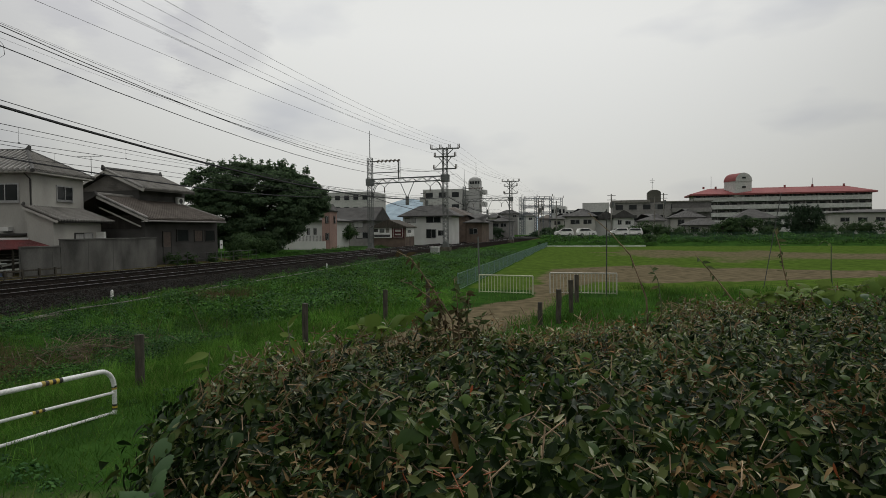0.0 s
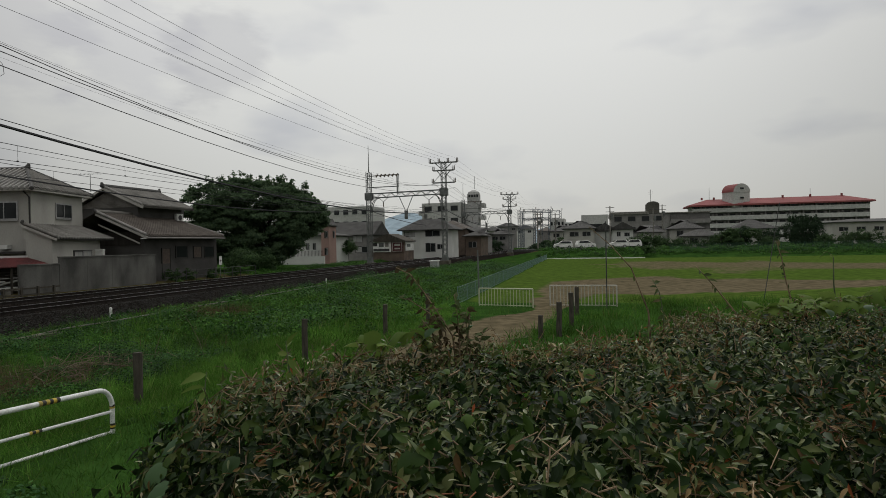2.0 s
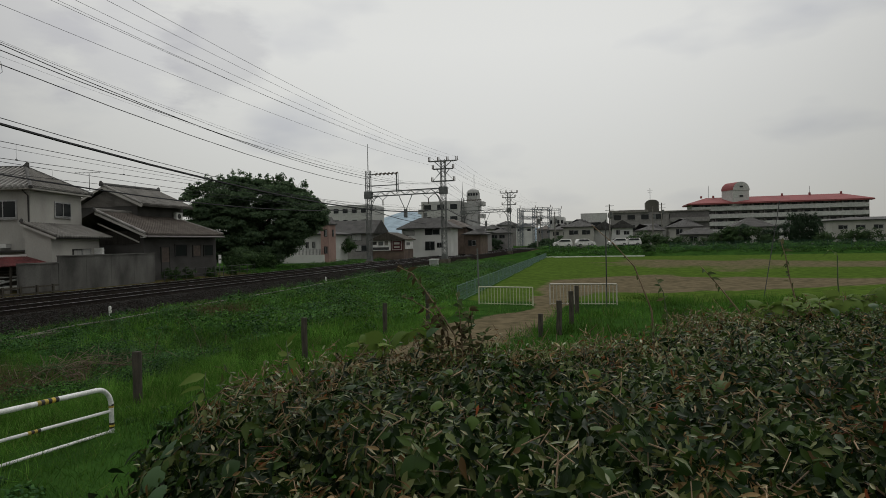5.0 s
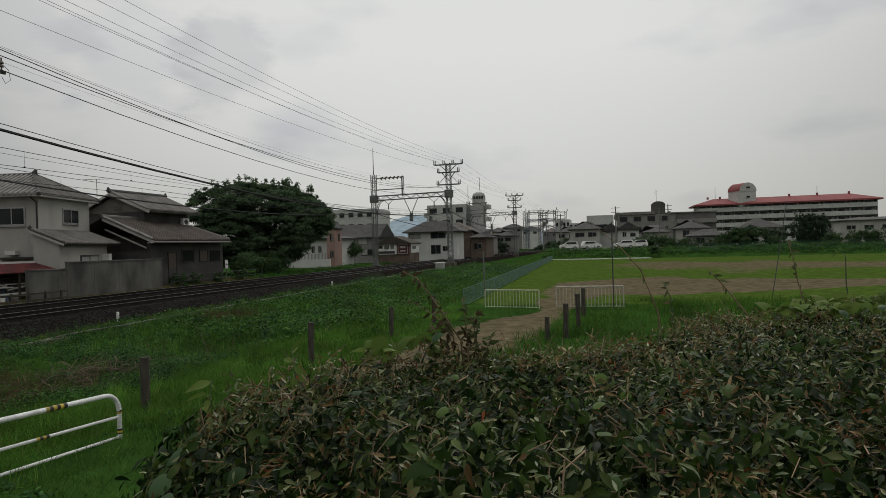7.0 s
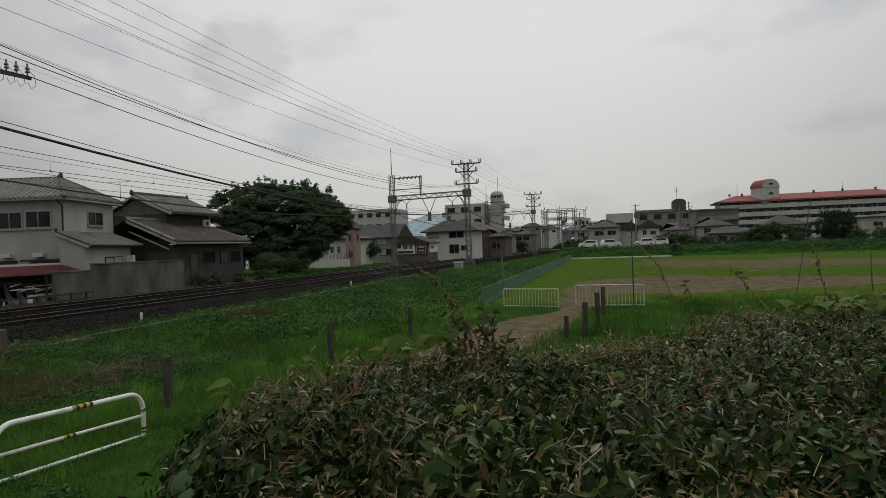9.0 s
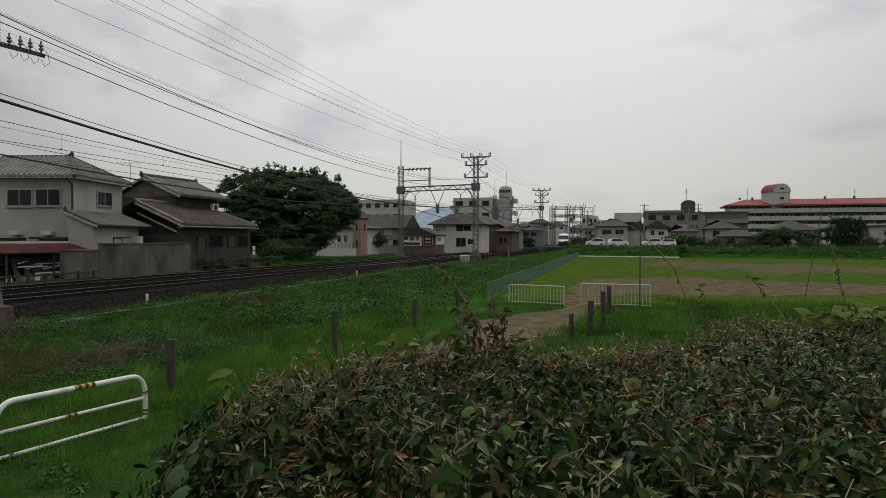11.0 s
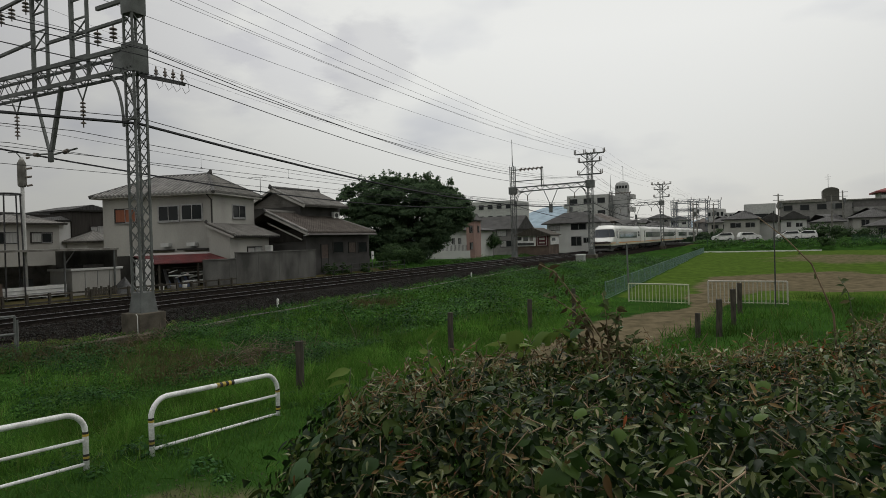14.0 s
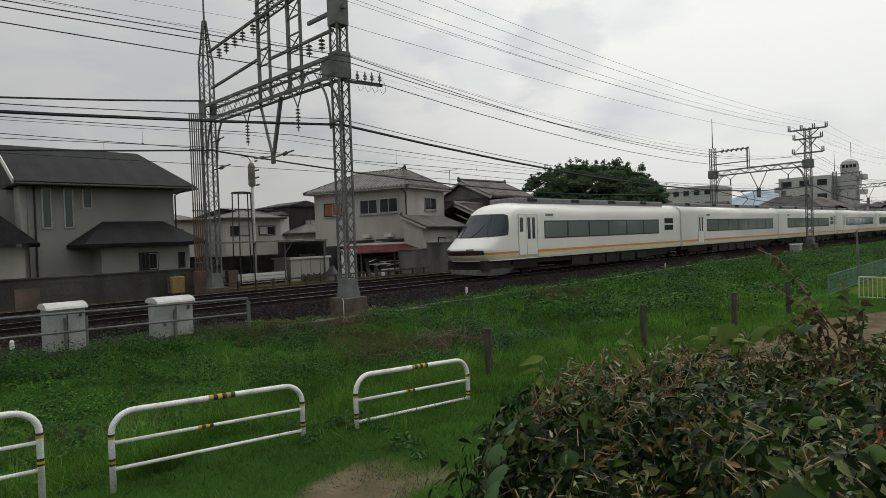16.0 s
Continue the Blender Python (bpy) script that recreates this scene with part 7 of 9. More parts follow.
for k, (x, y, rx, h, n) in enumerate(((23.0, 117.5, 4.2, 3.6, 9000), (23.6, 120, 1.6, 5.0, 5000), (27.0, 118, 2.4, 1.9, 2600), (28.4, 119.5, 1.5, 3.6, 3000), (39.5, 118, 2.2, 2.6, 2200), (7.2, 116, 1.6, 3.0, 1800), (10.5, 117, 1.5, 1.8, 1400), (47, 118, 4.0, 1.8, 2500), (17.0, 117.5, 1.2, 1.4, 900), (2.5, 117, 0.8, 1.0, 500), (5.0, 116.5, 2.0, 2.2, 2400), (9.0, 117.4, 1.8, 2.4, 2200), (13.0, 116.8, 1.6, 1.7, 1700), (37.0, 117, 2.4, 2.0, 2600), (42.5, 117.2, 2.6, 2.4, 3000), (52.0, 118, 3.0, 2.2, 2600), (19.8, 116.8, 1.6, 2.6, 2400))):
    tree("bush", "dense dark green shrubs behind the field", (x, y, 0.8), h, random_lobes(20 + k, 8, rx * 0.75, 1.2, 0.5, h - 0.8, 1.15), 0.22, n, M["conifer_leaf" if k in (1, 3) else "bush_leaf"], 0.1, 30 + k, "bush", "bushes")
# clipped conifer with a crown of upright tips
tree("conifer", "broad dark conifer with many upright tips", (33.4, 119, 0.8), 5.2, [(x * 0.62, 0, 2.2, 1.15, 2.1) for x in (-3.2, -1.6, 0, 1.6, 3.2)] + [(x * 0.3, -0.3, 4.3 + 0.25 * math.sin(x * 2.1), 0.3, 0.95) for x in range(-8, 9)], 0.2, 16000, M["conifer_leaf"], 0.15, 44, "tree", "trees")
tree("bush", "round bush at the edge of the playing field", (6.8, 101.5, 0.0), 1.6, random_lobes(60, 5, 0.8, 0.5, 0.3, 1.1, 0.7), 0.14, 1500, M["bush_leaf"], 0, 61, "bush", "bushes")
tree("bush", "scrub growing beside the distant track", (-11.6, 112, 0.2), 1.2, random_lobes(62, 6, 1.2, 2.0, 0.2, 0.7, 0.6), 0.15, 2500, M["bush_leaf"], 0, 63, "bush", "bushes")
tree("bush", "scrub on the far side of the tracks", (-28.6, 112, 0.2), 2.6, random_lobes(64, 8, 1.2, 8.0, 0.5, 2.2, 1.0), 0.2, 4000, M["bush_leaf"], 0, 65, "bush", "bushes")


M["asphalt"] = material("asphalt", (0.075, 0.075, 0.073), (0.05, 0.05, 0.049), rough=0.95, scale=0.5, fine=20)
# ---- cars on the far road ----
def make_car():
    """A small estate car in parts; the front points along +x."""
    t = thing("car", "white car parked on the road behind the field", "car", (0, 0, 0), group="parked cars")
    prof = [(-1.66, 0.32), (-1.7, 0.75), (-1.62, 1.0), (-1.45, 1.42), (-1.1, 1.46), (0.3, 1.46), (0.9, 1.05), (1.5, 0.92), (1.68, 0.7), (1.68, 0.32)]
    b = Build()
    for s in (-0.82, 0.82):
        b.v += [(x, s * (1.0 if z < 1.1 else 0.86), z) for x, z in prof]
    n = len(prof)
    for i in range(n):
        b.f.append((i, (i + 1) % n, n + (i + 1) % n, n + i))
        b.mi.append(0)
    b.f.append(tuple(reversed(range(n))))
    b.f.append(tuple(range(n, 2 * n)))
    b.mi += [0, 0]
    part("body", b, M["white"], t, bevel=0.05)
    for s in (-1, 1):
        part("side_window", _q(s), M["glass"], t)
        for x in (-1.05, 1.05):
            w = part("wheel", Build().tube([(x, s * 0.62, 0.31), (x, s * 0.85, 0.31)], 0.31, 14), M["black"], t)
            part("rim", Build().tube([(x, s * 0.85, 0.31), (x, s * 0.87, 0.31)], 0.18, 10), M["alu"], w)
    part("windscreen", _quad([(0.36, -0.66, 1.43), (0.36, 0.66, 1.43), (0.91, 0.7, 1.1), (0.91, -0.7, 1.1)]), M["glass"], t)
    part("bumper", Build().box(1.56, 1.72, -0.8, 0.8, 0.33, 0.52), M["steel_dark"], t, bevel=0.03)
    for s in (-0.6, 0.6):
        part("headlight", Build().box(1.62, 1.70, s - 0.16, s + 0.16, 0.68, 0.82), M["alu"], t)
    return t


def _quad(pts):
    b = Build()
    b.face(pts)
    return b


def _q(s):
    return _quad([(-1.4, s * 0.835, 1.06), (0.75, s * 0.835, 1.06), (0.25, s * 0.75, 1.4), (-1.2, s * 0.75, 1.4)])


car = make_car()
car.matrix_basis = pose(-7.3, 112, 0.85, 0, 0, 188)
for x, y, turn in ((-3.4, 113, 20), (2.2, 113.5, 190), (4.6, 115.0, 185)):
    copy_thing(car, pose(x, y, 0.85, 0, 0, turn))
part_road = tagged(part("road", Build().box(-16, 80, 110.2, 116.5, 0.55, 0.82), M["asphalt"]), "grey road behind the playing field", "road", kind="structure")


for k, (x, y, rx, h) in enumerate(((-29.5, 134, 2.4, 2.6), (-30.5, 150, 3.6, 3.0), (-33.0, 190, 5.0, 3.4), (-12.8, 140, 2.4, 2.2), (-11.5, 152, 3.0, 2.8))):
    tree("bush", "dark scrub beside the distant tracks", (x, y, 0.2), h, random_lobes(80 + k, 9, rx * 0.6, 2.5, 0.4, h - 0.5, 1.1), 0.24, 3000, M["bush_leaf"], 0, 90 + k, "bush", "bushes")
for x0, x1, y, ev, w in ((-31.0, -25.5, 168, 4.2, "aptgrey"), (-41.0, -33.5, 205, 6.0, "plaster"), (-14.0, -8.0, 165, 4.6, "plaster"), (-16.6, -11.2, 238, 7.0, "aptgrey"), (-9.5, -4.0, 190, 6.2, "apt")):
    plain_house("house", "far house with a dark roof near the end of the line", x0, x1, y, y + 8, ev, ev + 1.6, w, "darktiles", "x", base=0.4, wins=(("s", x0 + 0.8, ev - 1.6, 1.6, 1.0, "glass"), ("s", x1 - 2.6, ev - 1.6, 1.6, 1.0, "glass")))


for k, (x, y, rx, h) in enumerate(((-29.2, 122, 1.6, 2.2), (-29.0, 142, 2.0, 3.0), (-28.6, 165, 2.2, 2.6), (-29.4, 178, 2.4, 3.4), (-13.2, 122, 1.8, 1.4), (-13.0, 131, 2.0, 1.9), (-14.2, 168, 2.6, 3.0), (-13.6, 186, 3.0, 3.2), (-9.0, 119, 1.6, 1.8))):
    tree("bush", "dark scrub crowding the distant line", (x, y, 0.2), h, random_lobes(180 + k, 10, rx * 0.6, 5.0, 0.4, h - 0.4, 1.0), 0.22, 3500, M["conifer_leaf"], 0, 190 + k, "bush", "bushes")
for x0, x1, y, ev, w, r in ((-27.5, -21.0, 262, 6.5, "aptgrey", "browntiles"), (-20.5, -15.0, 270, 8.0, "plaster", "darktiles"), (-35.5, -28.5, 255, 7.5, "plaster2", "darktiles"), (-14.0, -9.0, 282, 9.0, "apt", "darktiles"), (-46.0, -37.0, 268, 9.0, "aptgrey", "darktiles"), (-33.5, -29.2, 118, 3.6, "brownwall", "browntiles"), (-34.0, -29.6, 140, 4.6, "plaster", "darktiles")):
    plain_house("house", "far house crowded behind the end of the line", x0, x1, y, y + 7, ev, ev + 1.7, w, r, "x", base=0.4, wins=(("s", x0 + 0.7, ev - 1.7, 1.5, 1.0, "glass"), ("s", x1 - 2.4, ev - 1.7, 1.5, 1.0, "glass")))
for x, y, h in ((-12.4, 118, 7.5), (-15.0, 150, 9.0), (-10.2, 133, 8.0), (1.0, 121, 8.5), (9.0, 124, 8.0), (-29.6, 100, 8.5), (12.0, 140, 9.5)):
    up = thing("utility_pole", "grey concrete utility pole among the distant houses", "utility pole", (x, y, 0.3), group="distant poles")
    part("pole", Build().tube([(0, 0, -0.5), (0, 0, h)], [0.16, 0.1], 8), M["concrete"], up)
    for z in (h - 0.3, h - 1.1):
        part("crossarm", Build().bar((-0.8, 0, z), (0.8, 0, z), 0.09, 0.09), M["steel_dark"], up)
    part("transformer", Build().tube([(0.3, 0, h - 2.4), (0.3, 0, h - 1.5)], 0.24, 10), M["steel"], up)


# ---- hills far off ----
def hills():
    b = Build()
    n = 120
    prof = []
    for i in range(n + 1):
        x = -2600 + 5200 * i / n
        h = 45 + 120 * math.exp(-((x + 920) / 230) ** 2) + 40 * math.exp(-((x + 150) / 160) ** 2) + 16 * noise.noise((x * 0.004, 0, 2)) + 9 * noise.noise((x * 0.015, 0, 5))
        prof.append((x, max(6, h - (30 if x > 60 else 0))))
    for (x, h), (x2, h2) in zip(prof, prof[1:]):
        b.face(((x, 2500, -5), (x2, 2500, -5), (x2, 2900, h2), (x, 2900, h)))
    # haze is put into the pale blue base colour
    m = material("hazy_hills", (0.30, 0.38, 0.44), (0.27, 0.35, 0.41), rough=1.0, scale=0.004, fine=0.03, bump=0)
    tagged(part("hills", b, m, smooth=True), "bluish wooded hills in the haze", "backdrop", kind="structure")


hills()


# ---- beside the path: guard rails, posts, cabinets, fences ----
def guard_rail(p, q, zp, zq, gp, gq, name_label):
    """A bent white pipe barrier with two thinner rails and warning tape."""
    t = thing("guard_rail", name_label, "guard rail", (p[0], p[1], gp), group="guard rails")
    o = Vector((p[0], p[1], gp))
    a, c = Vector((p[0], p[1], 0)), Vector((q[0], q[1], 0))
    u = (c - a).normalized()
    L = (c - a).length
    r = 0.22

    def at(s, h):
        """h: share of the height at that end, from the ground."""
        f = s / L
        lo, hi = gp + (gq - gp) * f, zp + (zq - zp) * f
        return tuple(a + u * s + Vector((0, 0, lo + (hi - lo) * h)) - o)

    H = zp - gp
    k = r / H
    path = [at(0, -0.3), at(0, 1 - k)]
    path += [at(r * (1 - math.cos(w)), 1 - k + k * math.sin(w)) for w in (math.pi * i / 14 for i in range(1, 8))]
    path += [at(L - r + r * math.sin(w), 1 - k + k * math.cos(w)) for w in (math.pi * i / 14 for i in range(0, 7))]
    path += [at(L, 1 - k), at(L, -0.3)]
    part("frame_pipe", Build().tube(path, 0.03, 12), M["pipe"], t, "chipped white pipe", smooth=True)
    def below(s, drop):
        return tuple(Vector(at(s, 1.0)) - Vector((0, 0, drop)))

    for drop in (0.30, 0.56):
        part("rail", Build().tube([below(0.0, drop), below(L, drop)], 0.019, 10), M["pipe"], t, smooth=True)
    for i in range(4):
        s0, s1 = L * (0.40 + 0.02 * i), L * (0.42 + 0.02 * i)
        part("tape", Build().tube([below(s0, 0.30), below(s1, 0.30)], 0.0205, 10), M["black" if i % 2 else "yellow"], t)
    n = 6
    for i in range(n):
        s0, s1 = L * (0.46 + 0.14 * i / n), L * (0.46 + 0.14 * (i + 1) / n)
        part("tape", Build().tube([at(s0, 1.0), at(s1, 1.0)], 0.0315, 12), M["black" if i % 2 else "yellow"], t)
    for s in (0, L):
        for d0, d1, m in ((0.21, 0.235, "black"), (0.235, 0.26, "yellow"), (0.45, 0.475, "black"), (0.475, 0.50, "yellow"), (0.50, 0.52, "black")):
            part("tape", Build().tube([below(s, d0), below(s, d1)], 0.0315, 12), M[m], t)


M["pipe"] = material("white_pipe_paint", (0.74, 0.75, 0.74), (0.52, 0.52, 0.49), rough=0.4, scale=5, fine=60, bump=0.05, mix=(0.25, 0.5))
guard_rail((-6.12, 4.48), (-6.12, 6.45), 0.55, 0.435, -0.17, -0.34, "white bent-pipe guard rail beside the path")
guard_rail((-6.66, 1.93), (-6.58, 4.02), 0.585, 0.475, -0.15, -0.24, "white bent-pipe guard rail half sunk in grass")
guard_rail((-6.85, -0.75), (-6.78, 1.36), 0.80, 0.72, -0.1, -0.1, "white bent-pipe guard rail at the end of the row")


def field_post(x, y, z0, z1, r=0.06, tilt=0.0, lab="dark weathered wooden post in the grass"):
    b = Build()
    rnd = random.Random(int(x * 100 + y * 7))
    pts = [(rnd.uniform(-0.01, 0.01) + tilt * k / 4, rnd.uniform(-0.01, 0.01), (z1 - z0 + 0.5) * k / 4) for k in range(5)]
    b.tube(pts, [r * rnd.uniform(0.92, 1.08) for _ in pts], 10)
    ob = part("wooden_post", b, M["post"], at=pose(x, y, z0 - 0.5))
    tagged(ob, lab, "post", "wooden posts")


for x, y, z0, z1, r in ((-7.35, 8.3, -0.5, 0.53, 0.075), (-7.1, 13.55, -0.6, 0.43, 0.07), (-6.6, 17.85, -0.62, 0.36, 0.07), (-6.2, 21.2, -0.62, 0.42, 0.07), (-1.33, 18.3, -0.6, 0.42, 0.085), (-1.11, 20.75, -0.6, 0.5, 0.08), (-1.06, 23.9, -0.6, 0.45, 0.08), (-1.85, 18.0, -0.6, 0.06, 0.07)):
    field_post(x, y, z0, z1, r)


def gate_panel(x0, x1, y, z0, z1, turn, col, lab):
    t = thing("gate_panel", lab, "gate", (x0, y, z0), turn, group="gate panels")
    L, h = x1 - x0, z1 - z0
    part("top_bar", Build().tube([(0, 0, h), (L, 0, h)], 0.03, 8), M[col], t)
    part("bottom_bar", Build().tube([(0, 0, 0.06), (L, 0, 0.06)], 0.014, 8), M[col], t)
    for x in (0, L):
        part("end_post", Build().tube([(x, 0, -0.05), (x, 0, h)], 0.03, 8), M[col], t)
    n = round(L / 0.145)
    bar = Build().tube([(0, 0, 0.02), (0, 0, h)], 0.016, 6).mesh("bar", M[col])
    for k in range(1, n):
        part("bar", bar, None, t, at=pose(L * k / n, 0, 0))


M["gateyellow"] = material("yellowish_paint", (0.52, 0.53, 0.38), (0.42, 0.43, 0.32), rough=0.5)
M["gatewhite"] = material("offwhite_paint", (0.52, 0.49, 0.43), (0.42, 0.39, 0.35), rough=0.5)
gate_panel(-5.45, -2.97, 26.8, -0.6, 0.19, -10.5, "gateyellow", "pale yellow barred steel gate panel standing in grass")
gate_panel(-2.33, 0.46, 26.9, -0.6, 0.30, 0, "gatewhite", "off-white barred steel gate panel")
s = thing("steel_post", "thin leaning steel post at the gate", "post", (-5.55, 27.4, -0.6))
part("pole", Build().tube([(0, 0, -0.3), (-0.06, 0, 2.5)], 0.035, 8), M["steel"], s)
s = thing("net_pole", "tall thin pole in the playing field", "pole", (0.05, 26.2, -0.6))
part("pole", Build().tube([(0, 0, -0.3), (0, 0, 3.6)], 0.024, 8), M["steel_dark"], s)
s = thing("net_pole", "tall thin leaning pole in the playing field", "pole", (7.0, 31.0, -0.6))
part("pole", Build().tube([(0, 0, -0.3), (0.9, 0.6, 4.4)], 0.018, 8), M["steel_dark"], s)
s = thing("net_pole", "tall thin leaning pole beyond the hedge", "pole", (13.0, 30.0, -0.6))
part("pole", Build().tube([(0, 0, -0.3), (1.0, 0.6, 4.9)], 0.018, 8), M["steel_dark"], s)


def chain_fence():
    """The low blue-green mesh fence between the embankment and the field."""
    t = thing("mesh_fence", "low blue-green mesh fence along the embankment", "fence", (0, 0, 0))
    a, c = Vector((-6.6, 27.5, -0.62)), Vector((-9.05, 99.0, -0.62))
    n = 30
    for k in range(n + 1):
        p = a + (c - a) * k / n
        part("fence_post", Build().tube([p, p + Vector((0, 0, 0.85))], 0.03, 6), M["meshgreen"], t)
    b = Build()
    L = (c - a).length
    u = (c - a) / L
    m = int(L / 0.16)
    for k in range(m):
        p = a + u * (L * k / m)
        b.bar(p + Vector((0, 0, 0.03)), p + u * 0.4 + Vector((0, 0, 0.8)), 0.0065, 0.0065)
        b.bar(p + u * 0.4 + Vector((0, 0, 0.03)), p + Vector((0, 0, 0.8)), 0.0065, 0.0065)
    ob = part("mesh", b, M["meshgreen"], t)
    ob["kind"] = "stuff"
    for z in (0.05, 0.8):
        part("rail", Build().bar(a + Vector((0, 0, z)), c + Vector((0, 0, z)), 0.018, 0.018), M["meshgreen"], t)


M["meshgreen"] = material("blue_green_mesh", (0.16, 0.25, 0.22), (0.11, 0.18, 0.155), rough=0.6)
chain_fence()
M["netgreen"] = material("dark_green_net", (0.045, 0.095, 0.065), (0.03, 0.07, 0.05), rough=0.8)
f = thing("net_fence", "dark green net fence on the bank behind the field", "fence", (0, 104.5, 0.1))
for k in range(30):
    part("fence_post", Build().tube([(-9 + k * 3.2, 0, -0.5), (-9 + k * 3.2, 0, 1.5)], 0.035, 6), M["netgreen"], f)
b = Build()
for k in range(24):
    b.bar((10, 0, 0.05 + k * 0.06), (84, 0, 0.05 + k * 0.06), 0.012, 0.012)
for k in range(240):
    b.bar((10 + k * 0.31, 0, 0.0), (10 + k * 0.31, 0, 1.45), 0.014, 0.014)
net = part("net", b, M["netgreen"], f)
net["kind"] = "stuff"
s = thing("line_marker", "thin pale kerb at the far edge of the field", "kerb", (0, 100.5, -0.6), kind="structure")
part("kerb", Build().box(-9.5, 6.0, -0.15, 0.15, 0, 0.16), M["white"], s)


def relay_cabinet(y0, y1, x, z0, z1):
    t = thing("relay_cabinet", "pale grey trackside relay cabinet with a curved lid", "cabinet", (x, y0, z0), group="relay cabinets")
    w, h, d = y1 - y0, z1 - z0, 0.75
    part("body", Build().box(-d, 0, 0, w, -0.3, h - 0.1), M["cabinet"], t, bevel=0.015)
    b = Build()
    pts = [(-d / 2 + (d / 2 + 0.07) * math.cos(a), h - 0.12 + 0.14 * math.sin(a)) for a in (math.pi * i / 10 for i in range(11))]
    for (x0, z0_), (x1, z1_) in zip(pts, pts[1:]):
        b.face(((x0, -0.05, z0_), (x0, w + 0.05, z0_), (x1, w + 0.05, z1_), (x1, -0.05, z1_)))
    b.face([(px_, -0.05, pz_) for px_, pz_ in pts])
    b.face([(px_, w + 0.05, pz_) for px_, pz_ in reversed(pts)])
    part("lid", b, M["lidwhite"], t, "white curved lid")
    part("door_seam", Build().box(0.0, 0.006, w * 0.5 - 0.012, w * 0.5 + 0.012, 0.0, h - 0.2), M["steel_dark"], t)
    part("handle", Build().box(0.0, 0.03, w * 0.82, w * 0.9, h - 0.32, h - 0.22), M["steel_dark"], t)
    part("lock_plate", Build().box(0.0, 0.012, w * 0.12, w * 0.2, h * 0.35, h * 0.45), M["steel"], t)
    part("conduit_pipe", Build().tube([(0.05, w * 0.42, -0.3), (0.05, w * 0.42, h * 0.7)], 0.03, 8), M["steel"], t)


M["lidwhite"] = material("dull_white_lid", (0.58, 0.58, 0.56), (0.46, 0.46, 0.44), rough=0.5, scale=3, fine=40, bump=0.04)
M["cabinet"] = material("cabinet_grey", (0.38, 0.39, 0.375), (0.29, 0.30, 0.285), rough=0.55, scale=2, fine=30, bump=0.05)
relay_cabinet(3.43, 4.18, -16.3, -0.10, 0.97)
relay_cabinet(5.84, 6.71, -16.3, -0.20, 0.88)


def pipe_fence():
    t = thing("pipe_fence", "weathered grey pipe railing beside the track", "railing", (-15.9, 0, 0))
    for z0, z1 in ((0.78, 0.72), (0.36, 0.30)):
        part("rail", Build().tube([(0, -8.0, z0 + 0.12), (0, 2.0, z0 + 0.03), (0, 8.05, z1)], 0.028, 8), M["steel"], t)
    for k in range(9):
        y = -7.9 + k * 2.0
        if y < 8.2:
            part("railing_post", Build().tube([(0, y, -0.6), (0, y, 0.82 - 0.012 * (y + 8))], 0.03, 8), M["steel"], t)
    part("railing_post", Build().tube([(0, 8.05, -0.6), (0, 8.05, 0.73)], 0.03, 8), M["steel"], t)


pipe_fence()
for y, x in ((18.9, -17.85), (37.2, -17.85), (3.0, -18.0)):
    mk = thing("track_marker", "small white track marker post", "marker post", (x, y, -0.38), group="track markers")
    part("stake", Build().tube([(0, 0, -0.2), (0, 0, 0.42), (0, 0, 0.46)], [0.05, 0.05, 0.02], 8), M["white"], mk)
tr = thing("cable_trough", "concrete cable trough sunk in the grass by the mast", "cable trough", (0, 0, 0))
for k in range(6):
    y = 9.2 + k * 1.02
    part("trough_lid", Build().box(-16.6, -16.25, y, y + 1.0, -0.6, -0.25 - 0.012 * k + 0.01 * (k % 3)), M["footing"], tr, bevel=0.01)
rope = Build().tube([(-16.6, 14.2, -0.34), (-16.4, 15.5, -0.22), (-16.15, 17.2, -0.20), (-16.4, 21.0, -0.20), (-16.5, 24, -0.20), (-16.6, 29.5, -0.19), (-16.9, 37, -0.16), (-17.0, 42, -0.13), (-17.4, 60, -0.08)], 0.026, 6)
tagged(part("cable_line", rope, M["concrete"], smooth=True), "pale cable lying along the top of the embankment", "cable")
dp = Build().tube([(-16.5, 11.62, 0.33), (-16.41, 11.6, 0.28), (-16.41, 11.6, -0.3), (-16.36, 11.5, -0.4)], 0.012, 8)
tagged(part("earth_pipe", dp, M["concrete_pale"], smooth=True), "pale pipe down the mast footing", "pipe")
jb = thing("junction_box", "small pale junction box on the verge by the second portal", "junction box", (-16.9, 60.5, -0.3), group="relay cabinets")
part("body", Build().box(-0.4, 0.4, -0.4, 0.4, 0, 0.75), M["cabinet"], jb, bevel=0.03)
part("lid", Build().box(-0.45, 0.45, -0.45, 0.45, 0.75, 0.83), M["white"], jb, bevel=0.02)


# ---- hedge ----
HEDGE = [(-0.72, 0.62), (-0.88, 0.9), (-1.02, 1.15), (-1.2, 1.42), (-1.34, 1.65), (-1.4, 1.95), (-1.3, 2.2), (-1.0, 2.62), (-0.52, 2.85), (-0.2, 2.92), (0.04, 3.2), (0.26, 3.7), (0.6, 4.05), (1.0, 4.3), (1.45, 4.7), (2.3, 5.1), (3.6, 5.6), (5.0, 5.7), (5.6, 4.2), (5.2, 2.0), (2.2, 0.35), (0.2, 0.5), (-0.5, 0.5)]


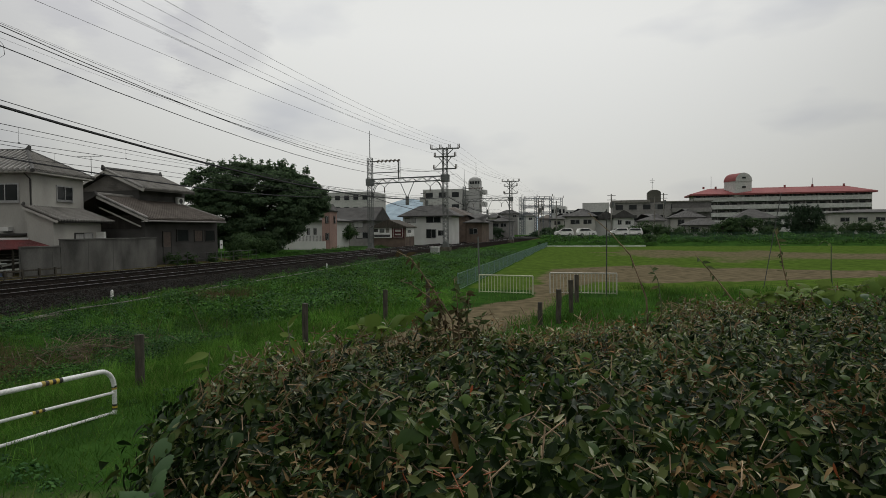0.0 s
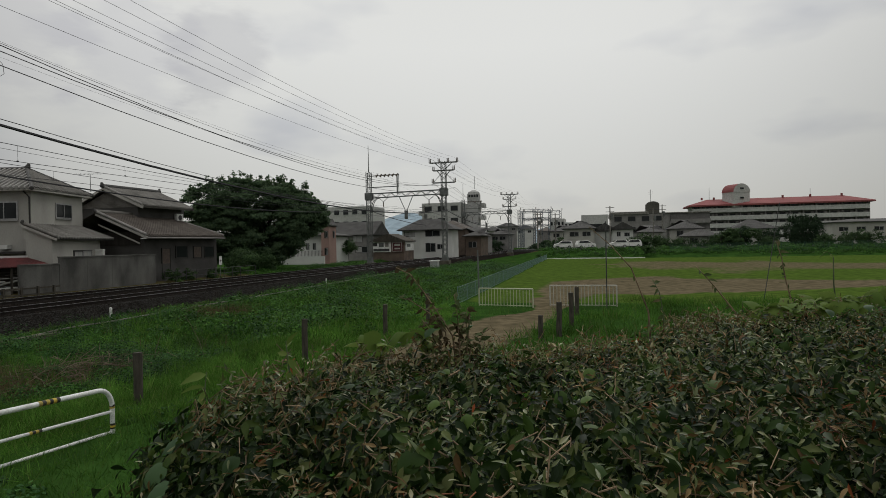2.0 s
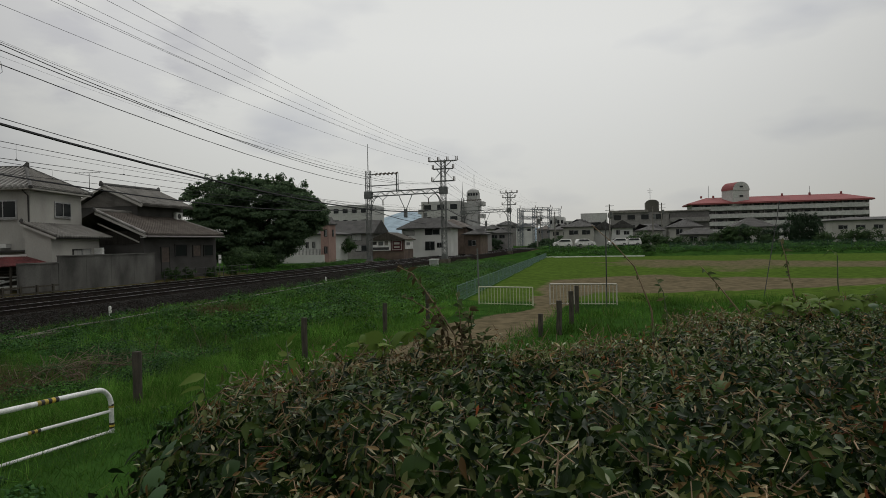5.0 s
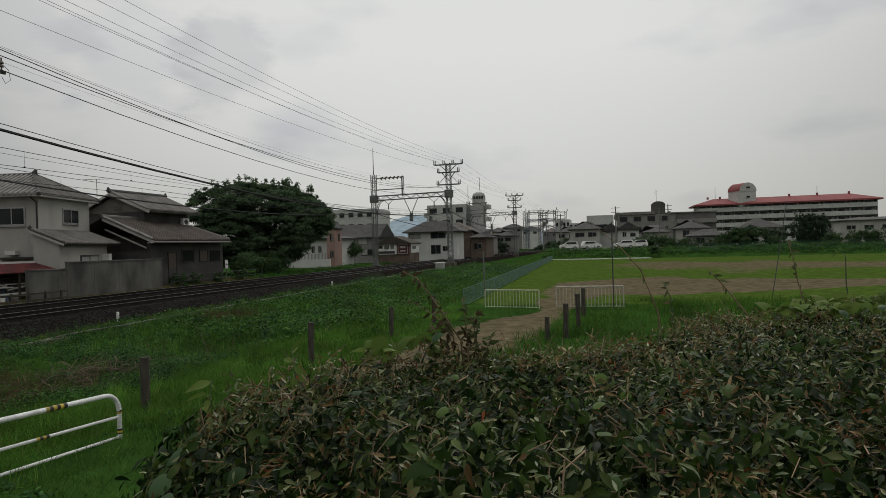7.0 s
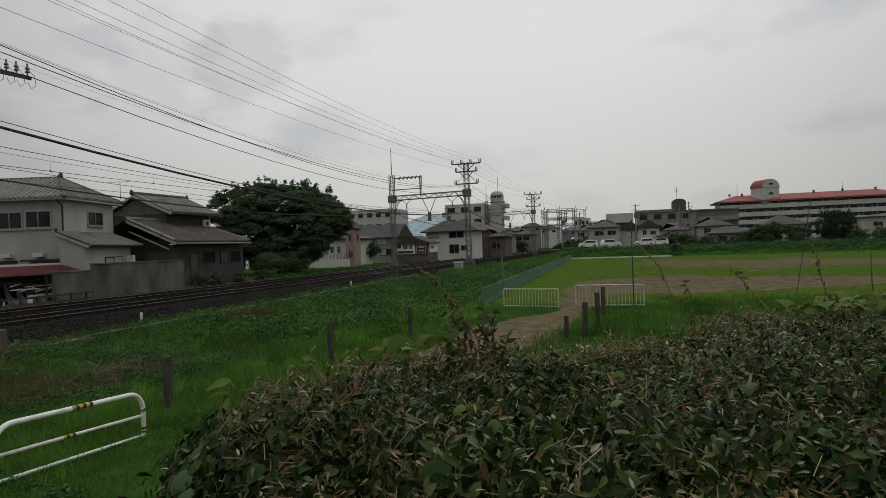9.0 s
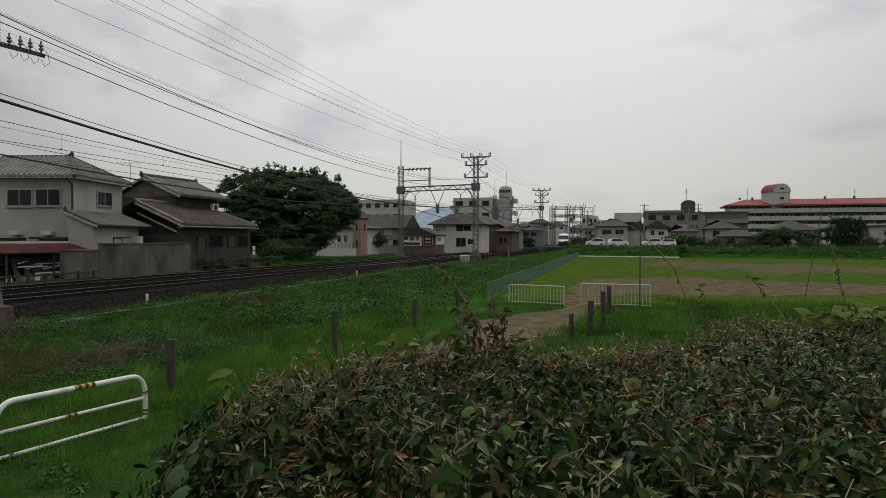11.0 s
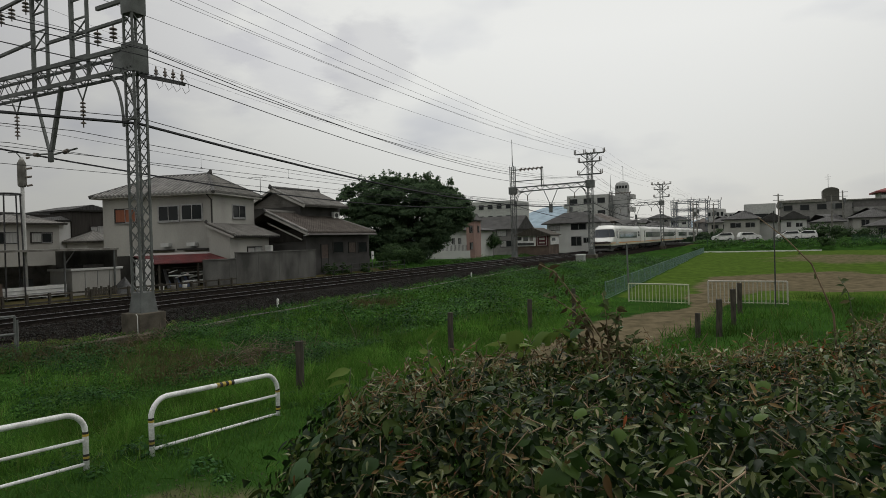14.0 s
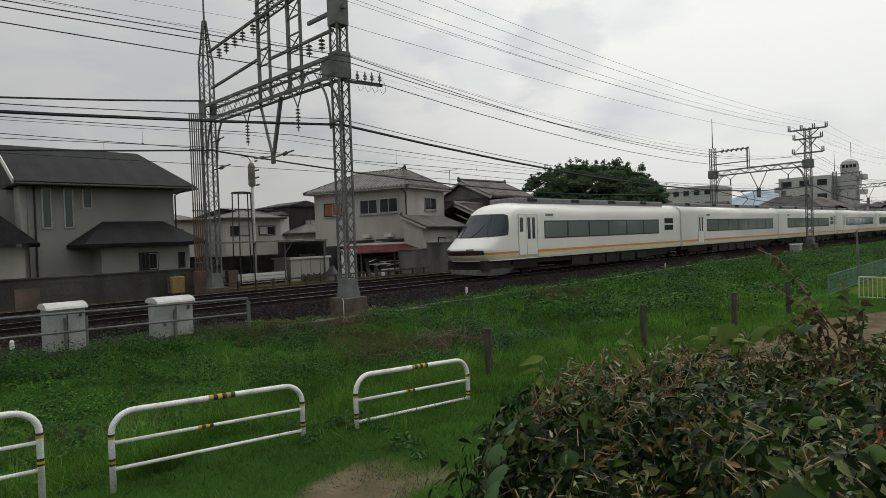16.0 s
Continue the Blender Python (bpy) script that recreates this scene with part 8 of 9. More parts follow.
def edge_distance(P, poly):
    """Signed distance to the outline, positive inside."""
    d = np.full(len(P), 1e9)
    inside = np.zeros(len(P), bool)
    for (x0, y0), (x1, y1) in zip(poly, poly[1:] + poly[:1]):
        e = np.array((x1 - x0, y1 - y0))
        w = P - np.array((x0, y0))
        h = np.clip((w @ e) / (e @ e), 0, 1)
        d = np.minimum(d, np.linalg.norm(w - h[:, None] * e, axis=1))
        c = ((y0 > P[:, 1]) != (y1 > P[:, 1])) & (P[:, 0] < (x1 - x0) * (P[:, 1] - y0) / (y1 - y0 + 1e-12) + x0)
        inside ^= c
    return np.where(inside, d, -d)


def hedge_top(x, y, d):
    z = 1.685 + 0.05 * noise.noise((x * 1.3, y * 1.3, 0)) + 0.05 * noise.noise((x * 3.1, y * 3.1, 4)) + 0.025 * noise.noise((x * 7, y * 7, 8))
    z += 0.085 * noise.noise((x * 7.5, y * 7.5, 21)) + 0.075 * noise.noise((x * 15, y * 15, 23))
    z -= 0.10 * max(0.0, 1 - d / 0.3) ** 2
    z -= 0.05 * smoothstep(0.2, 0.9, -x) * (1 - smoothstep(1.0, 1.6, y))
    # hollows between the shoots
    z -= 0.13 * smoothstep(0.08, 0.42, noise.noise((x * 2.4, y * 2.4, 31))) + 0.07 * smoothstep(0.1, 0.4, noise.noise((x * 5.2, y * 5.2, 37)))
    # the top falls away on the side towards the path
    z -= 0.16 * (1 - smoothstep(0.7, 1.7, math.hypot(x, y))) * smoothstep(-0.3, 0.5, x)
    return z


M["hedge_leaf"] = leafy("hedge_leaves", [(0.0, (0.008, 0.018, 0.006)), (0.45, (0.015, 0.032, 0.008)), (0.68, (0.034, 0.066, 0.012)), (0.86, (0.060, 0.089, 0.021)), (0.975, (0.13, 0.152, 0.055)), (0.985, (0.09, 0.055, 0.020)), (1.0, (0.14, 0.085, 0.038))], 0.36, 0.2, 0.13, (0.50, 1.30), 4.0)
M["hedge_dry"] = leafy("dry_hedge_leaves", [(0.0, (0.065, 0.042, 0.015)), (0.5, (0.14, 0.092, 0.036)), (0.85, (0.25, 0.175, 0.085)), (0.92, (0.36, 0.26, 0.15)), (0.94, (0.26, 0.075, 0.028)), (1.0, (0.18, 0.055, 0.022))], 0.7, 0.15)
M["hedge_big"] = leafy("vine_leaves", [(0.0, (0.018, 0.042, 0.010)), (0.7, (0.036, 0.070, 0.016)), (1.0, (0.075, 0.125, 0.025))], 0.4, 0.2, 0.12)
# light green new growth, brightened further to paint highlights on the hedge top
M["fresh_lit_leaf"] = leafy("fresh_lit_hedge_leaves", [(0.0, (0.05, 0.078, 0.017)), (0.5, (0.093, 0.12, 0.03)), (0.85, (0.17, 0.185, 0.072)), (1.0, (0.26, 0.22, 0.11))], 0.28, 0.2, 0.5)
M["redtwig"] = material("dead_red_twig", (0.25, 0.10, 0.052), (0.11, 0.045, 0.024), rough=0.85, island=0.5)
M["twig"] = material("twig", (0.26, 0.19, 0.12), (0.11, 0.08, 0.05), rough=0.9, island=0.6)
M["greentwig"] = material("green_stem", (0.10, 0.13, 0.06), (0.06, 0.08, 0.04), rough=0.7, island=0.4)
M["vine_dark"] = leafy("dark_vine_leaves", [(0.0, (0.030, 0.070, 0.024)), (1.0, (0.055, 0.110, 0.036))], 0.42, 0.25, 0.2)
M["hedge_shade_core"] = material("hedge_shade_core", (0.02, 0.022, 0.014), (0.008, 0.009, 0.006), rough=1.0, scale=9, fine=40, bump=0.8)
BIG_V = np.array([(0, 0, 0), (0.36, 0.16, -0.04), (0.46, 0.45, -0.09), (0.26, 0.78, -0.08), (0, 1.0, -0.16), (-0.26, 0.78, -0.08), (-0.46, 0.45, -0.09), (-0.36, 0.16, -0.04), (0, 0.35, 0.05), (0, 0.7, 0.02)])
BIG_F = np.array([(0, 1, 8), (1, 2, 8), (2, 9, 8), (2, 3, 9), (3, 4, 9), (4, 5, 9), (5, 6, 9), (6, 8, 9), (6, 7, 8), (7, 0, 8)])
edge_l = [(0.0, 0.0), (0.20, -0.06), (0.36, 0.06), (0.42, 0.20), (0.38, 0.24), (0.44, 0.38), (0.36, 0.42), (0.36, 0.56), (0.27, 0.60), (0.22, 0.74), (0.14, 0.78), (0.0, 1.05)]
VINE_V = np.array([(x, y, -0.25 * abs(x) + 0.1 * math.sin(3 * y) - 0.12 * y * y) for x, y in edge_l + [(-x, y) for x, y in edge_l[-2:0:-1]]] + [(0, 0.12 + 0.24 * k, 0.1 * math.sin(3 * (0.12 + 0.24 * k)) - 0.12 * (0.12 + 0.24 * k) ** 2) for k in range(4)])
rib = [22 + min(3, max(0, int((VINE_V[i, 1] + VINE_V[(i + 1) % 22, 1]) / 0.52))) for i in range(22)]
VINE_F = np.array([(i, (i + 1) % 22, rib[i]) for i in range(22)] + [((i + 1) % 22, rib[(i + 1) % 22], rib[i]) for i in range(22) if rib[i] != rib[(i + 1) % 22]])
LONG_V = np.array([(0, 0, 0), (0.15, 0.18, 0.03), (0.20, 0.40, 0.02), (0.12, 0.68, -0.05), (0, 1.0, -0.22), (-0.12, 0.68, -0.05), (-0.20, 0.40, 0.02), (-0.15, 0.18, 0.03), (0, 0.42, -0.04)])
LONG_F = np.array([(0, 1, 8), (1, 2, 8), (2, 3, 8), (3, 4, 8), (4, 5, 8), (5, 6, 8), (6, 7, 8), (7, 0, 8)])


def make_hedge():
    rng = np.random.default_rng(11)
    t = thing("hedge", "overgrown hedge of dark glossy leaves with dry brown clippings", "hedge", (0, 0, 0))
    # near-black sheet under the leaves, its colour standing in for the shade between them
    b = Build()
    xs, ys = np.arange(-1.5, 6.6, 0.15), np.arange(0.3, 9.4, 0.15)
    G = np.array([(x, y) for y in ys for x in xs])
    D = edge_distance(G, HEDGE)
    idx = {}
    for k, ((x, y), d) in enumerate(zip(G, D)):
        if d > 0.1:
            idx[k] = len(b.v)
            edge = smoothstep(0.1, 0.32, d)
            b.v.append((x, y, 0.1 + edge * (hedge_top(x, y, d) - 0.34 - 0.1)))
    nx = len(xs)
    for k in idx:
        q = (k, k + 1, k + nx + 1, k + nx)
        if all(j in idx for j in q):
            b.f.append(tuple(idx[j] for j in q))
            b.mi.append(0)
    part("core", b, M["hedge_shade_core"], t, "shaded tangle inside")

    def sample(n, near):
        """Points in the outline, denser towards the path."""
        out = []
        while sum(map(len, out)) < n:
            P = np.stack([rng.uniform(-1.55, 6.4, 60000), rng.uniform(0.3, 9.3, 60000)], 1)
            keep = edge_distance(P, HEDGE) > -0.05
            r = np.linalg.norm(P, axis=1)
            keep &= rng.random(len(P)) < np.clip((near / np.maximum(r, 0.3)) ** 1.6, 0.04, 1)
            out.append(P[keep])
        return np.concatenate(out)[:n]

    def on_top(P, depth):
        D = edge_distance(P, HEDGE)
        z = np.array([hedge_top(x, y, max(d, 0)) for (x, y), d in zip(P, D)])
        return np.column_stack([P, z - depth])

    # side walls on the path side and at the rim
    def side(n):
        k = rng.integers(0, len(HEDGE), n)
        f = rng.random(n)
        A, C = np.array(HEDGE)[k], np.array(HEDGE)[(k + 1) % len(HEDGE)]
        P = A + (C - A) * f[:, None]
        e = (C - A) / np.linalg.norm(C - A, axis=1, keepdims=True)
        out = np.column_stack([-e[:, 1], e[:, 0]])
        h = rng.random(n) ** 0.7
        P = P + out * rng.normal(0.0, 0.05, n)[:, None]
        return np.column_stack([P, 0.25 + 1.4 * h]), np.column_stack([out, np.full(n, 0.5)])

    def upright(n, tilt):
        v = rng.normal(size=(n, 3)) * tilt
        v[:, 2] = np.abs(v[:, 2]) + 1
        v[:, 1] -= 0.25
        return v

    def hanging(n):
        """Leaves droop with their tips down and outward."""
        w = rng.normal(size=(n, 3)) * np.array((0.8, 0.6, 0.45))
        return w + np.array((-0.1, -0.35, -0.65))

    def facing(n, spread=0.5, at=None):
        """Leaves turn up and outward; on the far side of the corner they hang more upright."""
        base = np.tile((-0.1, -0.45, 0.9), (n, 1))
        if at is not None:
            w = (np.clip((at[:, 0] - 0.1) / 1.0, 0, 1) * np.clip((3.2 - at[:, 1]) / 1.6, 0, 1))
            w = np.maximum(w, np.clip((2.0 - np.hypot(at[:, 0], at[:, 1])) / 0.8, 0, 1))[:, None]
            base = base * (1 - w) + np.array((-0.1, -0.85, 0.34)) * w
        return rng.normal(size=(n, 3)) * spread + base

    n = 92000
    P = on_top(sample(n, 1.9), rng.random(n) ** 1.1 * 0.32 - 0.03)
    scatter("leaves", P, facing(n, 0.55, P), (0.022 + 0.034 * rng.random(n) ** 1.3) * np.where(np.hypot(P[:, 0], P[:, 1]) < 2.0, 1.12, 1.0), M["hedge_leaf"], t, rng, shape=(LONG_V, LONG_F), lean=hanging(n))["kind"] = "stuff"
    P = sample(9000, 1.6)
    P = P[np.hypot(P[:, 0], P[:, 1]) > 1.25][:3500]
    n = len(P)
    P = on_top(P, rng.random(n) * 0.25 - 0.03)
    scatter("broad_leaves", P, facing(n, 0.5, P), 0.028 + 0.030 * rng.random(n), M["hedge_big"], t, rng, shape=(BIG_V, BIG_F), lean=hanging(n))["kind"] = "stuff"
    n = 13000
    P = on_top(sample(n, 2.6), rng.random(n) * 0.06 - 0.05)
    scatter("fresh_leaves", P, facing(n, 0.9), 0.016 + 0.022 * rng.random(n), M["fresh_lit_leaf"], t, rng, shape=(LONG_V, LONG_F), width=0.7)["kind"] = "stuff"
    n = 4500
    P = sample(n * 9, 2.6)
    patch = np.array([noise.noise((x * 2.2, y * 2.2, 9)) + 0.6 * noise.noise((x * 6, y * 6, 2)) for x, y in P])
    P = P[np.argsort(-patch + rng.normal(0, 0.12, len(P)))[:n]]
    scatter("dry_leaves", on_top(P, rng.random(n) * 0.10 - 0.06), facing(n, 0.8), 0.016 + 0.030 * rng.random(n) ** 1.4, M["hedge_dry"], t, rng, shape=(LONG_V, LONG_F), width=0.6)["kind"] = "stuff"
    # dry clippings, twig ends and new leaves, these in highlight colours, gather along the far rim
    R = sample(60000, 4.0)
    d = edge_distance(R, HEDGE)
    R = R[(d > 0.02) & (d < 0.42) & (R[:, 1] > 1.5)]
    n = min(len(R), 9000)
    P = on_top(R[:n], rng.random(n) * 0.07 - 0.08)
    half = n // 2
    scatter("dry_leaves", P[:half], facing(half, 0.9), 0.012 + 0.024 * rng.random(half), M["hedge_dry"], t, rng, shape=(LONG_V, LONG_F), width=0.6)["kind"] = "stuff"
    scatter("fresh_leaves", P[half:], facing(n - half, 0.9), 0.012 + 0.026 * rng.random(n - half), M["fresh_lit_leaf"], t, rng, shape=(LONG_V, LONG_F), width=0.8)["kind"] = "stuff"
    b = Build()
    for p in P[:2000]:
        d = rng.normal(size=3)
        d[2] = abs(d[2]) + 0.2
        d *= rng.uniform(0.02, 0.065) / np.linalg.norm(d)
        b.bar(tuple(p - d * 0.4), tuple(p + d), 0.002, 0.002)
    part("brushwood", b, M["twig"], t)["kind"] = "stuff"
    S, N = side(30000)
    scatter("side_leaves", S, N + rng.normal(0, 0.45, N.shape), 0.022 + 0.034 * rng.random(len(S)), M["hedge_leaf"], t, rng, shape=(LONG_V, LONG_F), lean=hanging(len(S)))["kind"] = "stuff"
    # bundles of dead reddish twigs left by the shears
    b = Build()
    for c in on_top(sample(115, 2.4), np.full(115, 0.02)):
        for k in range(rng.integers(8, 20)):
            p = c + rng.normal(size=3) * np.array((0.028, 0.028, 0.012))
            d = rng.normal(size=3) * np.array((1, 1, 0.35))
            d *= rng.uniform(0.006, 0.024) / np.linalg.norm(d)
            b.bar(tuple(p - d), tuple(p + d + np.array((0, 0, 0.004))), 0.0016, 0.0016)
    part("brushwood", b, M["redtwig"], t, "bundles of dead reddish twigs")["kind"] = "stuff"
    # clipped twigs and thin runners
    n = 5000
    Q = on_top(sample(n, 2.2), rng.random(n) * 0.08 - 0.02)
    b = Build()
    for p in Q:
        d = rng.normal(size=3)
        d[2] = abs(d[2]) * 0.5 + 0.15
        d *= rng.uniform(0.015, 0.06) / np.linalg.norm(d)
        r = rng.uniform(0.0007, 0.0016)
        b.bar(tuple(p - d * 0.5), tuple(p + d), r * 2, r * 2)
    part("brushwood", b, M["twig"], t)["kind"] = "stuff"
    # large vine leaves at the corner
    C = np.array([(-0.86, 0.93, 1.64), (-0.92, 1.04, 1.66), (-0.80, 0.83, 1.6), (-0.95, 0.97, 1.56), (-0.98, 1.14, 1.66), (-1.05, 1.24, 1.66), (-0.88, 0.86, 1.5), (-1.02, 1.1, 1.52), (-1.16, 1.4, 1.66), (-0.72, 2.42, 1.82), (-0.58, 2.6, 1.82), (1.25, 3.9, 1.78), (1.55, 4.2, 1.78)])
    scatter("vine_leaves", C, upright(len(C), 0.5) - np.array((0.3, 0.6, 0)), np.array([0.075] * 9 + [0.06] * 4), M["vine_dark"], t, rng, shape=(VINE_V, VINE_F))
    return t


make_hedge()


def shoot(label, base, pts, r, leaves, size, leafmat="hedge_big", stem="greentwig", seed=1, droop=0.3):
    """A wild stem that stands out of the hedge, with leaves along it."""
    rng = np.random.default_rng(seed)
    t = thing("wild_shoot", label, "plant", base, group="wild shoots")
    P = [Vector(p) for p in pts]
    part("stem", Build().tube(P, [r * (1 - 0.7 * k / (len(P) - 1)) for k in range(len(P))], 6), M[stem], t, smooth=True)
    if leaves:
        L = []
        for k in range(leaves):
            f = 0.25 + 0.75 * (k + rng.random()) / leaves
            s = f * (len(P) - 1)
            i = min(int(s), len(P) - 2)
            L.append(tuple(P[i].lerp(P[i + 1], s - i)))
        L = np.array(L)
        nr = rng.normal(size=(leaves, 3)) * 0.7 + np.array((0, -0.3, 0.8))
        lean = rng.normal(size=(leaves, 3)) - np.array((0, 0, droop))
        scatter("leaves", L, nr, size * (0.6 + 0.7 * rng.random(leaves)), M[leafmat], t, rng, shape=(VINE_V, VINE_F) if size > 0.08 else (LONG_V, LONG_F), lean=lean, width=1.0)


M["shoot_leaf"] = leafy("shoot_leaves", [(0.0, (0.045, 0.07, 0.025)), (0.6, (0.09, 0.115, 0.045)), (1.0, (0.14, 0.12, 0.06))], 0.6, 0.4)
M["shoot_brown"] = leafy("brown_shoot_leaves", [(0.0, (0.045, 0.036, 0.018)), (0.5, (0.085, 0.065, 0.034)), (0.8, (0.075, 0.095, 0.035)), (1.0, (0.15, 0.10, 0.055))], 0.6, 0.25)
M["vine_light"] = leafy("light_vine_leaves", [(0.0, (0.09, 0.15, 0.03)), (1.0, (0.17, 0.24, 0.06))], 0.5, 0.4)
shoot("brown leafy wild shoot standing out of the hedge", (-0.60, 2.51, 1.6), [(0, 0, 0), (-0.02, 0, 0.20), (-0.09, -0.02, 0.32), (-0.15, -0.03, 0.41), (-0.19, -0.05, 0.47), (-0.25, -0.06, 0.50)], 0.005, 26, 0.042, "shoot_brown", "twig", seed=2)
shoot("brown leafy wild shoot standing out of the hedge", (-0.62, 2.5, 1.6), [(0, 0, 0), (-0.03, 0.0, 0.22), (-0.10, 0.0, 0.30), (-0.18, -0.03, 0.36), (-0.22, -0.04, 0.37)], 0.004, 16, 0.038, "shoot_brown", "twig", seed=3)
shoot("short leafy shoot standing out of the hedge", (-0.56, 2.54, 1.62), [(0, 0, 0), (0.01, 0, 0.14), (-0.01, 0, 0.24), (0.0, 0, 0.30)], 0.004, 18, 0.042, "shoot_brown", "twig", seed=4)
for k, (bx, by, lx, hh) in enumerate(((-0.62, 2.50, -0.08, 0.34), (-0.57, 2.52, 0.03, 0.32), (-0.59, 2.54, -0.02, 0.40), (-0.61, 2.48, -0.13, 0.30), (-0.55, 2.55, 0.06, 0.24), (-0.64, 2.53, -0.15, 0.24), (-0.58, 2.47, 0.0, 0.28))):
    shoot("dense leafy shoot in the tuft above the hedge", (bx, by, 1.58), [(0, 0, 0), (lx * 0.2, 0, hh * 0.4), (lx * 0.6, -0.01, hh * 0.75), (lx, -0.03, hh)], 0.004, 30, 0.040, "shoot_brown" if k % 3 == 0 else "shoot_leaf", "twig", seed=70 + k)
for k, (bx, by) in enumerate(((-0.92, 2.40), (-0.80, 2.52), (-1.02, 2.36))):
    shoot("pale green broad vine leaves over the hedge rim", (bx, by, 1.70), [(0, 0, 0), (0.03, -0.02, 0.06), (0.07, -0.03, 0.10), (0.12, -0.03, 0.09)], 0.004, 4, 0.09, "vine_light", seed=80 + k, droop=0.1)
shoot("long bare arching stem above the hedge", (0.26, 3.62, 1.6), [(0, 0, 0), (-0.01, 0, 0.19), (-0.10, -0.02, 0.44), (-0.21, -0.05, 0.57), (-0.33, -0.09, 0.68)], 0.006, 5, 0.035, "shoot_leaf", "twig", seed=6, droop=0.6)
shoot("thin stem with small leaf pairs above the hedge", (0.33, 3.6, 1.62), [(0, 0, 0), (0.0, 0.0, 0.15), (-0.02, 0.0, 0.28), (-0.06, 0, 0.36)], 0.004, 14, 0.04, "shoot_leaf", seed=7)
shoot("brown arching stem above the hedge", (0.82, 4.08, 1.62), [(0, 0, 0), (-0.03, 0.0, 0.12), (-0.15, -0.03, 0.28), (-0.26, -0.06, 0.41)], 0.007, 9, 0.05, "shoot_leaf", "twig", seed=8)
shoot("upright leafy shoot above the hedge", (1.17, 4.15, 1.52), [(0, 0, 0), (-0.03, 0.0, 0.2), (-0.08, 0.0, 0.42), (-0.10, 0.0, 0.55), (-0.13, 0.0, 0.66)], 0.006, 20, 0.042, "shoot_leaf", "twig", seed=9)
shoot("pale hooked stem above the hedge", (1.50, 4.55, 1.66), [(0, 0, 0), (-0.02, 0.0, 0.22), (-0.02, 0.0, 0.40), (-0.06, 0.0, 0.44), (-0.10, 0.0, 0.40)], 0.005, 2, 0.04, "vine_light", seed=10)
for k, (x, y, z) in enumerate(((0.80, 4.05, 1.68), (1.00, 4.15, 1.68), (1.22, 4.35, 1.70), (1.45, 4.5, 1.70), (1.75, 4.6, 1.72), (1.60, 4.55, 1.70))):
    shoot("pale green broad-leaved vine over the hedge rim", (x, y, z), [(0, 0, 0), (0.08, -0.05, 0.09), (0.2, -0.1, 0.12), (0.34, -0.1, 0.08)], 0.004, 14, 0.085, "vine_light", seed=40 + k, droop=0.1)
shoot("small leafy shoot at the hedge rim", (-1.1, 2.0, 1.65), [(0, 0, 0), (-0.02, 0, 0.1), (-0.03, 0, 0.2)], 0.004, 8, 0.06, "vine_light", seed=12)
shoot("small leafy shoot at the hedge rim", (-1.32, 1.75, 1.6), [(0, 0, 0), (0.02, 0, 0.1), (0.03, 0, 0.18)], 0.004, 7, 0.07, "vine_light", seed=13)


# ---- grass and weeds ----
BLADE_V = np.array([(-0.5, 0, 0), (0.5, 0, 0), (0.34, 0.55, 0.06), (-0.34, 0.55, 0.06), (0, 1.0, 0.28)])
BLADE_F = np.array([(0, 1, 2), (0, 2, 3), (3, 2, 4)])
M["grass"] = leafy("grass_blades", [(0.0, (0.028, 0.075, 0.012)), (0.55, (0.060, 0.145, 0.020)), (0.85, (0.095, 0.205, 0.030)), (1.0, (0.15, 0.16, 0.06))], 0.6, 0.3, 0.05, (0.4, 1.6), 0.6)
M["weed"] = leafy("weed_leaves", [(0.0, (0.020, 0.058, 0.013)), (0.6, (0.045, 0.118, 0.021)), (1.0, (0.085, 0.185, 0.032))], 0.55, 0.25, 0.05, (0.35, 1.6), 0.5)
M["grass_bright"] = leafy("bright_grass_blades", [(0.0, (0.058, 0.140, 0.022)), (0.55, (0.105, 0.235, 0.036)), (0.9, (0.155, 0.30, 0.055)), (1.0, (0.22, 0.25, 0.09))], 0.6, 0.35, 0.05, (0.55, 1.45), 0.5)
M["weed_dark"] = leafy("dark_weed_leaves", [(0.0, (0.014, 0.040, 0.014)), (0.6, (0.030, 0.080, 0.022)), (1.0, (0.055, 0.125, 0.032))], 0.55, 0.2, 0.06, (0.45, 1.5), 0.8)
M["fringe_weed"] = leafy("fringe_weeds", [(0.0, (0.06, 0.11, 0.022)), (0.6, (0.11, 0.17, 0.035)), (1.0, (0.17, 0.22, 0.06))], 0.55, 0.3, 0.05, (0.6, 1.4), 0.8)
M["drygrass"] = leafy("dry_grass", [(0.0, (0.07, 0.055, 0.03)), (1.0, (0.16, 0.12, 0.07))], 0.8, 0.2)


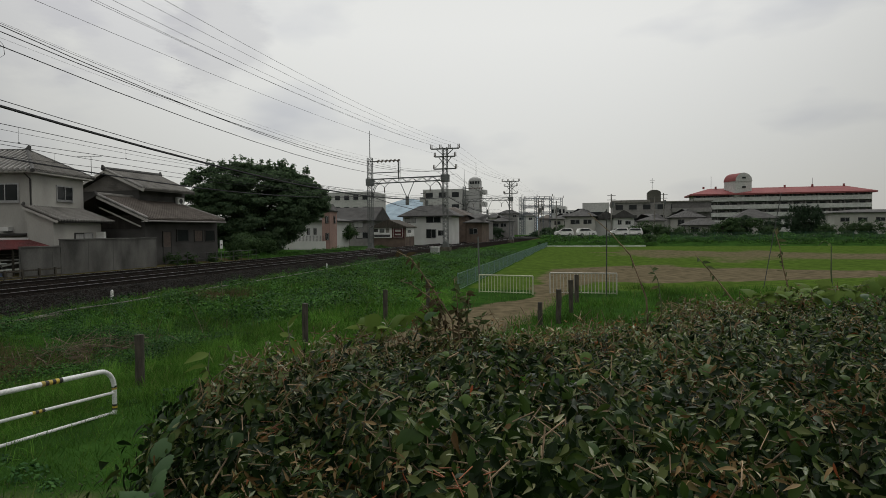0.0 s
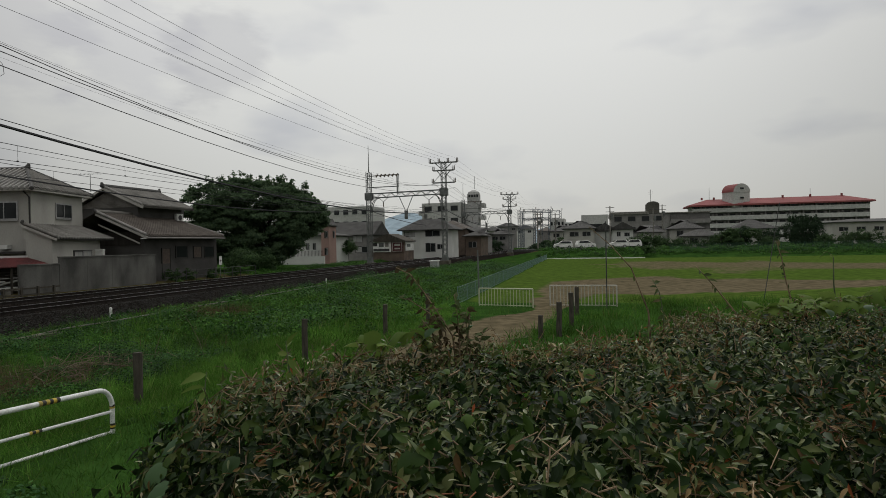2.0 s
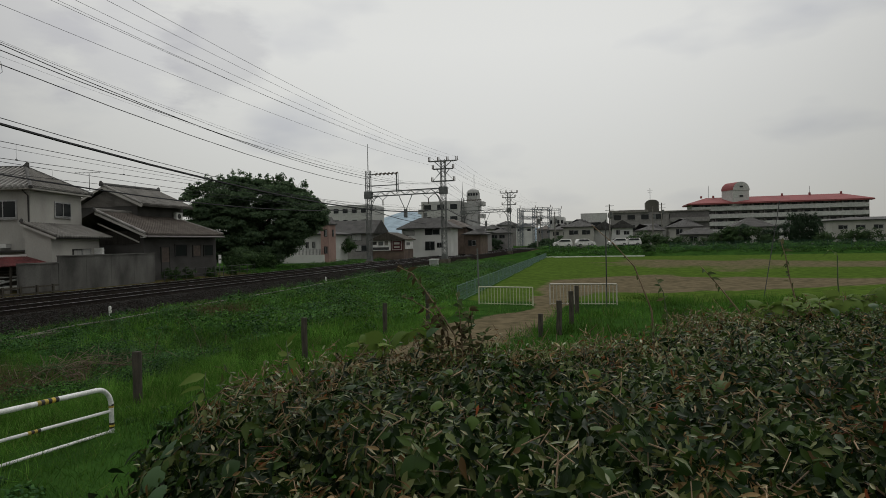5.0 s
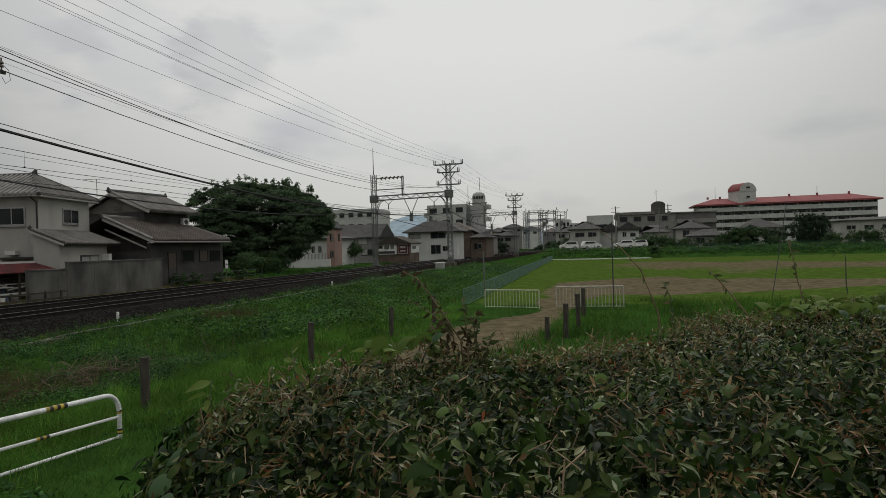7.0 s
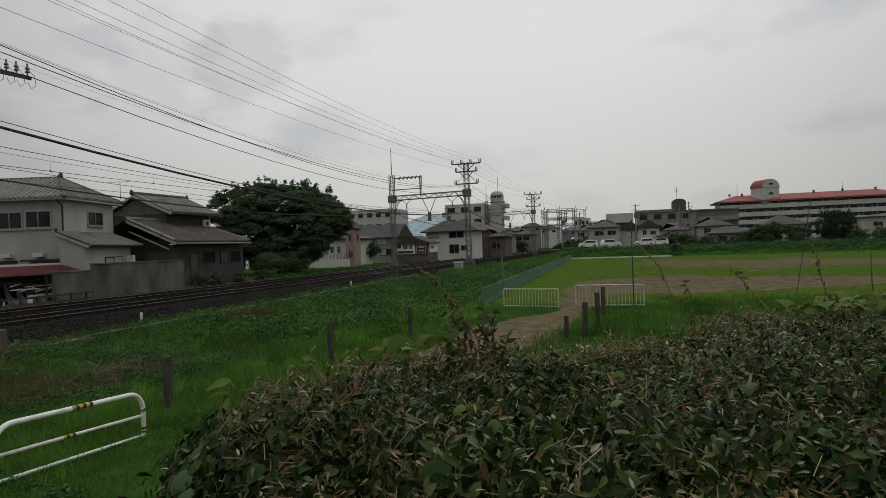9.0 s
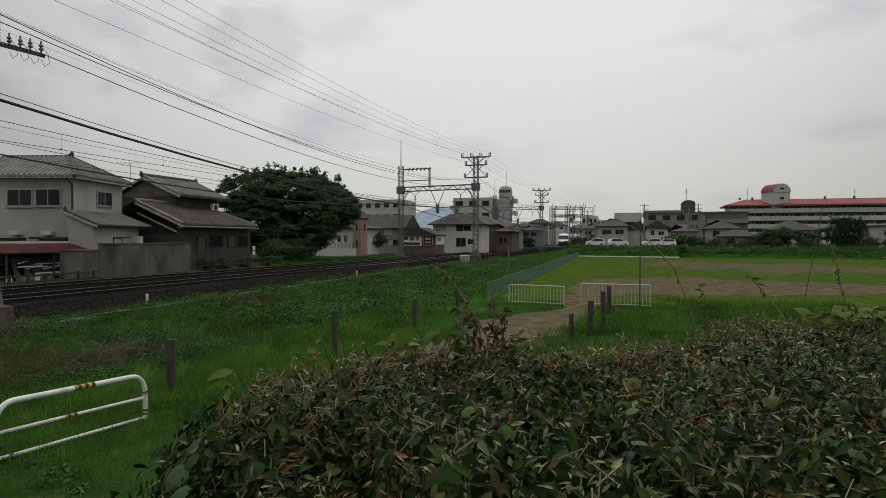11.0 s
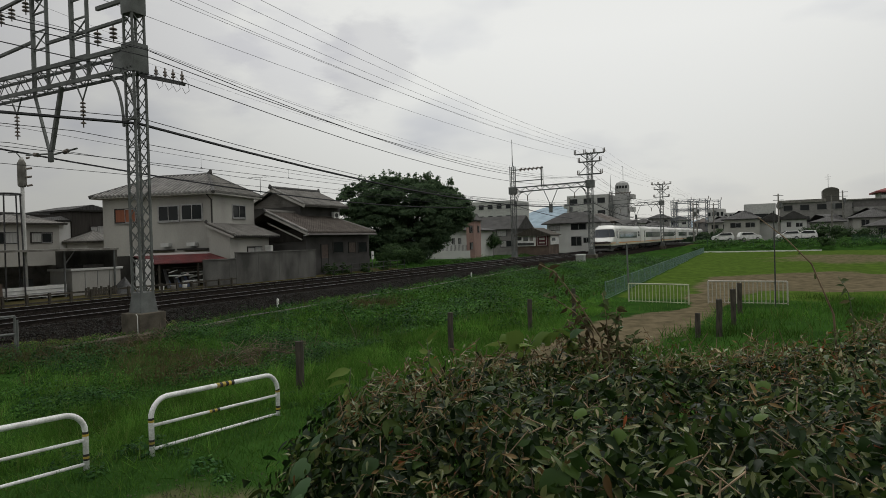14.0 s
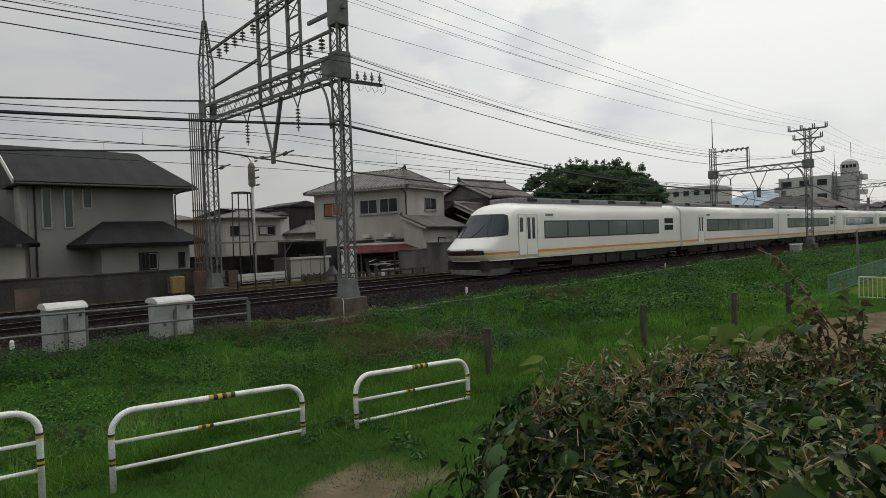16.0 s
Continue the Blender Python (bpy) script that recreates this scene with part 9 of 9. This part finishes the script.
def strew(name, label, n, box, length, width, mat, keep, seed, stuff="grass", tilt=0.35, leafshape=None, nrm_up=False):
    """Blades or leaves over a stretch of ground; keep(x, y) gives the density from 0 to 1."""
    rng = np.random.default_rng(seed)
    x0, x1, y0, y1 = box
    pts = []
    while len(pts) < n:
        X, Y, R = rng.uniform(x0, x1, n), rng.uniform(y0, y1, n), rng.random(n)
        pts += [(x, y) for x, y, r in zip(X.tolist(), Y.tolist(), R.tolist()) if r < keep(x, y)]
    pts = pts[:n]
    P = np.array([(x, y, ground_z(x, y) - 0.01) for x, y in pts])
    L = length[0] + (length[1] - length[0]) * rng.random(n)
    if nrm_up:
        N = rng.normal(size=(n, 3)) * 0.5 + np.array((0.25, -0.3, 1.0))
        P[:, 2] += rng.random(n) * nrm_up
        ob = scatter(name, P, N, L, mat, None, rng, shape=leafshape)
    else:
        lean = rng.normal(size=(n, 3)) * tilt + np.array((0, 0, 1.0))
        N = rng.normal(size=(n, 3))
        N[:, 2] *= 0.2
        ob = scatter(name, P, N, L, mat, None, rng, shape=(BLADE_V, BLADE_F), lean=lean, width=width)
    return tagged(ob, label, stuff, kind="stuff")


def bare_here(x, y):
    c = cover(x, y)
    stony = smoothstep(-18.3, -17.8, x) * (1 - smoothstep(-16.0, -15.2, x + 0.5 * noise.noise((x, y, 3)))) * (1 - smoothstep(-1.0, 1.0, y - 8.5 - 2.0 * (1 - smoothstep(-16.8, -16.0, x))))
    return max(c[0], 0.92 * c[2], 0.93 * stony)


def patchy(x, y, s=0.6, o=0):
    return smoothstep(-0.25, 0.35, noise.noise((x * s, y * s, o)))


by_rail = lambda x, y: smoothstep(-7.3, -6.8, x) * (1 - smoothstep(-4.9, -4.5, x)) * (1 - smoothstep(7.0, 8.0, y))
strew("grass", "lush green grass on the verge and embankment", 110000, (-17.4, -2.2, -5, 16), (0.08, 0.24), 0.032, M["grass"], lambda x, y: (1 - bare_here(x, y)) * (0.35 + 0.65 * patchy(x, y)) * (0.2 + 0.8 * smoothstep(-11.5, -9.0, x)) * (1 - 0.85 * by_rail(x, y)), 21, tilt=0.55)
strew("grass", "short grass round the guard rails", 22000, (-7.4, -4.4, -2, 8), (0.04, 0.12), 0.05, M["grass"], lambda x, y: (1 - bare_here(x, y)) * by_rail(x, y), 28, tilt=0.6)
strew("grass", "tall tufts of grass by the guard rails", 24000, (-10.5, -6.9, -3, 9), (0.14, 0.34), 0.03, M["grass"], lambda x, y: (1 - bare_here(x, y)) * patchy(x, y, 0.9, 4) ** 2, 22, tilt=0.5)
# lighter blade colour paints the better-lit strip at the bank's foot
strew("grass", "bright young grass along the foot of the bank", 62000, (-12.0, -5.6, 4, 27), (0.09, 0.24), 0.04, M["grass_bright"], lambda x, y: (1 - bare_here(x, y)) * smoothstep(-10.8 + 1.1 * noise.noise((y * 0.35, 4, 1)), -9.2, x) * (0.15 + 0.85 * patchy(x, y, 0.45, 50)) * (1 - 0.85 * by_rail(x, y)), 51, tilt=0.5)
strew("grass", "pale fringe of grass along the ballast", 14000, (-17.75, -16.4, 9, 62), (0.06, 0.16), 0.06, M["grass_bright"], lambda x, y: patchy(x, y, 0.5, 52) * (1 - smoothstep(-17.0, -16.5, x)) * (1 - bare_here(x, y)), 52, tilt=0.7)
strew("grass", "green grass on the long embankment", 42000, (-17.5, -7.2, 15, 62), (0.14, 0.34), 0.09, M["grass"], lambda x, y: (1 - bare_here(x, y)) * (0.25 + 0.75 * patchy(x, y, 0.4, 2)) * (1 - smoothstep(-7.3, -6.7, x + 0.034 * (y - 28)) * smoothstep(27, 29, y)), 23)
strew("grass", "long rough grass between the hedge and the field", 26000, (-7.4, 9.0, 8, 30), (0.16, 0.42), 0.045, M["grass"], lambda x, y: (1 - bare_here(x, y)) * (0.2 + 0.8 * patchy(x, y, 0.5, 6)) * (0.25 if x < -2.8 and y > 12 else 1.0) * (1 - smoothstep(25, 26, y) * (1 - smoothstep(0, 2, x))), 24)
strew("weeds", "low broad-leaved weeds covering the embankment", 17000, (-17.0, -7.5, -4, 22), (0.03, 0.07), 1, M["weed"], lambda x, y: (1 - bare_here(x, y)) * patchy(x, y, 0.7, 12) * (1 - smoothstep(-10.5, -9.0, x) * smoothstep(4, 7, y)), 25, "weeds", leafshape=(LEAF_V, LEAF_F), nrm_up=0.22)
strew("weeds", "low weeds along the distant embankment", 22000, (-17.4, -6.6, 20, 75), (0.07, 0.15), 1, M["weed"], lambda x, y: patchy(x, y, 0.5, 14) * (1 - smoothstep(-7.6, -6.8, x + 0.034 * (y - 28)) * smoothstep(27, 29, y)), 26, "weeds", leafshape=(LEAF_V, LEAF_F), nrm_up=0.28)
strew("dry_grass", "patches of dry brown grass on the bank", 12000, (-17.0, -9.5, -3, 24), (0.15, 0.4), 0.025, M["drygrass"], lambda x, y: cover(x, y)[2], 27, tilt=0.8)


def weed_clumps(label, count, box, size, leaf, per, keep, seed, mat):
    """Mounds of weeds: leaves over low domes, so that hollows between them stay dark."""
    rng = np.random.default_rng(seed)
    x0, x1, y0, y1 = box
    P, N = [], []
    while len(P) < count:
        x, y = rng.uniform(x0, x1), rng.uniform(y0, y1)
        if rng.random() > keep(x, y):
            continue
        r = size[0] + (size[1] - size[0]) * rng.random() ** 1.5
        h = r * rng.uniform(0.45, 0.95)
        n = int(per * (0.5 + r))
        u = rng.normal(size=(n, 3))
        u[:, 2] = np.abs(u[:, 2])
        u /= np.linalg.norm(u, axis=1, keepdims=True)
        P.append(u * np.array((r, r * 1.2, h)) * rng.uniform(0.75, 1.1, (n, 1)) + np.array((x, y, ground_z(x, y) - 0.03)))
        N.append(u + rng.normal(0, 0.35, (n, 3)) + np.array((0, 0, 0.4)))
    P, N = np.concatenate(P), np.concatenate(N)
    ob = scatter("weeds", P, N, leaf[0] + (leaf[1] - leaf[0]) * rng.random(len(P)), mat, None, rng)
    return tagged(ob, label, "weeds", kind="stuff")


open_ground = lambda x, y: (1 - bare_here(x, y))


def tussocks(label, count, box, blades, length, width, mat, keep, seed):
    """Tufts of long grass, their blades arching outward from one root."""
    rng = np.random.default_rng(seed)
    P, D, L = [], [], []
    while len(P) < count:
        x, y = rng.uniform(box[0], box[1]), rng.uniform(box[2], box[3])
        if rng.random() > keep(x, y):
            continue
        n = int(rng.integers(blades // 2, blades))
        u = rng.normal(size=(n, 3)) * np.array((0.45, 0.45, 0.1)) + np.array((0, 0, 1.0))
        P.append(np.array((x, y, ground_z(x, y) - 0.02)) + rng.normal(size=(n, 3)) * np.array((0.06, 0.06, 0)))
        D.append(u)
        L.append((length[0] + (length[1] - length[0]) * rng.random()) * rng.uniform(0.6, 1.1, n))
    P, D, L = np.concatenate(P), np.concatenate(D), np.concatenate(L)
    N = np.column_stack([D[:, 0], D[:, 1], np.full(len(D), 0.25)]) + rng.normal(0, 0.15, D.shape)
    ob = scatter("grass", P, N, L, mat, None, rng, shape=(BLADE_V, BLADE_F), lean=D * 2.0, width=width)
    return tagged(ob, label, "grass", kind="stuff")


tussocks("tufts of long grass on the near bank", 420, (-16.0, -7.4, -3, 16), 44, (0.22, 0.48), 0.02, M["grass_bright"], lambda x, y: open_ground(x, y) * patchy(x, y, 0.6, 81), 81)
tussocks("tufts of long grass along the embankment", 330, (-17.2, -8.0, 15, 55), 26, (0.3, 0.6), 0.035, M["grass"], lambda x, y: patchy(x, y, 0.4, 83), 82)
tussocks("straw-coloured tufts on the bank", 90, (-17.0, -10.0, 2, 22), 30, (0.2, 0.45), 0.018, M["drygrass"], lambda x, y: patchy(x, y, 0.5, 85) ** 2, 83)
weed_clumps("leafy weed mounds on the near embankment", 480, (-16.8, -9.6, -4, 18), (0.12, 0.5), (0.025, 0.065), 220, lambda x, y: open_ground(x, y) * (0.2 + 0.8 * patchy(x, y, 0.5, 31)), 41, M["weed"])
# darker leaf colour paints the shading of the bank's slope
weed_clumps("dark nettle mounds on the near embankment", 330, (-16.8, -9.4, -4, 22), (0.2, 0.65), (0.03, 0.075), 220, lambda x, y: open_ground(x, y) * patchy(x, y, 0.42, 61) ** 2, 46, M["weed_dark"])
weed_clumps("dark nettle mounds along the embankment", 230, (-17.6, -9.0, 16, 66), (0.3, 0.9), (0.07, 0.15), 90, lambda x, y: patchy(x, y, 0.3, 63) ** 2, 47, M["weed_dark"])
weed_clumps("weeds on the far side of the tracks", 260, (-31.5, -27.9, 35, 80), (0.2, 0.55), (0.07, 0.14), 90, lambda x, y: 0.15 + 0.85 * smoothstep(44, 50, y), 57, M["weed"])
weed_clumps("rough dark scrub on the bank behind the field", 620, (-11, 70, 102.5, 109.5), (0.4, 0.9), (0.14, 0.26), 45, lambda x, y: 1.0, 48, M["weed"])
weed_clumps("dark broad weeds beside the guard rails", 46, (-7.4, -4.8, 0.5, 8.5), (0.10, 0.26), (0.03, 0.07), 150, lambda x, y: open_ground(x, y) * max(1 - smoothstep(0.25, 0.5, abs(y - 4.3)), smoothstep(6.5, 6.9, y), 0.8 * (1 - smoothstep(0.2, 0.45, abs(y - 1.6)))), 49, M["weed_dark"])
weed_clumps("leafy weed mounds along the embankment", 420, (-17.2, -7.2, 16, 80), (0.3, 0.8), (0.07, 0.15), 90, lambda x, y: (0.15 + 0.85 * patchy(x, y, 0.35, 33)) * (1 - smoothstep(-8.1, -7.4, x + 0.034 * (y - 28)) * smoothstep(27, 29, y)), 42, M["weed"])
weed_clumps("low weeds between the path and the hedge", 110, (-4.2, -1.1, 1.0, 7.5), (0.10, 0.26), (0.025, 0.06), 170, lambda x, y: open_ground(x, y) * smoothstep(-3.2, -2.4, x), 43, M["weed"])
weed_clumps("weeds fringing the ballast", 330, (-18.0, -17.0, 9, 60), (0.08, 0.24), (0.03, 0.07), 110, lambda x, y: 0.3 + 0.7 * patchy(x, y, 0.6, 35), 44, M["fringe_weed"])

# ---- dead wood on the bank ----
def brush_pile(label, x, y, wide, n, seed):
    """Dead twigs lying in a flat heap."""
    rng = np.random.default_rng(seed)
    b = Build()
    for k in range(n):
        px_, py_ = x + rng.normal() * wide[0], y + rng.normal() * wide[1]
        z = ground_z(px_, py_) + rng.uniform(0.05, 0.32)
        d = rng.normal(size=3) * np.array((1, 1, 0.4))
        d *= rng.uniform(0.12, 0.45) / np.linalg.norm(d)
        m = rng.normal(size=3) * 0.03
        b.tube([(px_ - d[0], py_ - d[1], z - d[2]), (px_ + m[0], py_ + m[1], z + m[2]), (px_ + d[0], py_ + d[1], z + d[2])], [0.008, 0.006, 0.003], 4)
    ob = part("brushwood", b, M["deadwood"])
    tagged(ob, label, "brushwood", kind="stuff")


M["deadwood"] = material("dead_wood", (0.17, 0.13, 0.095), (0.10, 0.075, 0.055), rough=0.9, island=0.4)
brush_pile("dead brown twigs lying on the bank", -11.6, 11.3, (0.55, 0.9), 190, 91)
brush_pile("dead brown twigs by the mast footing", -15.7, 11.2, (0.35, 0.8), 120, 92)
for k, (x, y, h, lx, ly) in enumerate(((-10.3, 14.1, 1.2, -0.40, -0.30), (-11.2, 13.2, 0.7, 0.2, 0.1), (-14.2, 20.5, 0.8, -0.2, 0.2))):
    st = Build().tube([(0, 0, -0.1), (lx * 0.3, ly * 0.3, h * 0.4), (lx * 0.75, ly * 0.7, h * 0.8), (lx, ly, h)], [0.010, 0.008, 0.006, 0.003], 5)
    tagged(part("dry_stalk", st, M["deadwood"], smooth=True, at=pose(x, y, ground_z(x, y))), "pale dead stalk leaning out of the weeds", "plant", "dead stalks")


# ---- loose stones ----
def stones(label, n, keep, box, size, mat, seed, lift):
    """Loose angular stones, each a squashed octahedron turned at random."""
    rng = np.random.default_rng(seed)
    V = np.array([(1, 0, 0), (-1, 0, 0), (0, 0.8, 0), (0, -0.8, 0), (0, 0, 0.6), (0.15, 0.1, -0.5)])
    F = np.array([(0, 2, 4), (2, 1, 4), (1, 3, 4), (3, 0, 4), (2, 0, 5), (1, 2, 5), (3, 1, 5), (0, 3, 5)])
    pts = []
    while len(pts) < n:
        X, Y, R = rng.uniform(box[0], box[1], n), rng.uniform(box[2], box[3], n), rng.random(n)
        pts += [(x, y, lift(x, y)) for x, y, r in zip(X.tolist(), Y.tolist(), R.tolist()) if r < keep(x, y)]
    ob = scatter("stones", np.array(pts[:n]), rng.normal(size=(n, 3)) * 0.6 + np.array((0, 0, 1.0)), size[0] + (size[1] - size[0]) * rng.random(n), mat, None, rng, shape=(V, F))
    ob.data.polygons.foreach_set("use_smooth", np.zeros(len(ob.data.polygons), bool))
    return tagged(ob, label, "stones", kind="stuff")


M["stone_grey"] = material("grey_stones", (0.060, 0.058, 0.054), (0.036, 0.034, 0.032), rough=1.0, scale=4, fine=40, bump=0.0, island=0.3, spec=0.05)
M["stone_brown"] = material("rusty_stones", (0.030, 0.025, 0.022), (0.014, 0.012, 0.010), rough=1.0, scale=4, fine=40, bump=0.0, island=0.3, spec=0.05)
bed_z = lambda x, y: lerp_table(((-27.7, -0.32), (-26.4, 0.07), (-18.7, 0.07), (-17.6, -0.42)), x) + 0.02
stones("grey crushed stone on the shoulder of the track", 22000, lambda x, y: 1 - 0.6 * smoothstep(20, 45, y), (-18.9, -17.5, -4, 48), (0.02, 0.04), M["stone_grey"], 71, lambda x, y: max(bed_z(x, y), ground_z(x, y)))
stones("rust-brown ballast stones between the rails", 20000, lambda x, y: 1 - 0.7 * smoothstep(14, 34, y), (-26.4, -18.8, 0, 36), (0.02, 0.038), M["stone_brown"], 72, bed_z)
stones("gravel round the relay cabinets", 7000, lambda x, y: smoothstep(0.15, 0.6, bare_here(x, y)), (-18.0, -14.9, -3, 9.5), (0.02, 0.042), M["stone_grey"], 73, ground_z)
stones("small pebbles on the trodden path", 4000, lambda x, y: cover(x, y)[0], (-6.0, -3.2, 0, 6), (0.005, 0.014), M["footing"], 74, ground_z)

# ---- sleepers ----
slp = Build().box(-1.15, 1.15, -0.12, 0.12, -0.12, 0.0).mesh("sleeper", M["sleeper"])
for tx in TRACKS:
    bed = thing("sleepers", "stained concrete sleepers sunk in ballast up to their tops", "sleepers", (tx, 0, RAIL_Z - 0.15), kind="structure")
    for k in range(120):
        part("sleeper", slp, None, bed, at=pose(0, -6 + k * 0.62, 0))

motions()
